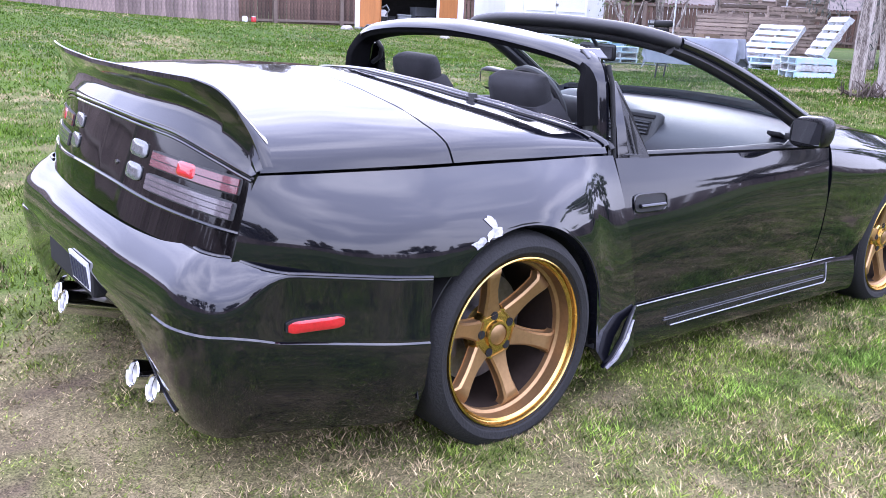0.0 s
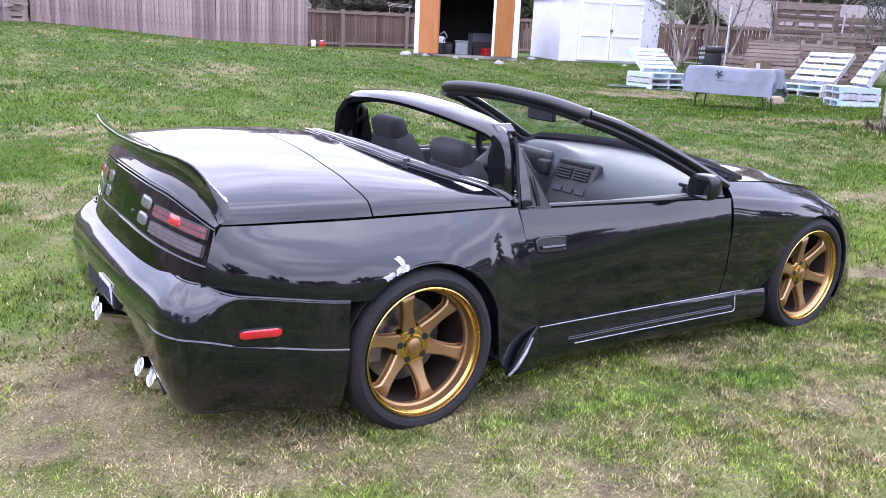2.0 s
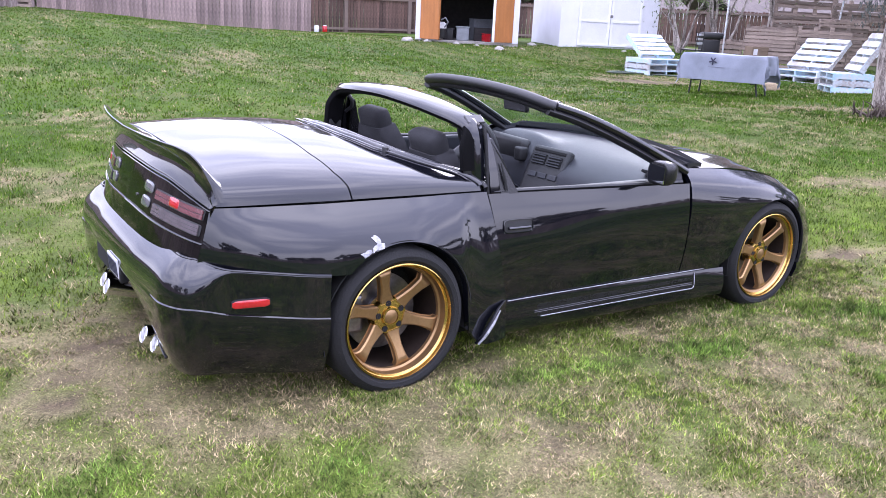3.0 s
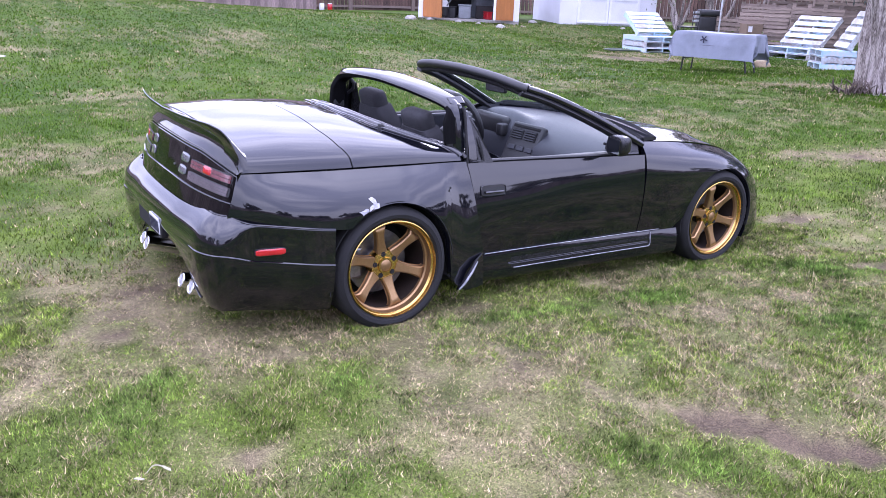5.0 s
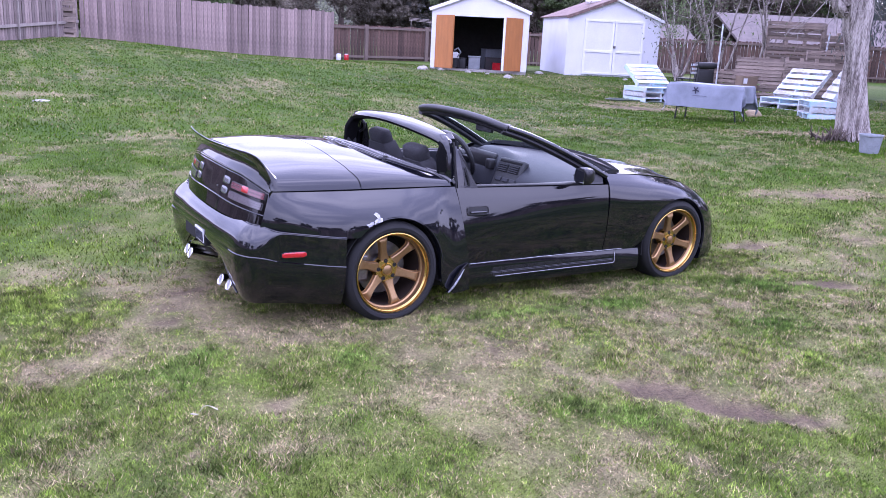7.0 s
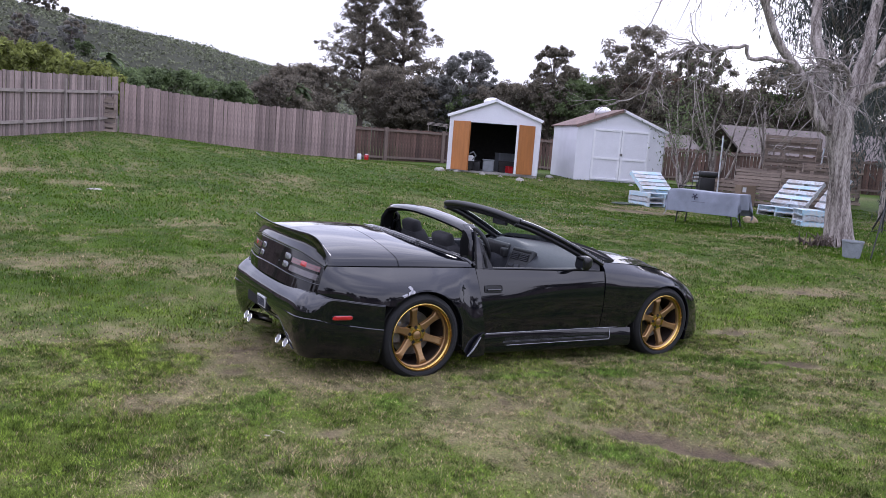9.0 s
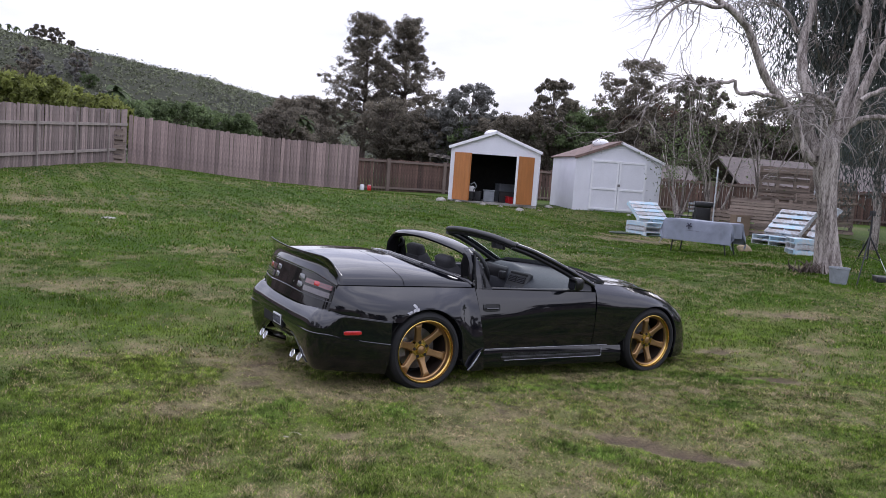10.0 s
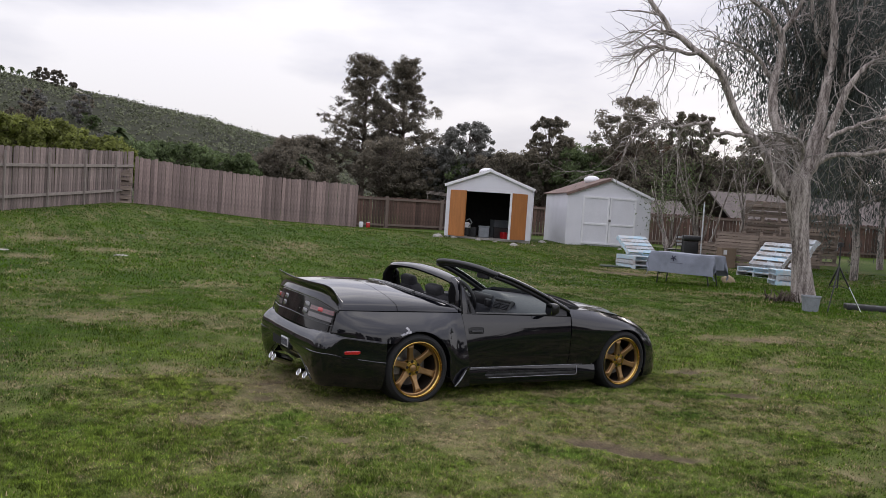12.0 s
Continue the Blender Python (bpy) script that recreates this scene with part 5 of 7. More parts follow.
seat(-0.37, 0.04)
seat(0.37, 0.17)
shelf = bmesh.new()
add_box(shelf, (0.05, -0.66, 0.70), (0.42, 0.66, 0.80), None, 0.02)
part("rear_shelf", shelf, FABRIC, car, "dark carpeted shelf behind the seats", True)
for s in (-1, 1):
    part("door_card", box((0.52, s * 0.70 - 0.02, 0.28), (1.68, s * 0.70 + 0.02, 0.79), 0.015), DASH, doors[0 if s < 0 else 1], "dark inner door card")
    rail = [(0.53, s * 0.715, 0.798), (1.0, s * 0.737, 0.792), (1.4, s * 0.757, 0.785), (1.70, s * 0.772, 0.782)]
    part("window_seal", tube(rail, 0.016, 8, 0.6), TRIM, doors[0 if s < 0 else 1], "black window seal")
    sail = np.array([[(1.46, s * 0.755, 0.79), (1.72, s * 0.765, 0.78)], [(1.60, s * 0.735, 0.845), (1.72, s * 0.745, 0.835)]])
    part("mirror_sail", sheet(sail, 0.01, s < 0), TRIM, doors[0 if s < 0 else 1], "black mirror mount")


def side_mirror(s):
    """A door mirror: a rounded wedge, flat behind, with its glass set into the flat face."""
    c = Vector((1.452, s * 0.866, 0.860))
    m = bmesh.new()
    bmesh.ops.create_uvsphere(m, u_segments=28, v_segments=16, radius=1.0)
    for v in m.verts:
        p = [math.copysign(abs(q) ** 0.62, q) for q in v.co]
        taper = 1 - 0.28 * max(0.0, p[0])
        v.co = c + Vector((max(p[0], -0.72) * 0.066 - 0.020 * s * p[1], p[1] * 0.088 * taper, p[2] * 0.060 * taper + 0.010 * s * p[1]))
    ob = part("side_mirror", m, TRIM_GLOSS, car, "black door mirror", True)
    part("mirror_foot", box((1.445, min(s * 0.755, s * 0.815), 0.815), (1.52, max(s * 0.755, s * 0.815), 0.842), 0.01), TRIM, ob)
    part("mirror_face", box((-0.002, -0.066, -0.040), (0.002, 0.066, 0.040), 0.0), MIRROR, ob, "mirror glass", m=pose(1.4025, s * 0.866, 0.860, 0, 0, 14 * s))


side_mirror(-1)
side_mirror(1)
# ---------------------------------------------------------------- car: small parts
def side_patch(name, x0, x1, z0, z1, out, material, label, fn, parent=None, nx=10, nz=4, depth=0.006):
    """A small panel lying on the car's right side; fn gives y for x and z."""
    X, Z = np.meshgrid(np.linspace(x0, x1, nx), np.linspace(z0, z1, nz), indexing="ij")
    Y = -np.array([[fn(x, z) for x, z in zip(a, b)] for a, b in zip(X, Z)]) - out
    return part(name, sheet(np.stack([X, Y, Z], -1), depth, False), material, parent or car, label)


def bumper_y(x, z):
    """Half width of the rear bumper's side."""
    return float(np.interp(x, bpath[60:, 0], -bpath[60:, 1])) + 0.006


rb = bpy.data.objects["rear_bumper"]
def marker(x0, x1, z0, z1, out, corner):
    """A rounded lens on the bumper's side."""
    pts = np.zeros((15, 7, 3))
    for i, a in enumerate(np.linspace(-1, 1, 15)):
        for j, b in enumerate(np.linspace(-1, 1, 7)):
            k = 1 - corner * max(0, abs(a) - 0.80) / 0.20
            x, z = (x0 + x1) / 2 + (x1 - x0) / 2 * a, (z0 + z1) / 2 + (z1 - z0) / 2 * b * k + 0.004 * a
            pts[i, j] = (x, -bumper_y(x, z) - out * (1 - 0.4 * max(abs(a), abs(b)) ** 4), z)
    return sheet(pts, 0.010, False)


for me, material, label in ((marker(-0.690, -0.560, 0.460, 0.490, 0.009, 0.45), LENS_RED, "red side marker lamp"), (marker(-0.693, -0.557, 0.4575, 0.4925, 0.002, 0.42), TRIM, "black lamp frame")):
    nm = "side_marker" if material is LENS_RED else "marker_frame"
    part(nm, me, material, rb, label)
    part(nm, mirrored(me), material, rb, label)


def door_y(x, z):
    row = cubic(D_X, np.array(D_ROWS), [x])[0]
    return float(np.interp(z, row[:, 1], row[:, 0]))


# door handle: recessed plate, rim and pull
dr = doors[0]
side_patch("handle_plate", 0.565, 0.725, 0.618, 0.672, 0.003, TRIM, "black handle recess", door_y, dr)
ring = [(0.645 + 0.080 * math.copysign(abs(math.cos(a)) ** 0.4, math.cos(a)), 0, 0.646 + 0.030 * math.copysign(abs(math.sin(a)) ** 0.5, math.sin(a))) for a in np.linspace(0, 2 * math.pi, 29)]
part("handle_rim", tube([(x, -door_y(x, z) - 0.004, z) for x, _, z in ring], 0.0028, 6), PAINT, dr, "raised rim round the handle")
pull = [(x, -door_y(x, 0.642) - 0.012, 0.640) for x in np.linspace(0.585, 0.705, 8)]
part("door_handle", tube(pull, 0.009, 8, 0.8), PAINT, dr, "black pull handle")


# bare filler on the arch lip
def quarter_y(x, z):
    row = cubic(Q_X, np.array(Q_ROWS), [x])[0]
    return float(np.interp(z, row[:, 1], row[:, 0]))


qp = bpy.data.objects["quarter_panel"]


def blotch(name, pts, out, material, label):
    """A thin irregular patch on the quarter panel from a few outline corners (x, z)."""
    bm = bmesh.new()
    ring = []
    n = len(pts)
    r = random.Random(3)
    for i in range(n):
        (x0, z0), (x1, z1) = pts[i], pts[(i + 1) % n]
        for q in range(4):
            t = q / 4
            ring.append((x0 + (x1 - x0) * t + r.uniform(-0.002, 0.002), z0 + (z1 - z0) * t + r.uniform(-0.002, 0.002)))
    cx, cz = sum(p[0] for p in ring) / len(ring), sum(p[1] for p in ring) / len(ring)
    vs = [bm.verts.new((x, -quarter_y(x, z) - out, z)) for x, z in ring]
    c = bm.verts.new((cx, -quarter_y(cx, cz) - out - 0.0015, cz))
    for i in range(len(vs)):
        bm.faces.new((vs[i], vs[(i + 1) % len(vs)], c))
    return part(name, fixed(bm), material, qp, label)


blotch("bare_patch", [(-0.150, 0.690), (-0.130, 0.698), (-0.112, 0.684), (-0.108, 0.668), (-0.092, 0.662), (-0.098, 0.645), (-0.135, 0.640), (-0.150, 0.632), (-0.148, 0.652), (-0.126, 0.662), (-0.132, 0.684)], 0.003, BARE, "chipped white filler patch")
blotch("bare_patch", [(-0.205, 0.632), (-0.16, 0.648), (-0.15, 0.634), (-0.185, 0.618)], 0.003, SCUFF, "scuffed grey patch")

# sill groove and lines
def skirt_y(x, z):
    row = cubic(S_X, np.array(S_ROWS), [x])[0]
    return float(np.interp(z, row[:, 1], row[:, 0]))


sk = skirts[0]
side_patch("vent_groove", 0.78, 1.855, 0.205, 0.262, 0.0015, TRIM_GLOSS, "long dark vent groove", skirt_y, sk, 30)
for z0, r in ((0.226, 0.0022), (0.234, 0.0022)):
    run = [(x, -skirt_y(x, z0) - 0.003, z0) for x in np.linspace(0.76, 1.835, 24)]
    part("groove_lip", tube(run, r, 6), PAINT, sk, "thin glossy lip")
edge = [(x, 0.203) for x in np.linspace(0.80, 1.835, 24)] + [(1.835 + 0.022 * math.sin(q), 0.225 - 0.022 * math.cos(q)) for q in np.linspace(0.2, math.pi / 2, 6)] + [(1.857, z) for z in (0.245, 0.265, 0.285)]
part("groove_edge", tube([(x, -skirt_y(x, z) - 0.003, z) for x, z in edge], 0.0022, 6), SCUFF, sk, "pale edge under the groove")
line = [(x, -door_y(min(x, 1.74), 0.305) - 0.008, 0.303 - 0.004 * (x - 0.6)) for x in np.linspace(0.60, 2.06, 30)]
part("sill_line", tube(line, 0.0022, 6), SCUFF, sk, "pale line along the sill")

# scuffed strake ahead of the rear wheel
for s in (-1, 1):
    a = np.array([(0.395, 0.868, 0.155), (0.415, 0.884, 0.19), (0.455, 0.885, 0.245), (0.50, 0.868, 0.295), (0.56, 0.838, 0.318)]) * np.array([1, s, 1])
    part("strake", tube(a, [0.014, 0.016, 0.018, 0.016, 0.010], 10, 0.5), PAINT, car, "black winglet ahead of the rear wheel")
    e = a[:4] + np.array((0.004, s * 0.014, 0.002))
    part("strake_edge", tube(e, [0.012, 0.016, 0.014, 0.006], 8, 0.45), SCUFF, bpy.data.objects["strake"] if s < 0 else bpy.data.objects["strake.001"], "scuffed pale edge")

# plate in its dark recess, exhaust tips hanging below the bumper
part("plate_recess", box((-0.928, -0.150, 0.372), (-0.85, 0.270, 0.462), 0.012), INNER, rb, "dark plate recess")
pf = part("number_plate", box((-0.004, -0.080, -0.042), (0.004, 0.080, 0.042), 0.002), PLATE, rb, "small white plate in a dark recess", m=pose(-0.930, -0.050, 0.430, 0, -6, 0))
for k in range(6):
    part("plate_bar", box((-0.0065, -0.074 + 0.0255 * k, -0.034), (-0.004, -0.058 + 0.0255 * k, 0.030)), PLATE_BAR, pf)
for s in (-1, 1):
    for k in (0, 1):
        y = s * (0.316 + 0.112 * k)
        tip = lathe([(0.026, 0.10), (0.030, 0.10), (0.033, 0.0), (0.036, -0.004), (0.039, 0.0), (0.037, 0.18)], 28)
        t = part("exhaust_tip", tip, CHROME, car, "polished round exhaust tip", m=pose(-0.884 + 0.012 * k, y, 0.208, 0, 0, -90) @ Matrix.Rotation(radians(-16), 4, "X"))
        part("bore", lathe([(0.0, 0.022), (0.031, 0.012)], 24), TIP_INNER, t, "bright inner face")
    part("muffler", cyl((-0.66, s * 0.24, 0.29), (-0.66, s * 0.56, 0.29), 0.085, None, 20), STEEL, car, "dull muffler")
# antenna base and washer nozzles on the tonneau
for x, y in ((0.13, -0.45), (0.06, -0.30)):
    part("tonneau_bolt", cyl((x, y, 0.935), (x, y, 0.962), 0.018, 0.014, 16), TRIM, car, "small black fixing")
# rubber edge round the seat well
wv = np.linspace(0.06, 1, 30)
edge_pts = []
for v in wv:
    xw = well(v)
    yz = cubic(T_K, cubic(T_X, np.array(T_ROWS), [xw])[0], [v])[0]
    edge_pts.append((xw + 0.006, -yz[0], yz[1] + 0.004))
edge_pts = np.array(edge_pts)
edge_pts = np.concatenate([edge_pts, edge_pts[-2::-1] * np.array((1, -1, 1))])
part("well_seal", tube(edge_pts, 0.014, 8, 0.7), PAINT, car, "gloss black rim round the seat well")
for dx, dz, r in ((-0.045, 0.006, 0.007), (0.062, -0.016, 0.010), (0.10, -0.022, 0.012)):
    part("well_trim", tube(edge_pts[2:-2] + np.array((dx, 0, dz)), r, 8, 0.6), PAINT, car, "gloss black trim line round the seat well")
part("well_seal_inner", tube(edge_pts + np.array((0.03, 0, -0.012)), 0.013, 8, 0.7), TRIM, car, "black rubber rim")
# ---------------------------------------------------------------- fences
def board_mesh(w, h, t, cut=0.02):
    bm = bmesh.new()
    vs = [(-w / 2, 0), (w / 2, 0), (w / 2, h - cut), (w / 2 - cut, h), (-w / 2 + cut, h), (-w / 2, h - cut)]
    f = [bm.verts.new((x, 0, z)) for x, z in vs]
    b = [bm.verts.new((x, t, z)) for x, z in vs]
    bm.faces.new(f[::-1])
    bm.faces.new(b)
    for i in range(6):
        bm.faces.new((f[i], f[(i + 1) % 6], b[(i + 1) % 6], b[i]))
    me = bpy.data.meshes.new("board")
    fixed(bm).to_mesh(me)
    bm.free()
    return me


def fence(name, label, line, tops, pitch, material, gap=0.016, rails=(), rail_side=-1, post_every=0.0, post_h=1.8, post_w=0.05, post_mat=None, wobble=0.02, seed=3):
    """Upright boards along a line of (x, y, ground z); tops: heights above ground at its points."""
    rng = random.Random(seed)
    root = thing(name, label, "fence", kind="structure")
    p = np.array(line, float)
    s = np.r_[0, np.cumsum(np.hypot(*np.diff(p[:, :2], axis=0).T))]
    n = int(s[-1] / pitch)
    q = cubic(s, p, (np.arange(n) + 0.5) * pitch)
    top = np.interp((np.arange(n) + 0.5) * pitch, s, tops)
    d = np.gradient(q[:, :2], axis=0)
    yaw = np.degrees(np.arctan2(d[:, 1], d[:, 0]))
    meshes = [board_mesh(pitch - gap, 1.0, 0.018, c) for c in (0.012, 0.02, 0.03)]
    for me in meshes:
        me.materials.append(material)
    for i in range(n):
        ob = new("board", meshes[rng.randrange(3)])
        ob.parent = root
        h = top[i] + rng.uniform(-wobble, wobble)
        ob.matrix_local = pose(*q[i, :2], q[i, 2] - 0.05, rng.uniform(-0.6, 0.6), rng.uniform(-0.5, 0.5), yaw[i] + rng.uniform(-1.5, 1.5)) @ Matrix.Diagonal((1, 1, h + 0.05, 1))
    nrm = np.stack([np.sin(np.radians(yaw)), -np.cos(np.radians(yaw))], 1) * -rail_side
    for rz in rails:
        for i0 in range(0, n - 1, 12):
            i1 = min(i0 + 12, n - 1)
            a = np.r_[q[i0, :2] + nrm[i0] * 0.035, q[i0, 2] + rz * top[i0]]
            b = np.r_[q[i1, :2] + nrm[i1] * 0.035, q[i1, 2] + rz * top[i1]]
            L = np.linalg.norm(b - a)
            m = Matrix.Translation(a) @ Vector(b - a).to_track_quat("X", "Z").to_matrix().to_4x4()
            part("rail", box((0, -0.02, -0.045), (L, 0.02, 0.045), 0.004), post_mat or RAIL, root, m=m)
    if post_every:
        k = max(1, int(post_every / pitch))
        for i in range(k // 2, n, k):
            c = q[i, :2] + nrm[i] * 0.08
            part("post", box((-post_w / 2, -post_w / 2, -0.2), (post_w / 2, post_w / 2, post_h * top[i]), 0.004), post_mat or RAIL, root, m=pose(c[0], c[1], q[i, 2], 0, 0, yaw[i]))
    return root


fence("fence_left", "weathered grey board fence with rails and posts", [(-7.23, 11.59, 0.48), (-2.93, 18.83, 0.82), (1.70, 26.62, 1.26)], [1.86, 1.88, 1.90], 0.15, FENCE_LEFT, rails=(0.25, 0.72), rail_side=-1, post_every=2.4, post_h=0.93, seed=5)
fence("fence_back", "weathered cedar board fence along the yard", [(1.73, 26.65, 1.24), (6.11, 27.45, 0.86), (11.6, 28.07, 0.69)], [1.74, 1.82, 1.93], 0.148, FENCE, gap=0.008, wobble=0.035, seed=6)
fence("fence_low", "dark brown board fence behind the sheds", [(11.67, 28.75, 0.70), (14.86, 28.73, 0.74), (25.48, 21.88, 0.82), (34.06, 16.34, 0.90), (40.94, 7.62, 0.90)], [1.45] * 5, 0.15, FENCE_DARK, rails=(0.1, 0.93), rail_side=-1, post_every=3.0, post_h=1.02, post_w=0.14, post_mat=mat("brown_post", (0.16, 0.12, 0.10), 0.85), seed=7)
# plain fences that close the yard behind the camera
fence("fence_near", "plain board fence behind the lawn", [(-7.43, 11.37, 0.50), (-22.0, -6.0, 0.00), (-14.0, -24.0, 0.00), (14.0, -25.0, 0.00), (30.0, -10.0, 0.50), (40.73, 7.4, 0.90)], [1.8] * 6, 0.5, FENCE_LEFT, seed=8)


# ---------------------------------------------------------------- sheds
def shed(name, label, left, right, eave, peak, depth, roof_mat, open_front):
    """A gabled garden shed; left and right are the front's bottom corners as seen from the yard."""
    l, r = np.array(left, float), np.array(right, float)
    w = float(np.hypot(*(r - l)[:2]))
    yaw = math.degrees(math.atan2(r[1] - l[1], r[0] - l[0]))
    z = (l[2] + r[2]) / 2
    root = thing(name, label, "shed", m=pose(l[0], l[1], z, 0, 0, yaw))
    t = 0.05
    part("floor", box((0, 0.02, -0.12), (w, depth, 0.04), 0.01), STONE if open_front else WHITE_TRIM, root)
    part("wall", box((0, t, 0.04), (t, depth - t, eave)), WHITE_SIDING, root)
    part("wall", box((w - t, t, 0.04), (w, depth - t, eave)), WHITE_SIDING, root)

    def gable(y0, y1, door=None):
        bm = bmesh.new()
        pr = [(0, 0.04), (w, 0.04), (w, eave), (w / 2, peak), (0, eave)]
        if door:
            a, b, top = door
            pr = [(0, 0.04), (a, 0.04), (a, top), (b, top), (b, 0.04), (w, 0.04), (w, eave), (w / 2, peak), (0, eave)]
        f = [bm.verts.new((x, y0, zz)) for x, zz in pr]
        g = [bm.verts.new((x, y1, zz)) for x, zz in pr]
        bm.faces.new(f[::-1])
        bm.faces.new(g)
        for i in range(len(pr)):
            bm.faces.new((f[i], f[(i + 1) % len(pr)], g[(i + 1) % len(pr)], g[i]))
        return fixed(bm)

    part("gable_wall", gable(depth - t, depth), WHITE_SIDING, root)
    slope = math.hypot(w / 2 + 0.1, peak - eave)
    ang = math.degrees(math.atan2(peak - eave, w / 2))
    for s in (0, 1):
        m = pose(-0.07 if s == 0 else w + 0.07, -0.07, eave - 0.03, 0, -ang if s == 0 else ang, 0)
        x0, x1 = (0, slope + 0.02) if s == 0 else (-slope - 0.02, 0)
        part("roof_panel", box((x0, 0, 0.02), (x1, depth + 0.2, 0.06), 0.005), roof_mat, root, m=m)
        part("barge_board", box((x0, -0.02, -0.035), (x1, 0.0, 0.055), 0.004), WHITE_TRIM if open_front or s else roof_mat, root, m=m)
    dome = bmesh.new()
    bmesh.ops.create_uvsphere(dome, u_segments=20, v_segments=10, radius=1, matrix=pose(w * 0.42, depth * 0.5, peak + 0.0) @ Matrix.Diagonal((0.30, 0.30, 0.17, 1)))
    part("roof_dome", dome, WHITE_TRIM, root, "white skylight dome", True)
    return root, w, gable


A_L, A_R = (10.58, 18.02, 0.86), (12.96, 16.32, 0.83)
shed_a, w_a, gable_a = shed("garden_shed", "white gabled shed with open orange doors and clutter inside", A_L, A_R, 1.78, 2.33, 2.9, SHINGLE, True)
part("front_wall", gable_a(0, 0.05, (0.16, w_a - 0.16, 1.60)), WHITE_SIDING, shed_a)
part("inner_back", box((0.06, 2.78, 0.05), (w_a - 0.06, 2.82, 1.72)), DARKBOX, shed_a)
for k, xx in enumerate((0.055, w_a - 0.055)):
    part("inner_wall", box((xx - 0.004, 0.06, 0.05), (xx + 0.004, 2.8, 1.72)), DARKBOX, shed_a)
part("inner_ceiling", box((0.06, 0.06, 1.71), (w_a - 0.06, 2.8, 1.73)), DARKBOX, shed_a)
for hinge, a, s in ((0.16, -40, 1), (w_a - 0.16, 224, -1)):
    dr = part("door", box((0, -0.04, 0.06), (0.72, 0.0, 1.61), 0.006), ORANGE, shed_a, "bare orange plywood door, swung open", m=pose(hinge, -0.01, 0, 0, 0, a))
    part("door_edge", box((0.70, -0.052, 0.06), (0.745, 0.012, 1.61), 0.004), WHITE_TRIM if s < 0 else ORANGE, dr)

B_L, B_R = (14.57, 16.50, 0.80), (17.42, 15.43, 0.80)
shed_b, w_b, gable_b = shed("garden_shed", "white gabled shed with closed double doors and brown roof", B_L, B_R, 1.82, 2.40, 2.9, SHINGLE, False)
part("front_wall", gable_b(0, 0.05), WHITE_SIDING, shed_b)
for s in (0, 1):
    x0 = w_b / 2 - 0.98 + 0.985 * s
    leaf = part("door", box((x0, -0.035, 0.10), (x0 + 0.97, -0.005, 1.78), 0.004), WHITE_SIDING, shed_b, "white shed door with trim")
    for lo, hi in (((x0, 0.10), (x0 + 0.07, 1.78)), ((x0 + 0.90, 0.10), (x0 + 0.97, 1.78)), ((x0 + 0.07, 1.71), (x0 + 0.90, 1.78)), ((x0 + 0.07, 0.10), (x0 + 0.90, 0.17)), ((x0 + 0.07, 0.78), (x0 + 0.90, 0.85))):
        part("door_trim", box((lo[0], -0.055, lo[1]), (hi[0], -0.034, hi[1]), 0.003), WHITE_TRIM, leaf)
part("door_latch", box((w_b / 2 - 0.02, -0.08, 0.92), (w_b / 2 + 0.06, -0.05, 1.0), 0.004), STEEL, shed_b, "dark latch")
# ---------------------------------------------------------------- trees
def leaf_set(centres, size, rng, long=1.0, hang=0.0):
    """Small randomly turned pointed leaves round the given places, as (verts, faces)."""
    n = len(centres)
    a = rng.normal(size=(n, 3))
    if hang:
        a[:, 2] -= hang * 2
    a /= np.linalg.norm(a, axis=1, keepdims=True)
    b = np.cross(a, rng.normal(size=(n, 3)))
    b /= np.linalg.norm(b, axis=1, keepdims=True)
    s = (size * (0.6 + 0.8 * rng.random(n)))[:, None]
    a, b = a * s * long, b * s
    v = np.stack([centres - a - b * 0.5, centres - a * 0.2 + b * 0.7, centres + a], 1).reshape(-1, 3)
    return v, (np.arange(n)[:, None] * 3 + np.arange(3)[None])


def bars(runs, seg=7):
    """Many tapered bent bars (points, radii) in one mesh."""
    vs, fs, n0 = [], [], 0
    for pts, rad in runs:
        pts = np.array(pts, float)
        r = np.broadcast_to(np.asarray(rad, float), (len(pts),))
        tan = np.gradient(pts, axis=0)
        tan /= np.linalg.norm(tan, axis=1, keepdims=True) + 1e-9
        side = np.cross(tan[0], (0.31, 0.95, 0.1))
        k = seg if r.max() > 0.03 else 4
        a = np.linspace(0, 2 * np.pi, k, endpoint=False)
        for p, t, rr in zip(pts, tan, r):
            side = side - t * (side @ t)
            side /= np.linalg.norm(side) + 1e-9
            top = np.cross(side, t)
            vs.append(p + rr * (np.cos(a)[:, None] * side + np.sin(a)[:, None] * top))
        for i in range(len(pts) - 1):
            for j in range(k):
                fs.append((n0 + i * k + j, n0 + i * k + (j + 1) % k, n0 + (i + 1) * k + (j + 1) % k, n0 + (i + 1) * k + j))
        fs.append(tuple(n0 + (len(pts) - 1) * k + j for j in range(k)))
        n0 += len(pts) * k
    return mesh_of(np.concatenate(vs), fs, True)


def limb(rng, a, b, r0, r1, n=7, bend=0.08):
    a, b = np.array(a, float), np.array(b, float)
    L = np.linalg.norm(b - a)
    t = np.linspace(0, 1, n)
    w = np.cumsum(rng.normal(size=(n, 3)), 0) * bend * L / n
    w -= w[0] + (w[-1] - w[0]) * t[:, None]
    return a + (b - a) * t[:, None] + w, r0 + (r1 - r0) * t


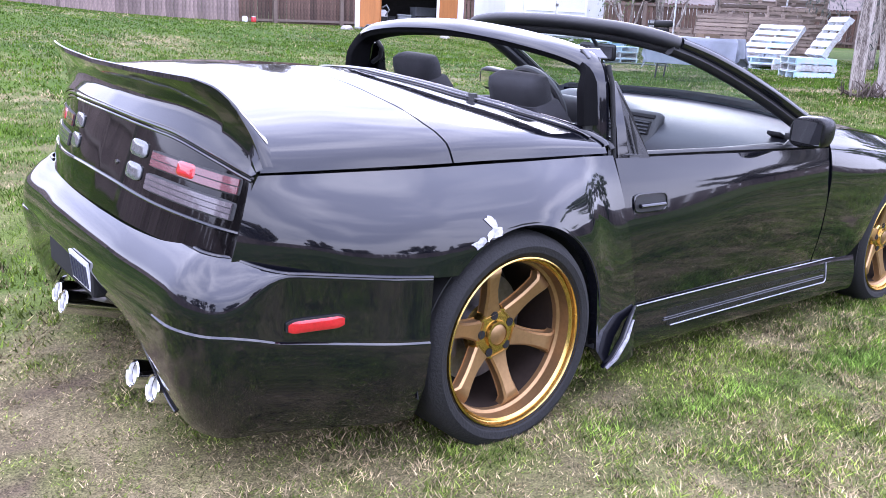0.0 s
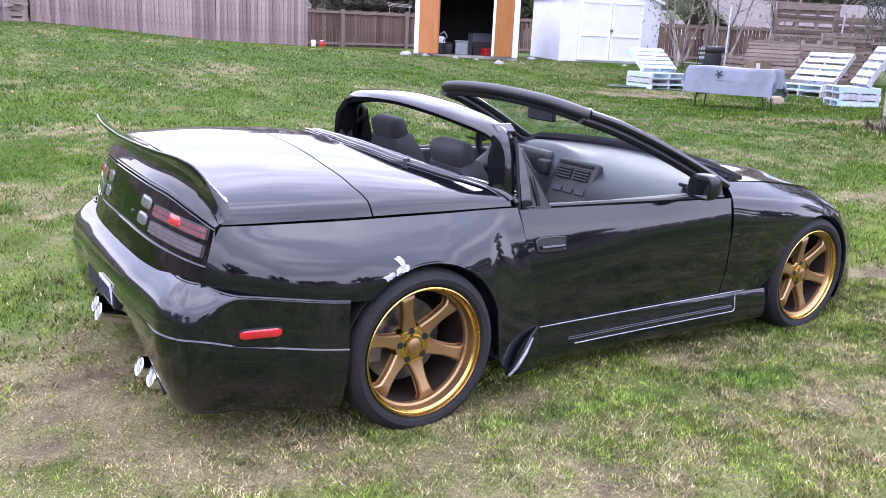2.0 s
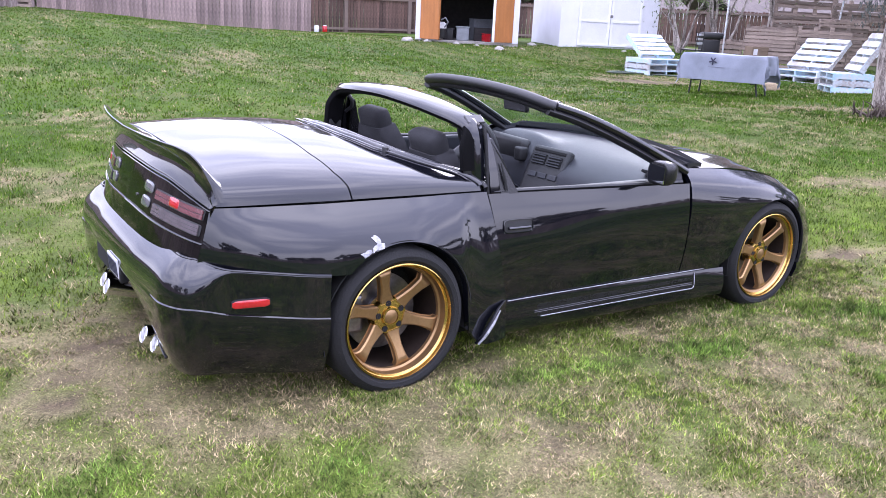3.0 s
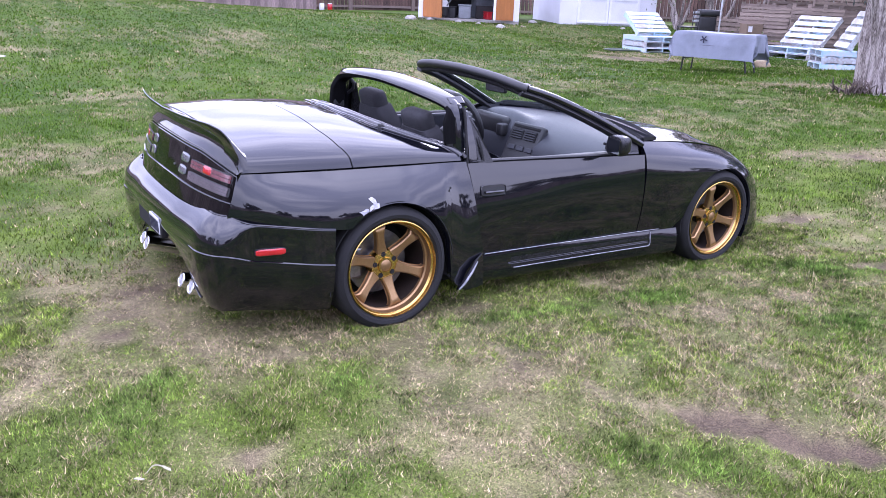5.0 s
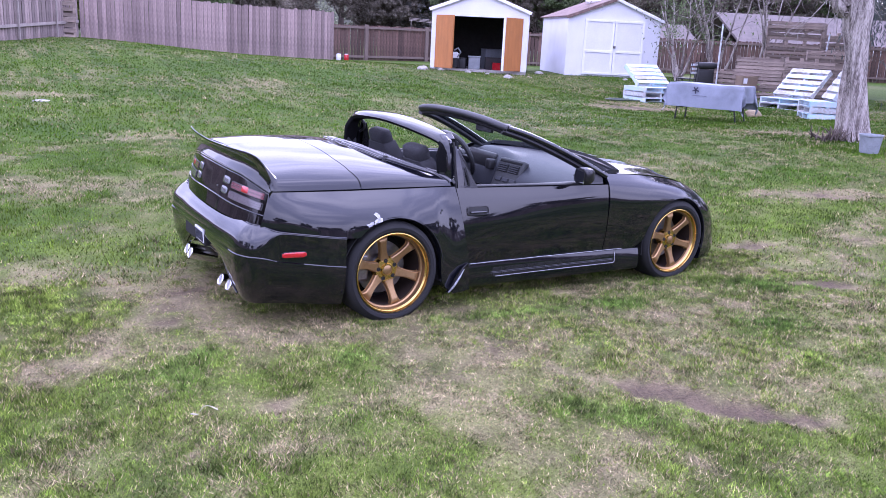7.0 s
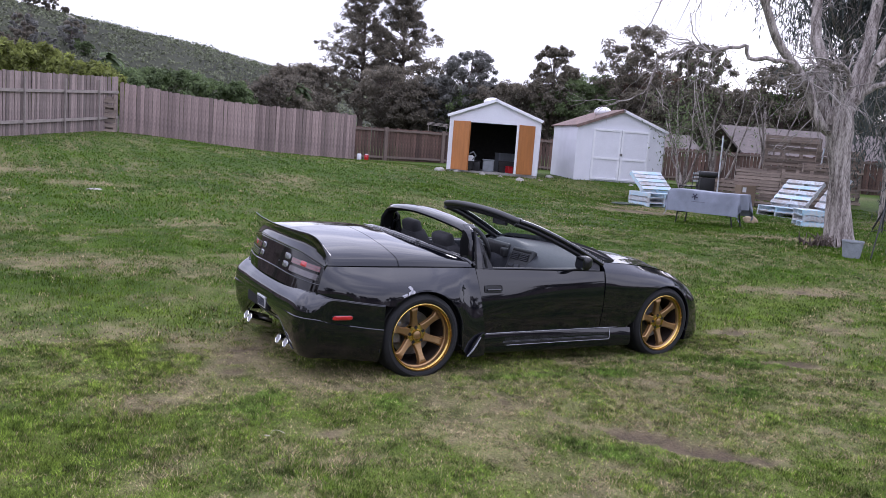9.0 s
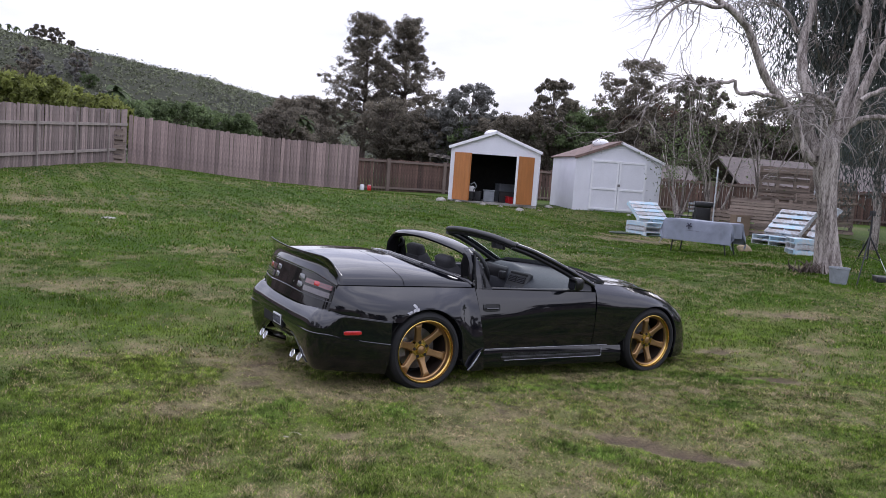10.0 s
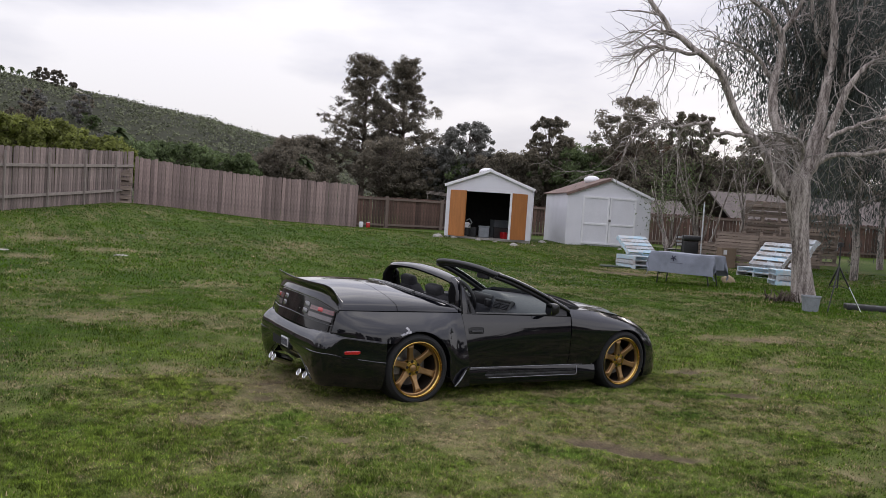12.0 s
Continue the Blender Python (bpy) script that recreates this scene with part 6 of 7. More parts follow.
def leafy_tree(name, label, x, y, top, spread, material, seed, clumps=60, leaves=90, leaf=0.22, low=0.25, shape="round", bark=None, lift=0.0):
    """A tree with a tapered trunk, limbs to every clump and a ragged crown."""
    rng = np.random.default_rng(seed)
    z0 = gz(x, y) - 0.1 + lift
    root = thing(name, label, "tree", m=pose(x, y, z0))
    runs = []
    lean_to = np.array([rng.normal() * 0.04 * top, rng.normal() * 0.04 * top, top * 0.93])
    tp_, tr_ = limb(rng, (0, 0, 0), lean_to, top * 0.022 + 0.05, 0.04, 9, 0.12)
    runs.append((tp_, tr_))
    cs = []
    for i in range(clumps):
        h = low + (1 - low) * rng.random() ** 0.85
        if shape == "pine":
            reach = spread * (0.55 + 0.6 * math.sin(math.pi * min(1, (1 - h) * 1.15)) ** 0.8) * (0.35 + 0.65 * rng.random())
            if h > 0.92:
                reach *= 0.35
        else:
            reach = spread * math.sqrt(max(0.02, 1 - ((h - 0.62) / 0.44) ** 2)) * (0.25 + 0.75 * rng.random() ** 0.6)
        a = rng.uniform(0, 2 * math.pi)
        c = np.array([math.cos(a) * reach, math.sin(a) * reach, h * top])
        k = np.clip(h * 8 - 1.2, 0, 7.9)
        start = tp_[int(k)]
        c[:2] += start[:2] * 0.6
        runs.append(limb(rng, start, c, 0.015 + 0.007 * top * (1 - h), 0.010, 5, 0.18))
        cs.append(c)
    part("trunk", bars(runs, 4), bark or BARK, root, "branching trunk")
    cs = np.array(cs)
    rad = spread * 0.16
    pts = np.repeat(cs, leaves, 0)
    off = rng.normal(size=pts.shape)
    off /= np.linalg.norm(off, axis=1, keepdims=True)
    off *= (rng.random(len(pts)) ** 0.45)[:, None] * rad * np.repeat(0.5 + 0.8 * rng.random(len(cs)), leaves)[:, None]
    off[:, 2] *= 0.5 if shape == "pine" else 0.75
    v, f = leaf_set(pts + off, leaf, rng, 1.3)
    part("crown", quick_mesh(v, f), material, root, "ragged crown with gaps")
    return root


def tall_pine(label, x, y, top, wide, seed):
    """An old pine: boughs in loose tiers, each carrying tufts of needles towards its end; wide: reach at shares of the height."""
    rng = np.random.default_rng(seed)
    root = thing("pine_tree", label, "tree", m=pose(x, y, gz(x, y) - 0.2))
    tp_, tr_ = limb(rng, (0, 0, 0), (rng.normal() * 0.3, rng.normal() * 0.3, top * 0.97), 0.34, 0.06, 14, 0.05)
    runs, tufts = [(tp_, tr_)], []
    hs_, ws_ = zip(*wide)
    for i in range(175):
        h = 0.24 + 0.76 * rng.random() ** 0.8
        reach = float(np.interp(h, hs_, ws_)) * (0.30 + 0.70 * rng.random() ** 0.5)
        a = rng.uniform(0, 2 * math.pi)
        start = tp_[int(np.clip((h - 0.06) * 13.4, 0, 13))]
        tip = np.array([math.cos(a) * reach, math.sin(a) * reach, min(h, 0.985) * top])
        bough, br = limb(rng, start, tip, 0.03 + 0.05 * (1 - h), 0.012, 8, 0.16)
        runs.append((bough, br))
        if h < 0.36 and rng.random() < 0.7:
            continue
        for q in range(4):
            k = rng.uniform(0.45, 1.0) * 7
            j = min(6, int(k))
            c = bough[j] + (bough[j + 1] - bough[j]) * (k - j) + rng.normal(size=3) * np.array((0.22, 0.22, 0.14))
            tufts.append((c, rng.uniform(0.26, 0.55)))
    part("trunk", bars(runs, 4), BARK, root, "branching trunk with dead lower boughs")
    c, r = np.array([t[0] for t in tufts]), np.array([t[1] for t in tufts])
    n = 62
    off = rng.normal(size=(len(c) * n, 3))
    off *= (rng.random(len(off)) ** 0.4 / np.linalg.norm(off, axis=1))[:, None] * np.repeat(r, n)[:, None] * np.array((1, 1, 0.75))
    v, f = leaf_set(np.repeat(c, n, 0) + off, 0.075, rng, 1.9)
    part("crown", quick_mesh(v, f), PINE, root, "loose tufts of dark needles with gaps")


tall_pine("tall dark pine with ragged tiers of needles", 34.1, 81.0, 17.9, [(0.2, 2.4), (0.35, 4.4), (0.5, 5.2), (0.63, 5.6), (0.74, 4.2), (0.84, 3.2), (0.94, 2.8), (1.0, 1.3)], 11)
tall_pine("tall dark pine with open upper boughs", 38.0, 79.25, 17.7, [(0.2, 2.4), (0.35, 3.9), (0.5, 4.8), (0.66, 5.4), (0.73, 4.2), (0.80, 2.4), (0.93, 2.2), (1.0, 1.1)], 12)
# x, y, height, spread, material, kind
BACK_TREES = [
    (29.73, 84.88, 7.6, 3.6, PINE, "dark bushy tree behind the fence"), (26.63, 82.7, 7.0, 3.5, PINE, "low dark tree behind the fence"), (32.39, 70.28, 7.2, 3.6, PINE, "dark tree behind the low fence"),
    (39.2, 66.1, 9.2, 2.9, GUM, "grey-green gum tree behind the sheds"), (36.6, 68.2, 6.8, 2.4, GUM, "small twiggy gum tree behind the sheds"), (39.39, 66.27, 5.5, 3.2, LEAF, "green shrubby tree behind the sheds"),
    (43.2, 57.6, 9.7, 2.3, PINE, "thin dark tree on the skyline"), (48.33, 59.17, 7.5, 4.2, LEAF, "broad green tree behind the sheds"), (54.45, 60.38, 8.0, 4.0, PINE, "dark tree behind the sheds"),
    (49.6, 54.0, 11.9, 3.9, PINE, "large dark tree with russet lower boughs"), (52.6, 55.6, 8.2, 4.4, RUSTY, "russet-brown tree behind the white shed"), (51.4, 48.1, 10.3, 2.7, PINE, "dark tree behind the house"), (57.07, 43.68, 6.6, 4.0, LEAF, "green tree behind the house"),
    (60.06, 41.66, 9.0, 4.5, LEAF, "green leafy tree behind the house"), (61.95, 36.47, 10.0, 5.0, PINE, "dark tree behind the house"), (55.59, 53.92, 7.5, 4.5, PINE, "dark leafy tree behind the saplings"), (45.50, 57.14, 6.5, 4.0, LEAF, "green tree between the sheds"), (41.0, 62.5, 6.3, 3.6, PINE, "dark tree behind the sheds"), (44.0, 60.0, 6.6, 3.6, PINE, "dark tree behind the sheds"), (49.0, 50.5, 6.2, 3.8, PINE, "dark tree behind the saplings"), (52.5, 45.5, 6.6, 3.8, PINE, "dark tree behind the house"), (54.5, 41.5, 8.4, 4.0, PINE, "dark tree behind the house"), (34.5, 69.0, 5.6, 3.4, PINE, "dark tree below the pines"), (57.71, 29.02, 10.0, 5.0, GUM, "gum tree behind the house"),
    (4.63, 54.87, 3.6, 3.2, LEAF, "green shrub behind the board fence"), (9.27, 58.14, 4.0, 3.4, LEAF, "green shrub behind the board fence"), (13.92, 61.41, 3.8, 3.0, LEAF, "green shrub behind the board fence"), (19.04, 63.64, 4.6, 3.2, PINE, "dark shrub behind the board fence"),
    (-4.0, 43.0, 3.9, 3.0, OLIVE, "yellow-green shrub beyond the side fence"), (-0.6, 43.4, 3.7, 2.8, OLIVE, "yellow-green shrub beyond the side fence"), (2.4, 44.6, 3.1, 2.6, OLIVE, "olive shrub beyond the side fence"), (22.76, 70.03, 5.2, 3.6, PINE, "dark shrub behind the board fence"), (0.14, 57.9, 4.6, 3.0, PINE, "dark shrub beyond the fence corner"),
]
for i, (x, y, top, spread, m_, lab) in enumerate(BACK_TREES):
    leafy_tree("tree" if top > 5.3 else "shrub", lab, x, y, top, spread, m_, 40 + i, 180, 90, 0.118, 0.04 if top < 8 else 0.12, lift=0.4)

# unseen trees added beyond the yard's side to darken the hood's reflections
for i, (x, y, top) in enumerate([(29, 6, 9.5), (34, 0, 10.5), (37, 10, 11.0), (42, 3, 11.5), (31, -7, 8.5)]):
    leafy_tree("tree", "unseen leafy tree added beyond the yard for darker reflections", x, y, top, 4.2, LEAF, 240 + i, 60, 70, 0.22, 0.08)
# unseen trees that close the yard behind the camera, as mirrored in the car
for i, (x, y, top) in enumerate([(-16, -27, 3.6), (-5, -30, 4.2), (3, -29, 2.8), (12, -29, 3.8), (21, -26, 3.4), (30, -18, 4.6), (-24, -18, 5.6), (-25, -9, 6.5), (-26, -1, 7.0), (-24, 7, 6.0), (-30, -5, 8.0)]):
    leafy_tree("tree", "low dark tree beyond the near fence", x, y, top, 3.4, PINE, 140 + i, 46, 60, 0.30, 0.05)


# palms on the slope
def palm(x, y, top, seed, fr=1.6):
    rng = np.random.default_rng(seed)
    root = thing("palm_tree", "distant palm with a round head of fronds", "palm", m=pose(x, y, gz(x, y) - 0.1))
    part("trunk", bars([(limb(rng, (0, 0, 0), (0.2, 0.1, top), 0.2, 0.14, 6, 0.05))]), BARK, root)
    vs, fs = [], []
    for k in range(34):
        a, e = rng.uniform(0, 2 * math.pi), rng.uniform(-0.5, 1.2)
        for q in range(7):
            t0, t1 = q / 7, (q + 1) / 7
            w = 0.16 * fr * math.sin(math.pi * (0.15 + 0.8 * t0))
            n = len(vs)
            for t in (t0, t1):
                r = fr * t
                zz = top + fr * (math.sin(e) * t - 0.7 * t * t)
                c = np.array([math.cos(a) * r * math.cos(e) + 0.2, math.sin(a) * r * math.cos(e) + 0.1, zz])
                s = np.array([-math.sin(a), math.cos(a), 0]) * w
                vs += [c - s, c + s]
            fs.append((n, n + 1, n + 3, n + 2))
    part("fronds", mesh_of(vs, fs), LEAF, root, "drooping green fronds")


palm(5.5, 62.0, 5.2, 1, 1.4)
palm(12.27, 64.51, 4.4, 2, 1.9)
palm(20.7, 63.6, 4.5, 3, 1.5)
for i, (x, y) in enumerate([(0.5, 305), (3.5, 303), (6.0, 305), (9.5, 304)]):
    palm(x, y, 2.6, 60 + i, 1.5)
# trees and thickets on the slope
rng = np.random.default_rng(91)
for i in range(26):
    az_, r_ = math.radians(rng.uniform(82.5, 91.0)), rng.uniform(120, 235)
    tall_ = rng.uniform(3.0, 5.5)
    leafy_tree("tree", "dark tree in the thicket on the hillside", -3 + r_ * math.cos(az_), -7 + r_ * math.sin(az_), tall_, tall_ * 0.62, (PINE, GUM, LEAF)[i % 3], 300 + i, 34, 60, 0.26, 0.05)
for i, (x, y, t_) in enumerate([(15.0, 268, 5.0), (11.0, 272, 4.6), (21.5, 296, 2.2)]):
    leafy_tree("tree", "dark tree on the crest of the hill", x, y, t_, t_ * 0.55, PINE, 340 + i, 40, 60, 0.26, 0.1)
# worn track down the slope
tr_s = np.linspace(0, 1, 30)
tr_x, tr_y = 20.7 + 1.1 * tr_s + 0.5 * np.sin(tr_s * 7), 296 - 36 * tr_s
track = np.stack([np.stack([tr_x + o, tr_y, ground_z(tr_x + o, tr_y) + 0.25], -1) for o in (-0.7, 0.0, 0.8)], 1)
tk = thing("dirt_track", "pale worn dirt track down the hillside", "track", data=sheet(track, 0.05, True))
tk.data.materials.append(mat("pale_dirt", (0.34, 0.31, 0.26), 0.95, 0.0, 0.25))

# brush on the hillside
rng = np.random.default_rng(77)
r_ = rng.uniform(110, 330, 9000)
a_ = np.radians(rng.uniform(38, 104, 9000))
bx_, by_ = -3 + r_ * np.cos(a_), -7 + r_ * np.sin(a_)
size_ = rng.uniform(0.5, 1.5, 9000) * (0.6 + 1.3 * value_noise(bx_, by_, 25, 9) ** 2)
c_ = np.stack([bx_, by_, ground_z(bx_, by_) + 0.12 * size_], 1)
pts = np.repeat(c_, 14, 0) + rng.normal(size=(9000 * 14, 3)) * np.repeat(size_, 14)[:, None] * np.array((0.6, 0.6, 0.35))
v, f = leaf_set(pts, 0.34, rng)
tagged(part("hillside_brush", quick_mesh(v, f), BUSH), "dark olive scrub covering the hillside", "brush", kind="stuff")


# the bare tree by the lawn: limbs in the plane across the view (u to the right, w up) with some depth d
def bare_tree():
    rng = np.random.default_rng(5)
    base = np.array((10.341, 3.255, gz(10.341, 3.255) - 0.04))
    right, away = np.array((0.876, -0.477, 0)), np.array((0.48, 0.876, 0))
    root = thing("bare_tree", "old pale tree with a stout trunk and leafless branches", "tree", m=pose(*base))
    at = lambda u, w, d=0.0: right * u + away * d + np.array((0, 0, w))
    a = np.linspace(0, 2 * np.pi, 28, endpoint=False)
    rings = []
    for w, r, du in ((-0.1, 0.4, 0.02), (-0.01, 0.314, 0.02), (0.07, 0.25, 0.0), (0.32, 0.200, -0.03), (0.69, 0.178, -0.1), (1.01, 0.175, -0.16), (1.43, 0.182, -0.23), (1.74, 0.205, -0.29), (2.01, 0.235, -0.3), (2.22, 0.225, -0.32), (2.43, 0.165, -0.31)):
        rr = 0.89 * r * (1 + 0.10 * np.sin(5 * a + w * 0.7) + 0.06 * np.sin(9 * a - w) + 0.05 * rng.normal(size=28) * (1 if w > 1.4 else 0.5))
        rings.append(at(du, w) + np.outer(rr * np.cos(a), right) + np.outer(rr * np.sin(a), away))
    k = 28
    fs = [(i * k + j, i * k + (j + 1) % k, (i + 1) * k + (j + 1) % k, (i + 1) * k + j) for i in range(len(rings) - 1) for j in range(k)]
    part("trunk", mesh_of(np.concatenate(rings), fs, True), BARK_BARE, root, "pale peeling trunk", True)
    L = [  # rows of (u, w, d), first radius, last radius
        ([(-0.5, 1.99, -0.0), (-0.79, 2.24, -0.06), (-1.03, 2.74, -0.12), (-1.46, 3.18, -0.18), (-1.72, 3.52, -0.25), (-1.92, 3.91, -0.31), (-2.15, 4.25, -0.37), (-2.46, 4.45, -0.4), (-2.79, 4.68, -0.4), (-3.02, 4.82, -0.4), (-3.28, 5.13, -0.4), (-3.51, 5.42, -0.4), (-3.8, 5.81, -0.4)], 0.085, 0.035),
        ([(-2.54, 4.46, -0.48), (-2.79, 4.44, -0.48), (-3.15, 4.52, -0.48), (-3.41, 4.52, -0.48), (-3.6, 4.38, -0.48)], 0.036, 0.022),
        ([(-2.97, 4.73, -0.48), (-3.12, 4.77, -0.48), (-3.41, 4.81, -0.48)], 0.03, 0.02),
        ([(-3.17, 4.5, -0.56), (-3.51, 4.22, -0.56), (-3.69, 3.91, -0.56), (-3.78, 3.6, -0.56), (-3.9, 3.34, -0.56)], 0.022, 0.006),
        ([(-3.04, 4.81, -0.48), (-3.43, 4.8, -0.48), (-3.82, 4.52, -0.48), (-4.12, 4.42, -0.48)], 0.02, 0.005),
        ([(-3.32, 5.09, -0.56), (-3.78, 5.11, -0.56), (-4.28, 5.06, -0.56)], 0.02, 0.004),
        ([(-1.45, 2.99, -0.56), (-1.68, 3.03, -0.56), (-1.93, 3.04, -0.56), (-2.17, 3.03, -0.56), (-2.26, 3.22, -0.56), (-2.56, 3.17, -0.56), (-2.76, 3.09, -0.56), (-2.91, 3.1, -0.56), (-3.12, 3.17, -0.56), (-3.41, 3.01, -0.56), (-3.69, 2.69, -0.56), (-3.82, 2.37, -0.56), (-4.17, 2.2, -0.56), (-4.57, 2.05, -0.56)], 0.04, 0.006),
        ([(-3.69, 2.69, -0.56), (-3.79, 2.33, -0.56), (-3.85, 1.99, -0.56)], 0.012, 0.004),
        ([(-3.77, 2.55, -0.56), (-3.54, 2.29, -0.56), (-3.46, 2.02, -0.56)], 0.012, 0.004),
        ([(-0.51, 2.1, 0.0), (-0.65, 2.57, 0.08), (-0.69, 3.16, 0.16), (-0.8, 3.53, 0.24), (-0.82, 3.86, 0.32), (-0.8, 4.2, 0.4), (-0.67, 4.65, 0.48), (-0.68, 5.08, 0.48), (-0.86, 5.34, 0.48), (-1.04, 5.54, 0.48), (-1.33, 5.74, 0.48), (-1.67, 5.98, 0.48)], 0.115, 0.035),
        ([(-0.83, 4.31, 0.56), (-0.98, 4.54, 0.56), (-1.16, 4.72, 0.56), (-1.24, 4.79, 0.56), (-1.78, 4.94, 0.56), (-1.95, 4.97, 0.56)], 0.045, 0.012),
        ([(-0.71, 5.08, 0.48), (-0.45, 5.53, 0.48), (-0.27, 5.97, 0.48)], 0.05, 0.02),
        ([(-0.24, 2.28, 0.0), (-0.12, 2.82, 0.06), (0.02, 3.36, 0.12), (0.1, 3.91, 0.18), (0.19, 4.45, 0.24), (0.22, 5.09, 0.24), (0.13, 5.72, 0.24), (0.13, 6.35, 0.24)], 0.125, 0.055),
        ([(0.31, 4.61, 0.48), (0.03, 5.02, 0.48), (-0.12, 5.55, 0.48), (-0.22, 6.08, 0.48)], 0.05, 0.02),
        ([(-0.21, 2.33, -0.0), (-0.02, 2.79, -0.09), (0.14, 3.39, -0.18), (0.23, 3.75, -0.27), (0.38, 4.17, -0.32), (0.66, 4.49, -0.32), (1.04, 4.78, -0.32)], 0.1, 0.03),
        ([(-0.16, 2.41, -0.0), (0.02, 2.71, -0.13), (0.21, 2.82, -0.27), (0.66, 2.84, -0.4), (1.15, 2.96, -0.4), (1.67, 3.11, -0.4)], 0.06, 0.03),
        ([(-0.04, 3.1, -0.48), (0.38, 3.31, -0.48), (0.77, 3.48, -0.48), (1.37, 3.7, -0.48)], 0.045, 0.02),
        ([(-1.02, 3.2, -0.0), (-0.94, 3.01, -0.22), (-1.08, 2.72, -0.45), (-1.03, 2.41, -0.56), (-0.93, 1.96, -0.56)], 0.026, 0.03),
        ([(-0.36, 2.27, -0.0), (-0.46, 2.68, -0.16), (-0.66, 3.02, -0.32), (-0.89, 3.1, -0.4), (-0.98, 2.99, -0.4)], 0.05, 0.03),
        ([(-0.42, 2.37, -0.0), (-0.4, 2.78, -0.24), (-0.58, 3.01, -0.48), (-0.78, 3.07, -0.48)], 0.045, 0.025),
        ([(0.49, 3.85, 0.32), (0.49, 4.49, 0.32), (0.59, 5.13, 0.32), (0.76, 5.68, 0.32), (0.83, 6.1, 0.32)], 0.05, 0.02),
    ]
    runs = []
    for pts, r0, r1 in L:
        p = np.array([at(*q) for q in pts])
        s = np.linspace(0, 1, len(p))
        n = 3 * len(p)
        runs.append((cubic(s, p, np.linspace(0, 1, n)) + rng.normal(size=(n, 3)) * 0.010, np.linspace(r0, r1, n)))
    main = list(runs)

    def twigs(parents, count, length, r0, spread=1.0, from_q=0.35):
        out = []
        for _ in range(count):
            p, r = parents[rng.integers(len(parents))]
            i = int((from_q + (1 - from_q) * rng.random()) * (len(p) - 2))
            d = p[i + 1] - p[i]
            d = d / (np.linalg.norm(d) + 1e-9) + rng.normal(size=3) * spread * np.array((0.8, 0.8, 0.7))
            d = d / np.linalg.norm(d) * length * (0.4 + rng.random())
            q = p[i] + d
            n = 7
            pts, rad = limb(rng, p[i], q, min(r0, r[i] * 0.7), 0.0022, n, 0.35)
            pts[:, 2] -= np.linspace(0, 1, n) ** 2 * 0.25 * length * rng.random()
            out.append((pts, rad))
        return out

    thick = [m for i, m in enumerate(main) if i not in (3, 4, 5, 7, 8)]
    t1 = twigs(thick, 190, 1.0, 0.014)
    t2 = twigs(t1, 560, 0.60, 0.006, 0.9, 0.2)
    t3 = twigs(t2, 560, 0.32, 0.004, 0.9, 0.2)
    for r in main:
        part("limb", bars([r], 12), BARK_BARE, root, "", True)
    tagged(part("twig_spray", bars(t1 + t2 + t3), BARK_TWIG, root, "thin pale bare twigs"), "thin pale bare twigs", kind="stuff")
    # dead sprouts at the foot
    v = []
    for q in range(44):
        a0 = rng.uniform(math.pi * 0.9, math.pi * 1.6)
        c = at(-0.45 + 0.16 * rng.normal(), 0.06, -0.2 + 0.1 * rng.normal())
        v.append(limb(rng, c, c + np.array((0.1 * rng.normal(), 0.1 * rng.normal(), 0.08 + 0.12 * rng.random())), 0.018, 0.006, 4, 0.2))
    tagged(part("dead_sprout", bars(v), BARK, root, "dark dead sprouts at the foot"), kind="stuff")
    return root


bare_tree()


# weeping gum behind the bare tree
def weeping_gum(x, y, seed, top, spread, label, low=0.28, drop=2.2):
    rng = np.random.default_rng(seed)
    root = thing("weeping_gum_tree", label, "tree", m=pose(x, y, gz(x, y) - 0.05))
    runs, pts = [], []
    trunk = limb(rng, (0, 0, 0), (0.3, 0.2, top * 0.75), 0.11, 0.05, 9, 0.1)
    runs.append(trunk)
    for k in range(46):
        h = rng.uniform(low, 1.0)
        a = rng.uniform(0, 2 * math.pi)
        e = np.array([math.cos(a) * spread * rng.uniform(0.3, 1), math.sin(a) * spread * rng.uniform(0.3, 1), top * h])
        run = limb(rng, trunk[0][min(8, int(h * 8))], e, 0.035, 0.010, 6, 0.2)
        runs.append(run)
        for s in range(17):
            p = run[0][rng.integers(2, 6)] + rng.normal(size=3) * 0.28
            length = rng.uniform(0.4, drop)
            n = int(34 * length)
            q = p + np.outer(np.linspace(0, 1, n), (0.15 * rng.normal(), 0.15 * rng.normal(), -length))
            pts.append(q + rng.normal(size=(n, 3)) * 0.09)
    part("trunk", bars(runs), BARK_BARE, root, "pale slim trunk and boughs")
    v, f = leaf_set(np.concatenate(pts), 0.025, rng, 3.2, 1.2)
    part("crown", quick_mesh(v, f), WEEPING, root, "hanging grey-green foliage")


weeping_gum(17.60, 7.43, 3, 11.0, 2.9, "weeping gum tree with hanging grey-green leaves")
weeping_gum(20.2, 3.2, 4, 11.5, 3.4, "weeping gum tree at the edge of the yard")
weeping_gum(11.45, 4.35, 14, 8.2, 2.3, "weeping gum with a hanging crown behind the bare tree", 0.60, 1.1)
weeping_gum(22.4, 8.2, 9, 13.0, 3.4, "tall weeping gum with a dense hanging crown", 0.50, 2.0)
weeping_gum(22.8, 10.2, 6, 13.5, 3.9, "tall weeping gum behind the bare tree", 0.62, 1.3)


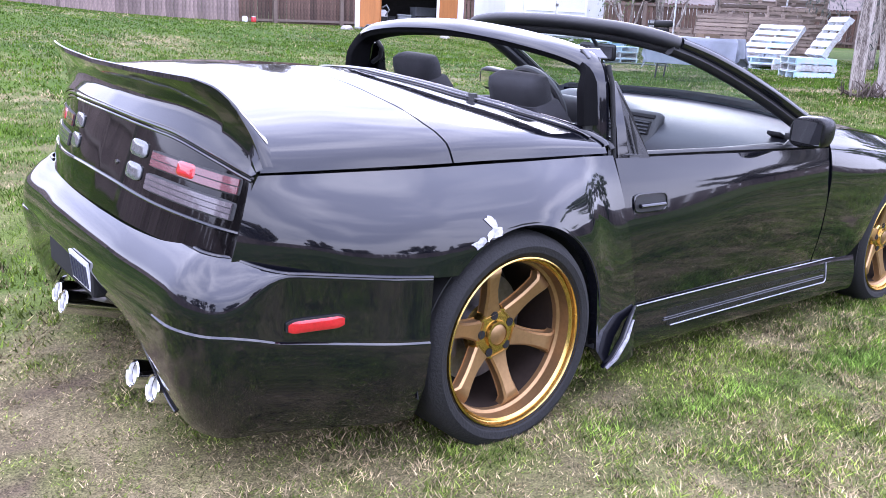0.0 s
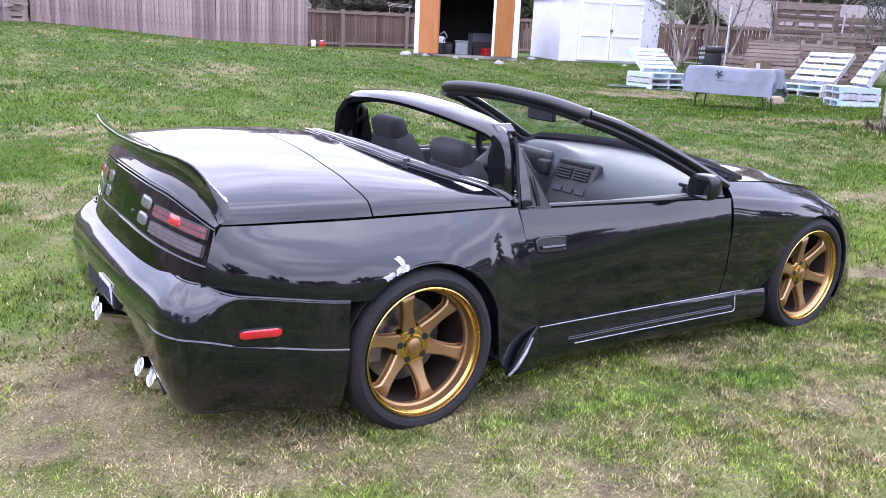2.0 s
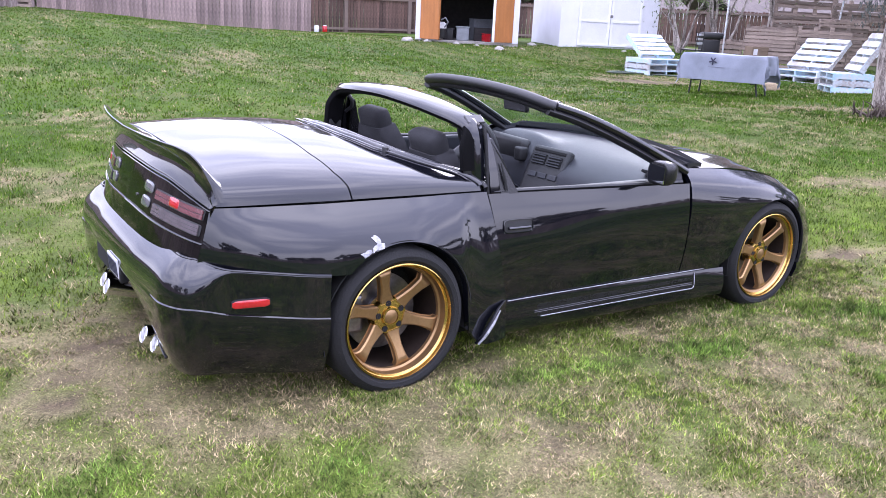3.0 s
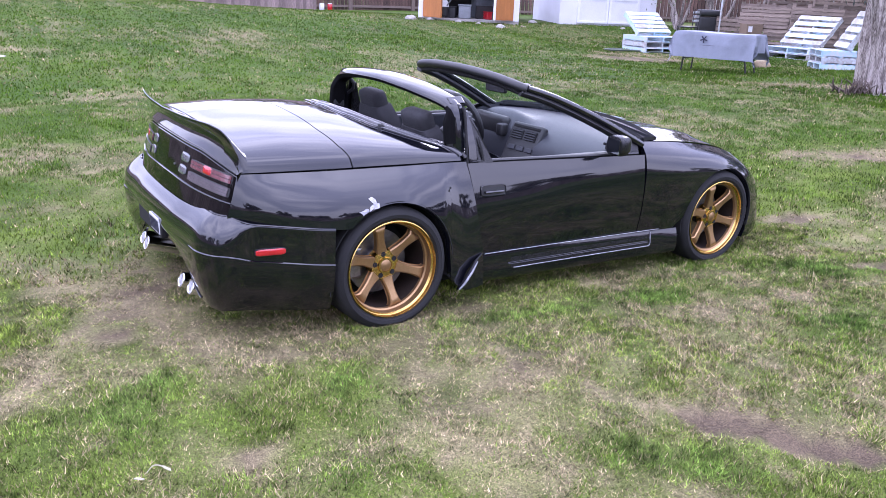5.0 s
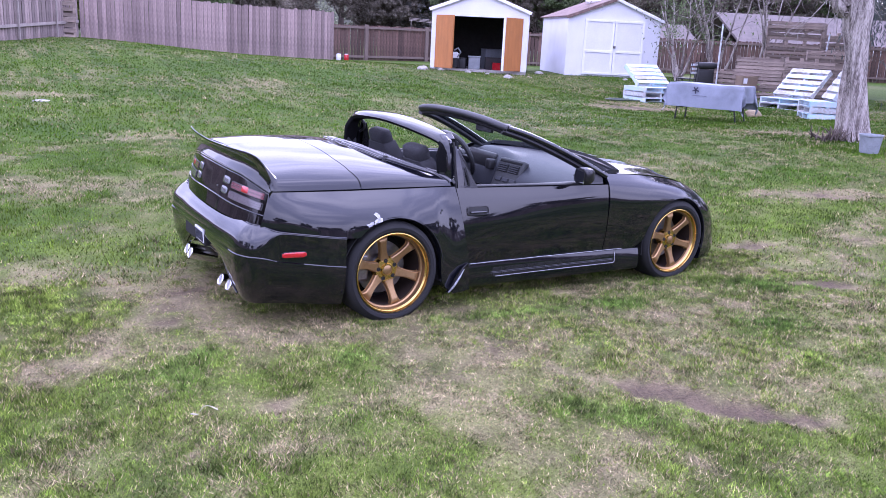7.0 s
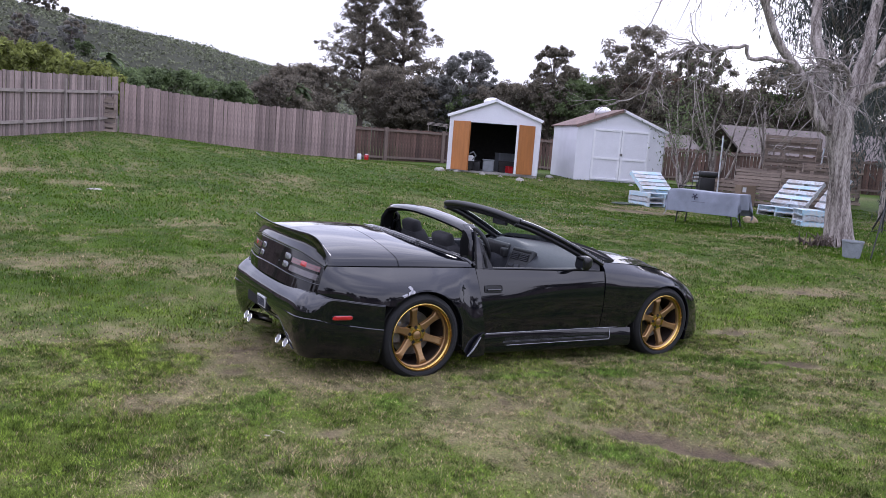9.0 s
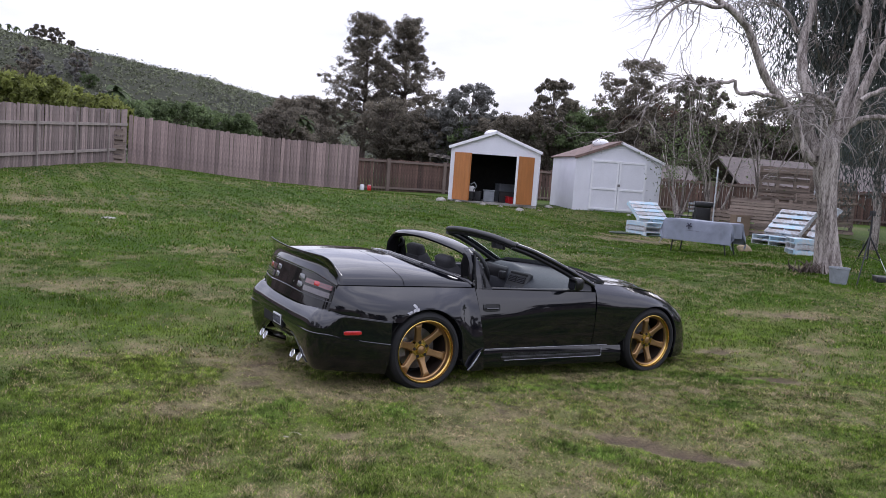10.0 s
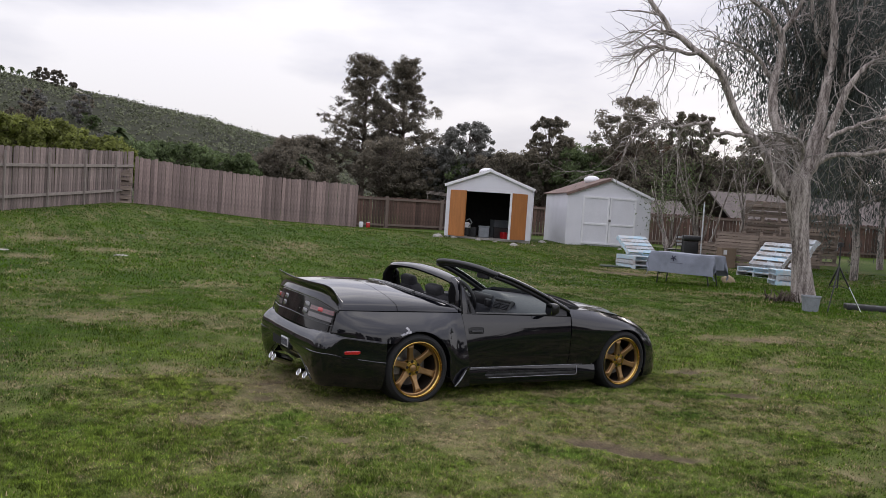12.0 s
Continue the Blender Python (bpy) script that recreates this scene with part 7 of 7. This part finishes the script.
# slim bare saplings before the house, some with fresh leaves
def sapling(x, y, seed, top, stems, leaves):
    rng = np.random.default_rng(seed)
    root = thing("sapling", "slim half-bare sapling with sparse green leaves", "tree", m=pose(x, y, gz(x, y) - 0.05))
    runs, tips = [], []
    for k in range(stems):
        a = rng.uniform(0, 2 * math.pi)
        e = np.array((math.cos(a) * 0.28 * top, math.sin(a) * 0.28 * top, top * rng.uniform(0.75, 1)))
        run = limb(rng, (0, 0, 0), e, 0.05, 0.012, 8, 0.15)
        part("stem", bars([run]), BARK_BARE, root)
        for s in range(7):
            p = run[0][rng.integers(3, 8)]
            t = limb(rng, p, p + rng.normal(size=3) * 0.35 + np.array((0, 0, 0.4)), 0.012, 0.004, 4, 0.2)
            runs.append(t)
            tips.append(t[0][-1])
    tagged(part("twig_spray", bars(runs), BARK_BARE, root), "thin bare twigs", kind="stuff")
    if leaves:
        c = np.repeat(np.array(tips), leaves, 0) + rng.normal(size=(len(tips) * leaves, 3)) * 0.25
        v, f = leaf_set(c, 0.032, rng, 1.5)
        part("crown", quick_mesh(v, f), LEAF, root, "sparse fresh leaves")


sapling(18.39, 13.94, 1, 3.6, 6, 14)
sapling(17.7, 14.76, 2, 3.0, 5, 40)
sapling(19.37, 12.71, 3, 3.4, 5, 4)
# ---------------------------------------------------------------- things in the yard
RIGHTWARD = -28.6   # heading of the line across the view


def slat_set(root, n, length, width, pitch, t, materials, m, name="slat"):
    """Alike slats in a row, painted in turn with the materials given."""
    kinds = []
    for material in materials:
        me = bpy.data.meshes.new(name)
        b = box((0, 0, 0), (length, width, t), 0.004)
        b.to_mesh(me)
        b.free()
        me.materials.append(material)
        kinds.append(me)
    for i in range(n):
        ob = new(name, kinds[i % len(kinds)])
        ob.parent = root
        ob.matrix_local = m @ pose(0, i * pitch, 0)


def pallet(root, m, deck_mats, w=1.15, d=1.0, n=7, wide=0.095):
    """A shipping pallet: deck boards, three bearers, bottom boards; parts of root."""
    slat_set(root, n, w, wide, (d - wide) / (n - 1), 0.018, deck_mats, m @ pose(0, 0, 0.112))
    for x in (0.0, w / 2 - 0.02, w - 0.04):
        part("bearer", box((x, 0, 0.018), (x + 0.04, d, 0.112), 0.003), deck_mats[0], root, m=m)
    slat_set(root, 3, w, 0.095, (d - 0.095) / 2, 0.018, deck_mats, m)


def pallet_lounge(x, y, yaw, layers, mats, back_mats, label, w=1.0, d=1.0, lean=40, sit=0.42, rest=0.78):
    root = thing("pallet_chair", label, "garden chair", "pallet chairs in the yard", m=pose(x, y, gz(x, y) - 0.01, 0, 0, yaw))
    for k in range(layers):
        pallet(root, pose(0, 0.02 * (k % 2), 0.135 * k), (mats[k % len(mats)],), w, d)
    pallet(root, pose(0.02, sit, 0.135 * layers + 0.01, lean) @ pose(0, 0, -0.03), back_mats, w * 0.96, rest, 5, 0.125)
    return root


pallet_lounge(13.27, 11.36, -6, 3, (PALLET_BLUE, PALLET_WHITE), (PALLET_BLUE, PALLET_WHITE), "low pallet chair painted pale blue and white", w=1.05, d=0.95, lean=36)
pallet_lounge(15.50, 9.62, -88, 2, (PALLET_WHITE, PALLET_BLUE), (PALLET_WHITE, PALLET_BLUE), "whitewashed pallet chair with a slanted back", w=1.15, lean=44, sit=0.52, rest=0.92)
pallet_lounge(14.40, 7.60, -127, 3, (PALLET_BLUE, PALLET_WHITE), (PALLET_WHITE,), "pale blue pallet chair beside the tree", w=0.85, d=0.78, lean=60, sit=0.55, rest=0.85)

# folding table under a cloth
TX, TY, T_YAW = 10.90, 7.96, -66
tz0 = gz(11.4, 7.4)
table = thing("folding_table", "folding table on thin dark legs on the grass", "table", m=pose(TX, TY, tz0, 0, 0, T_YAW))
part("tabletop", box((0.05, -0.36, 0.70), (1.53, 0.36, 0.735), 0.01), PLASTIC_GREY, table)
for lx in (0.24, 1.30):
    for ly in (-0.28, 0.28):
        part("leg", cyl((lx, ly, 0.70), (lx + (0.14 if lx > 1 else -0.05), ly, 0.0), 0.016, None, 8), TRIM, table)
    part("leg_bar", cyl((lx, -0.28, 0.25), (lx, 0.28, 0.25), 0.012, None, 8), TRIM, table)
rng = np.random.default_rng(8)
cu, cv = np.linspace(-0.30, 1.88, 84), np.linspace(-0.86, 0.86, 50)
cloth = np.zeros((84, 50, 3))
for i, u in enumerate(cu):
    for j, v in enumerate(cv):
        ox, oy = max(0, -u + 0.04) + max(0, u - 1.54), max(0, abs(v) - 0.37)
        drop = math.hypot(ox, oy) if ox and oy else ox + oy
        x = min(max(u, 0.04), 1.54)
        y = math.copysign(min(abs(v), 0.37), v)
        fold = 0.035 * math.sin(u * 9 + 1.3 * math.sin(u * 4)) * min(1, oy / 0.25) if oy else 0.0
        fold2 = 0.035 * math.sin(v * 11) * min(1, ox / 0.2) if ox else 0.0
        sx, sy = (-1 if u < 0.04 else 1) * (0.012 + 0.06 * drop + fold2) * (ox > 0), math.copysign(0.012 + 0.06 * drop + fold, v) * (oy > 0)
        corner = 0.10 if ox and oy else 0.0
        cloth[i, j] = (x + sx * (1 + corner * 4), y + sy * (1 + corner * 4), 0.742 + 0.006 * math.sin(u * 5) * (drop == 0) - 0.95 * drop - 0.10 * corner)
tc = thing("tablecloth", "grey-blue cloth hanging over the folding table", "tablecloth", m=pose(TX, TY, tz0, 0, 0, T_YAW), data=sheet(cloth, 0.004, False))
tc.data.materials.append(CLOTH)
mark = bmesh.new()
for a in range(0, 360, 72):
    add_box(mark, (0.0, -0.003, -0.012), (0.07, 0.003, 0.012), pose(0.62, -0.42, 0.62) @ Matrix.Rotation(radians(a + 18), 4, "Y"))
add_box(mark, (0.55, -0.423, 0.51), (0.85, -0.419, 0.515))
part("cloth_print", mark, PLATE_BAR, tc, "dark star-like print", m=pose(0, -0.012, 0))

# pallet screen behind the chairs
def pallet_screen(name, label, x, y, yaw, w, h, pitch, seed, z=None, uprights=4, skip=0.0):
    r = random.Random(seed)
    root = thing(name, label, "pallets", m=pose(x, y, gz(x, y) if z is None else z, 0, 0, yaw))
    n = int(h / pitch)
    me = [box((0, 0, 0), (1, 0.02, pitch * f), 0.003) for f in (0.62, 0.74, 0.85)]
    ms = []
    for b in me:
        q = bpy.data.meshes.new("slat")
        b.to_mesh(q)
        b.free()
        q.materials.append(PALLET_WOOD)
        ms.append(q)
    for i in range(n):
        if r.random() < skip:
            continue
        a = r.uniform(-0.04, 0.03)
        ob = new("slat", ms[r.randrange(3)])
        ob.parent = root
        ob.matrix_local = pose(a, r.uniform(-0.012, 0.012), 0.03 + i * pitch, 0, r.uniform(-0.8, 0.8), 0) @ Matrix.Diagonal((w + r.uniform(-0.06, 0.05), 1, 1, 1))
    for i in range(0, n, 2):
        ob = new("back_slat", ms[r.randrange(3)])
        ob.parent = root
        ob.matrix_local = pose(0, 0.115, 0.03 + i * pitch + 0.4 * pitch) @ Matrix.Diagonal((w, 1, 1, 1))
    for k in range(uprights):
        xx = k * (w - 0.09) / max(1, uprights - 1)
        part("upright", box((xx, 0.02, 0), (xx + 0.09, 0.11, h + 0.02), 0.004), PALLET_WOOD, root)


pallet_screen("pallet_screen", "weathered pallet boards standing on edge", 16.45, 11.35, -50, 1.2, 1.12, 0.095, 1)
pallet_screen("pallet_screen", "weathered pallet boards standing on edge beside chairs", 17.24, 10.41, -50, 1.2, 1.12, 0.095, 2)
pallet_screen("pallet_screen", "weathered pallet boards behind the bare tree", 18.69, 10.85, -30, 1.3, 1.25, 0.095, 3)
pallet_screen("pallet_screen", "tall stack of old brown pallets before the house", 19.02, 12.60, -30, 1.75, 2.0, 0.105, 4, skip=0.12)
pallet_screen("pallet_screen", "tall stack of old brown pallets beside the tree", 20.36, 11.74, -30, 1.5, 1.75, 0.105, 5, skip=0.12)
pallet_screen("pallet_screen", "low row of old pallet boards", 16.95, 12.55, -30, 0.62, 0.62, 0.12, 6, skip=0.2)
pallet_screen("pallet_screen", "broken pallet leaning in the fence corner", 0.86, 25.58, 4, 0.62, 1.30, 0.17, 9, z=1.16, uprights=2)

# grill, box and small things round the table
grill = thing("grill", "black covered grill behind the table", "grill", m=pose(16.6, 12.83, gz(16.6, 12.83), 0, 0, -30))
part("cabinet", box((0, 0, 0.05), (0.55, 0.45, 0.6), 0.02), TRIM, grill, "", True)
part("hood", box((-0.02, -0.02, 0.61), (0.57, 0.47, 0.80), 0.07), TRIM, grill, "rounded black hood", True)
part("side_shelf", box((0.56, 0.05, 0.56), (0.9, 0.40, 0.60), 0.008), PALLET_WOOD, grill)
# plain brown box stands in for a low wood panel with a white label
carton = thing("brown_box", "brown box in place of a low wood panel with a white label", "box", m=pose(16.35, 11.0, gz(16.35, 11.0), 0, 0, -20))
part("carton", box((0, 0, 0), (0.46, 0.36, 0.62), 0.01), mat("box_brown", (0.20, 0.145, 0.10), 0.85), carton)
part("label", box((0.05, -0.006, 0.42), (0.16, -0.001, 0.56)), PLATE, carton)
folded = thing("garden_chair", "black metal garden chair behind the table", "chair", m=pose(15.71, 12.56, gz(15.71, 12.56), 0, 0, 200))
part("seat", box((0, 0, 0.40), (0.42, 0.40, 0.43), 0.01), TRIM, folded)
for lx in (0.02, 0.40):
    for ly, top in ((0.02, 0.42), (0.38, 0.88)):
        part("leg", cyl((lx, ly, 0), (lx, ly + (0.06 if top > 0.5 else 0), top), 0.012, None, 8), TRIM, folded)
for q in range(3):
    part("back_slat", box((0.02, 0.40, 0.55 + 0.11 * q), (0.40, 0.42, 0.61 + 0.11 * q), 0.004), PALLET_WHITE, folded)
rock = thing("rock", "round tan rock beside the table", "rock", m=pose(13.31, 7.88, gz(13.31, 7.88) - 0.03))


def stone_mesh(sx, sy, sz, seed):
    bm = bmesh.new()
    bmesh.ops.create_icosphere(bm, subdivisions=3, radius=1)
    for v in bm.verts:
        n = noise.fractal(v.co * 1.3 + Vector((seed, 0, 0)), 1.0, 2.0, 4)
        v.co *= 1 + 0.28 * n
        v.co = Vector((v.co.x * sx, v.co.y * sy, v.co.z * sz))
    return bm


part("stone", stone_mesh(0.17, 0.14, 0.13, 3), mat("tan_rock", (0.36, 0.28, 0.18), 0.9, bump=0.4), rock, "", True, m=pose(0, 0, 0.09))
for i, (x, y, s, pale) in enumerate([(10.22, 17.81, 0.22, 0), (10.77, 17.62, 0.14, 1), (11.37, 17.06, 0.13, 1), (11.99, 15.81, 0.17, 1), (13.35, 17.21, 0.2, 0), (13.85, 16.86, 0.18, 0), (-0.97, 9.76, 0.11, 1), (-3.01, 10.02, 0.12, 1), (11.76, 16.59, 0.09, 1), (15.78, 15.02, 0.12, 0)]):
    st = thing("stone", "pale flat stone in the grass" if pale else "grey stone by the shed", "stone", "stones in the yard", m=pose(x, y, gz(x, y) - 0.01))
    part("block", stone_mesh(s * (1.2 if x < 5 else 0.8), s * (0.8 if x < 5 else 0.6), s * (0.28 if x < 5 else 0.5), 20 + i), STONE, st, "", True)

# bucket by the bare tree
bk = thing("bucket", "grey plastic bucket standing on the grass", "bucket", m=pose(9.26, 2.30, gz(9.26, 2.30)))
part("tub", lathe([(0.0, 0.012), (0.125, 0.012), (0.128, 0.0), (0.155, 0.24), (0.165, 0.245), (0.165, 0.268), (0.157, 0.268), (0.15, 0.24), (0.12, 0.02)], 36), PLASTIC_GREY, bk, "", m=Matrix.Rotation(radians(90), 4, "X"))
handle = [(0.165 * math.cos(a), 0.165 * math.sin(a) * 0.3 - 0.05, 0.25 + 0.02 * math.sin(a)) for a in np.linspace(math.pi, 2 * math.pi, 12)]
part("handle", tube(handle, 0.005, 6), STEEL, bk, "thin wire handle")

# tripod
tx_, ty_ = 9.79, 2.2
tp3 = thing("tripod", "black and silver tripod with splayed legs", "tripod", m=pose(tx_, ty_, gz(tx_, ty_)))
for i, a in enumerate((200, 320, 80)):
    e = Vector((0.42 * math.cos(radians(a)), 0.42 * math.sin(radians(a)), 0))
    topv = Vector((0, 0, 0.78))
    part("leg", cyl(topv, topv + (e - topv) * 0.45, 0.014, None, 8), TRIM, tp3)
    part("leg_section", cyl(topv + (e - topv) * 0.42, e, 0.010, None, 8), CHROME if i else TRIM, tp3, "silver lower leg")
    part("brace", cyl(topv + (e - topv) * 0.5, (0, 0, 0.45), 0.006, None, 6), TRIM, tp3)
part("column", cyl((0, 0, 0.40), (0, 0, 1.15), 0.013, None, 8), TRIM, tp3)
part("pan_head", box((-0.035, -0.035, 1.12), (0.035, 0.035, 1.2), 0.01), TRIM, tp3)
part("pan_handle", cyl((0, 0, 1.15), (-0.2, -0.05, 1.05), 0.007, None, 6), TRIM, tp3)
slab = thing("ramp_board", "dark low ramp board lying on the grass", "board", m=pose(10.13, 2.21, gz(10.27, 1.88), 0, 0, -45))
part("board", box((0, 0, 0.0), (1.1, 0.45, 0.10), 0.02), TRIM, slab, "", True)
for q in range(5):
    part("stud", box((0.12 + 0.18 * q, 0.06, 0.098), (0.20 + 0.18 * q, 0.14, 0.104)), PLASTIC_GREY, slab)

# a curled pale bark strip and a fallen leaf on the grass
strip_c = np.array((-1.30, -1.74, gz(-1.30, -1.74) + 0.020))
ss = np.linspace(0, 1, 16)
strip = np.stack([strip_c + np.stack([0.075 * (ss - 0.5) + o * 0.3, 0.018 * np.sin(ss * 4.5) + o, 0.012 * np.sin(ss * 3.1) + 0.4 * np.abs(o) + 0 * ss], -1) for o in (-0.004, 0.0, 0.004)], 1)
strip[:, :, 1] += 0.006 * (ss[:, None] > 0.7) * (np.arange(3)[None, :] - 1)
bs_ = thing("bark_strip", "curled pale strip of bark lying on the grass", "bark", data=sheet(strip, 0.002, True))
bs_.data.materials.append(mat("pale_bark", (0.34, 0.32, 0.22), 0.7, 0.0, 0.2))
leaf_p = np.array([[(-1.385 + 0.03 * u, -1.765 - 0.018 * u + 0.007 * v * math.sin(math.pi * min(0.98, u + 0.02)), gz(-1.36, -1.78) + 0.022 + 0.006 * abs(v)) for v in (-1, 0, 1)] for u in np.linspace(0, 1, 8)])
lf_ = thing("fallen_leaf", "small pale dry leaf lying on the grass", "leaf", data=sheet(leaf_p, 0.001, False))
lf_.data.materials.append(mat("dry_leaf", (0.50, 0.47, 0.36), 0.7, 0.0, 0.2))

# hose on the bare patch
hose_pts = [(12.81 + 0.35 * math.cos(a), 11.85 + 0.22 * math.sin(a), gz(12.81, 11.85) + 0.03) for a in np.linspace(0.6, 5.2, 26)]
hose_pts += [(13.26 + 0.25 * k, 11.6 - 0.33 * k, gz(13.26, 11.6) + 0.02) for k in range(5)]
hs_ = thing("garden_hose", "dark green garden hose lying in a loop", "hose", data=tube(hose_pts, 0.022, 8))
hs_.data.materials.append(mat("hose_green", (0.05, 0.07, 0.05), 0.5))
# plank leaning by the shed, small red and white cans at the fence end
pl = thing("plank", "two old planks lying beside the shed", "plank", m=pose(12.81, 16.01, gz(12.76, 15.89), 0, 14, -62))
part("board", box((0, 0, 0), (0.95, 0.09, 0.03), 0.004), PALLET_WOOD, pl)
part("board", box((0.05, 0.14, 0), (1.0, 0.22, 0.03), 0.004), PALLET_WOOD, pl, m=pose(0, 0, 0, 0, 0, -12))
for i, (x, y, m_, lab) in enumerate([(11.48, 27.38, PLATE, "white paint can"), (11.78, 27.29, LENS_RED, "red fuel can")]):
    can = thing("can", lab + " standing at the fence end", "can", m=pose(x, y, gz(x, y)))
    part("drum", lathe([(0.0, 0.0), (0.09, 0.0), (0.095, 0.01), (0.095, 0.24), (0.085, 0.26), (0.0, 0.26)], 24), m_, can, m=Matrix.Rotation(radians(90), 4, "X"))
    part("lid", lathe([(0.0, 0.26), (0.07, 0.26), (0.07, 0.28), (0.0, 0.28)], 24), PLATE, can, m=Matrix.Rotation(radians(90), 4, "X"))

# clutter inside the open shed (shed coordinates)
SA = shed_a.matrix_world.copy()


def in_shed(x, y, z=0.04, yaw=0):
    return SA @ pose(x, y, z, 0, 0, yaw)


tub1 = thing("storage_tub", "grey plastic storage tub with a lid in the shed", "tub", m=in_shed(1.15, 0.35, yaw=5))
part("tub", box((0, 0, 0), (0.36, 0.34, 0.36), 0.02), PLASTIC_GREY, tub1, "", True)
part("lid", box((-0.02, -0.02, 0.36), (0.38, 0.36, 0.40), 0.012), PLASTIC_GREY, tub1, "", True)
for i, (x, y, w, h, m_, lab) in enumerate([(0.75, 0.5, 0.3, 0.3, TRIM, "black crate"), (1.65, 0.7, 0.5, 0.35, DARKBOX, "dark box"), (2.3, 0.45, 0.35, 0.3, PALLET_WOOD, "brown carton"), (2.35, 0.5, 0.28, 0.55, LENS_RED, "red box"), (2.0, 0.4, 0.16, 0.2, LENS_RED, "small red can"), (1.6, 1.6, 0.7, 0.6, PLASTIC_GREY, "grey cabinet"), (2.4, 0.3, 0.2, 0.18, PLATE, "white tub")]):
    bx = thing("storage_box", lab + " on the shed floor", "box", m=in_shed(x, y, yaw=7 * i))
    part("carton", box((0, 0, 0), (w, 0.3, h), 0.012), m_, bx, "", True)
    part("lid", box((-0.008, -0.008, h), (w + 0.008, 0.308, h + 0.03), 0.008), m_, bx, "", True)
vac = thing("shop_vacuum", "black and white shop vacuum inside the open shed", "vacuum", m=in_shed(0.72, 0.22))
part("drum", lathe([(0.0, 0.05), (0.15, 0.05), (0.16, 0.3), (0.14, 0.32)], 24), TRIM, vac, m=Matrix.Rotation(radians(90), 4, "X"))
part("motor_head", lathe([(0.15, 0.32), (0.14, 0.44), (0.08, 0.5), (0.0, 0.5)], 24), PLATE, vac, m=Matrix.Rotation(radians(90), 4, "X"))
part("hose", tube([(0.1, -0.1, 0.35), (0.2, -0.16, 0.5), (0.12, -0.18, 0.62), (0.0, -0.12, 0.55)], 0.022, 8), PLASTIC_GREY, vac)
solar = thing("garden_light", "white globe lamp on a slim post by the shed", "lamp", m=pose(13.93, 18.01, gz(13.93, 18.01)))
part("post", cyl((0, 0, 0), (0, 0, 1.55), 0.025, None, 8), STEEL, solar)
gb = bmesh.new()
bmesh.ops.create_uvsphere(gb, u_segments=16, v_segments=10, radius=0.10, matrix=pose(0, 0, 1.63))
part("globe", gb, WHITE_TRIM, solar, "", True)
RACK_X, RACK_Y = 17.25, 31.4
rackp = thing("clothes_rack", "grey metal clothes rack behind the open shed", "rack", m=pose(RACK_X, RACK_Y, gz(RACK_X, RACK_Y), 0, 0, RIGHTWARD))
for q in range(3):
    part("rail", cyl((-0.5, 0.15 * q, 1.72 + 0.06 * q), (0.6, 0.15 * q, 1.66 + 0.06 * q), 0.012, None, 6), RAIL, rackp)
for q in (-0.4, 0.5):
    part("post", cyl((q, 0.1, 0), (q, 0.1, 1.72), 0.014, None, 6), RAIL, rackp)

# neighbours' house beyond the low fence
def house(name, label, x, y, yaw, w, d, eave, ridge, sunk=0.0):
    root = thing(name, label, "house", m=pose(x, y, gz(x, y) - sunk, 0, 0, yaw))
    part("wall", box((0, 0, -0.5), (w, d, eave)), mat("stucco_" + name, (0.42, 0.38, 0.34), 0.9, bump=0.2), root)
    for s in (0, 1):
        y0 = -0.5 if s == 0 else d + 0.5
        ang = math.degrees(math.atan2(ridge - eave, d / 2 + 0.5))
        L = math.hypot(d / 2 + 0.5, ridge - eave)
        m = pose(-0.6, y0, eave - 0.05, ang if s == 0 else -ang)
        part("roof", box((0, 0 if s == 0 else -L, 0), (w + 1.2, L if s == 0 else 0, 0.12), 0.01), ROOF_GREY, root, "brown shingle roof", m=m)
        part("fascia", box((0, -0.04 if s == 0 else 0.0, -0.16), (w + 1.2, 0.0 if s == 0 else 0.04, 0.12)), WHITE_TRIM, root, m=m)
    for k in range(2):
        win = part("window", box((1.5 + 4 * k, -0.06, 0.9), (2.9 + 4 * k, 0.02, 2.0), 0.01), WHITE_TRIM, root, "white framed window")
        part("pane", box((1.6 + 4 * k, -0.075, 1.0), (2.8 + 4 * k, -0.058, 1.9)), LENS_DARK, win)


house("house", "single-storey house with a brown shingle roof", 33.5, 25.9, RIGHTWARD, 14, 8, 2.35, 4.05, 1.05)
house("house", "low neighbouring house with a brown roof", 26.2, 29.9, RIGHTWARD, 5.0, 5, 2.3, 3.25, 1.05)
house("house", "far house half hidden behind shrubs", 13.09, 88.64, -10, 11, 7, 2.6, 4.4)
for x, y, h, lean_ in [(16.95, 12.45, 1.9, 0), (19.45, 10.95, 1.75, 4)]:
    pole = thing("pole", "slim weathered pole standing by the pallets", "pole", m=pose(x, y, gz(x, y), 0, lean_, RIGHTWARD))
    part("shaft", cyl((0, 0, 0), (0, 0, h), 0.024, None, 8), PALLET_WHITE, pole)
    part("cap", cyl((0, 0, h), (0, 0, h + 0.03), 0.028, None, 8), PALLET_WOOD, pole)
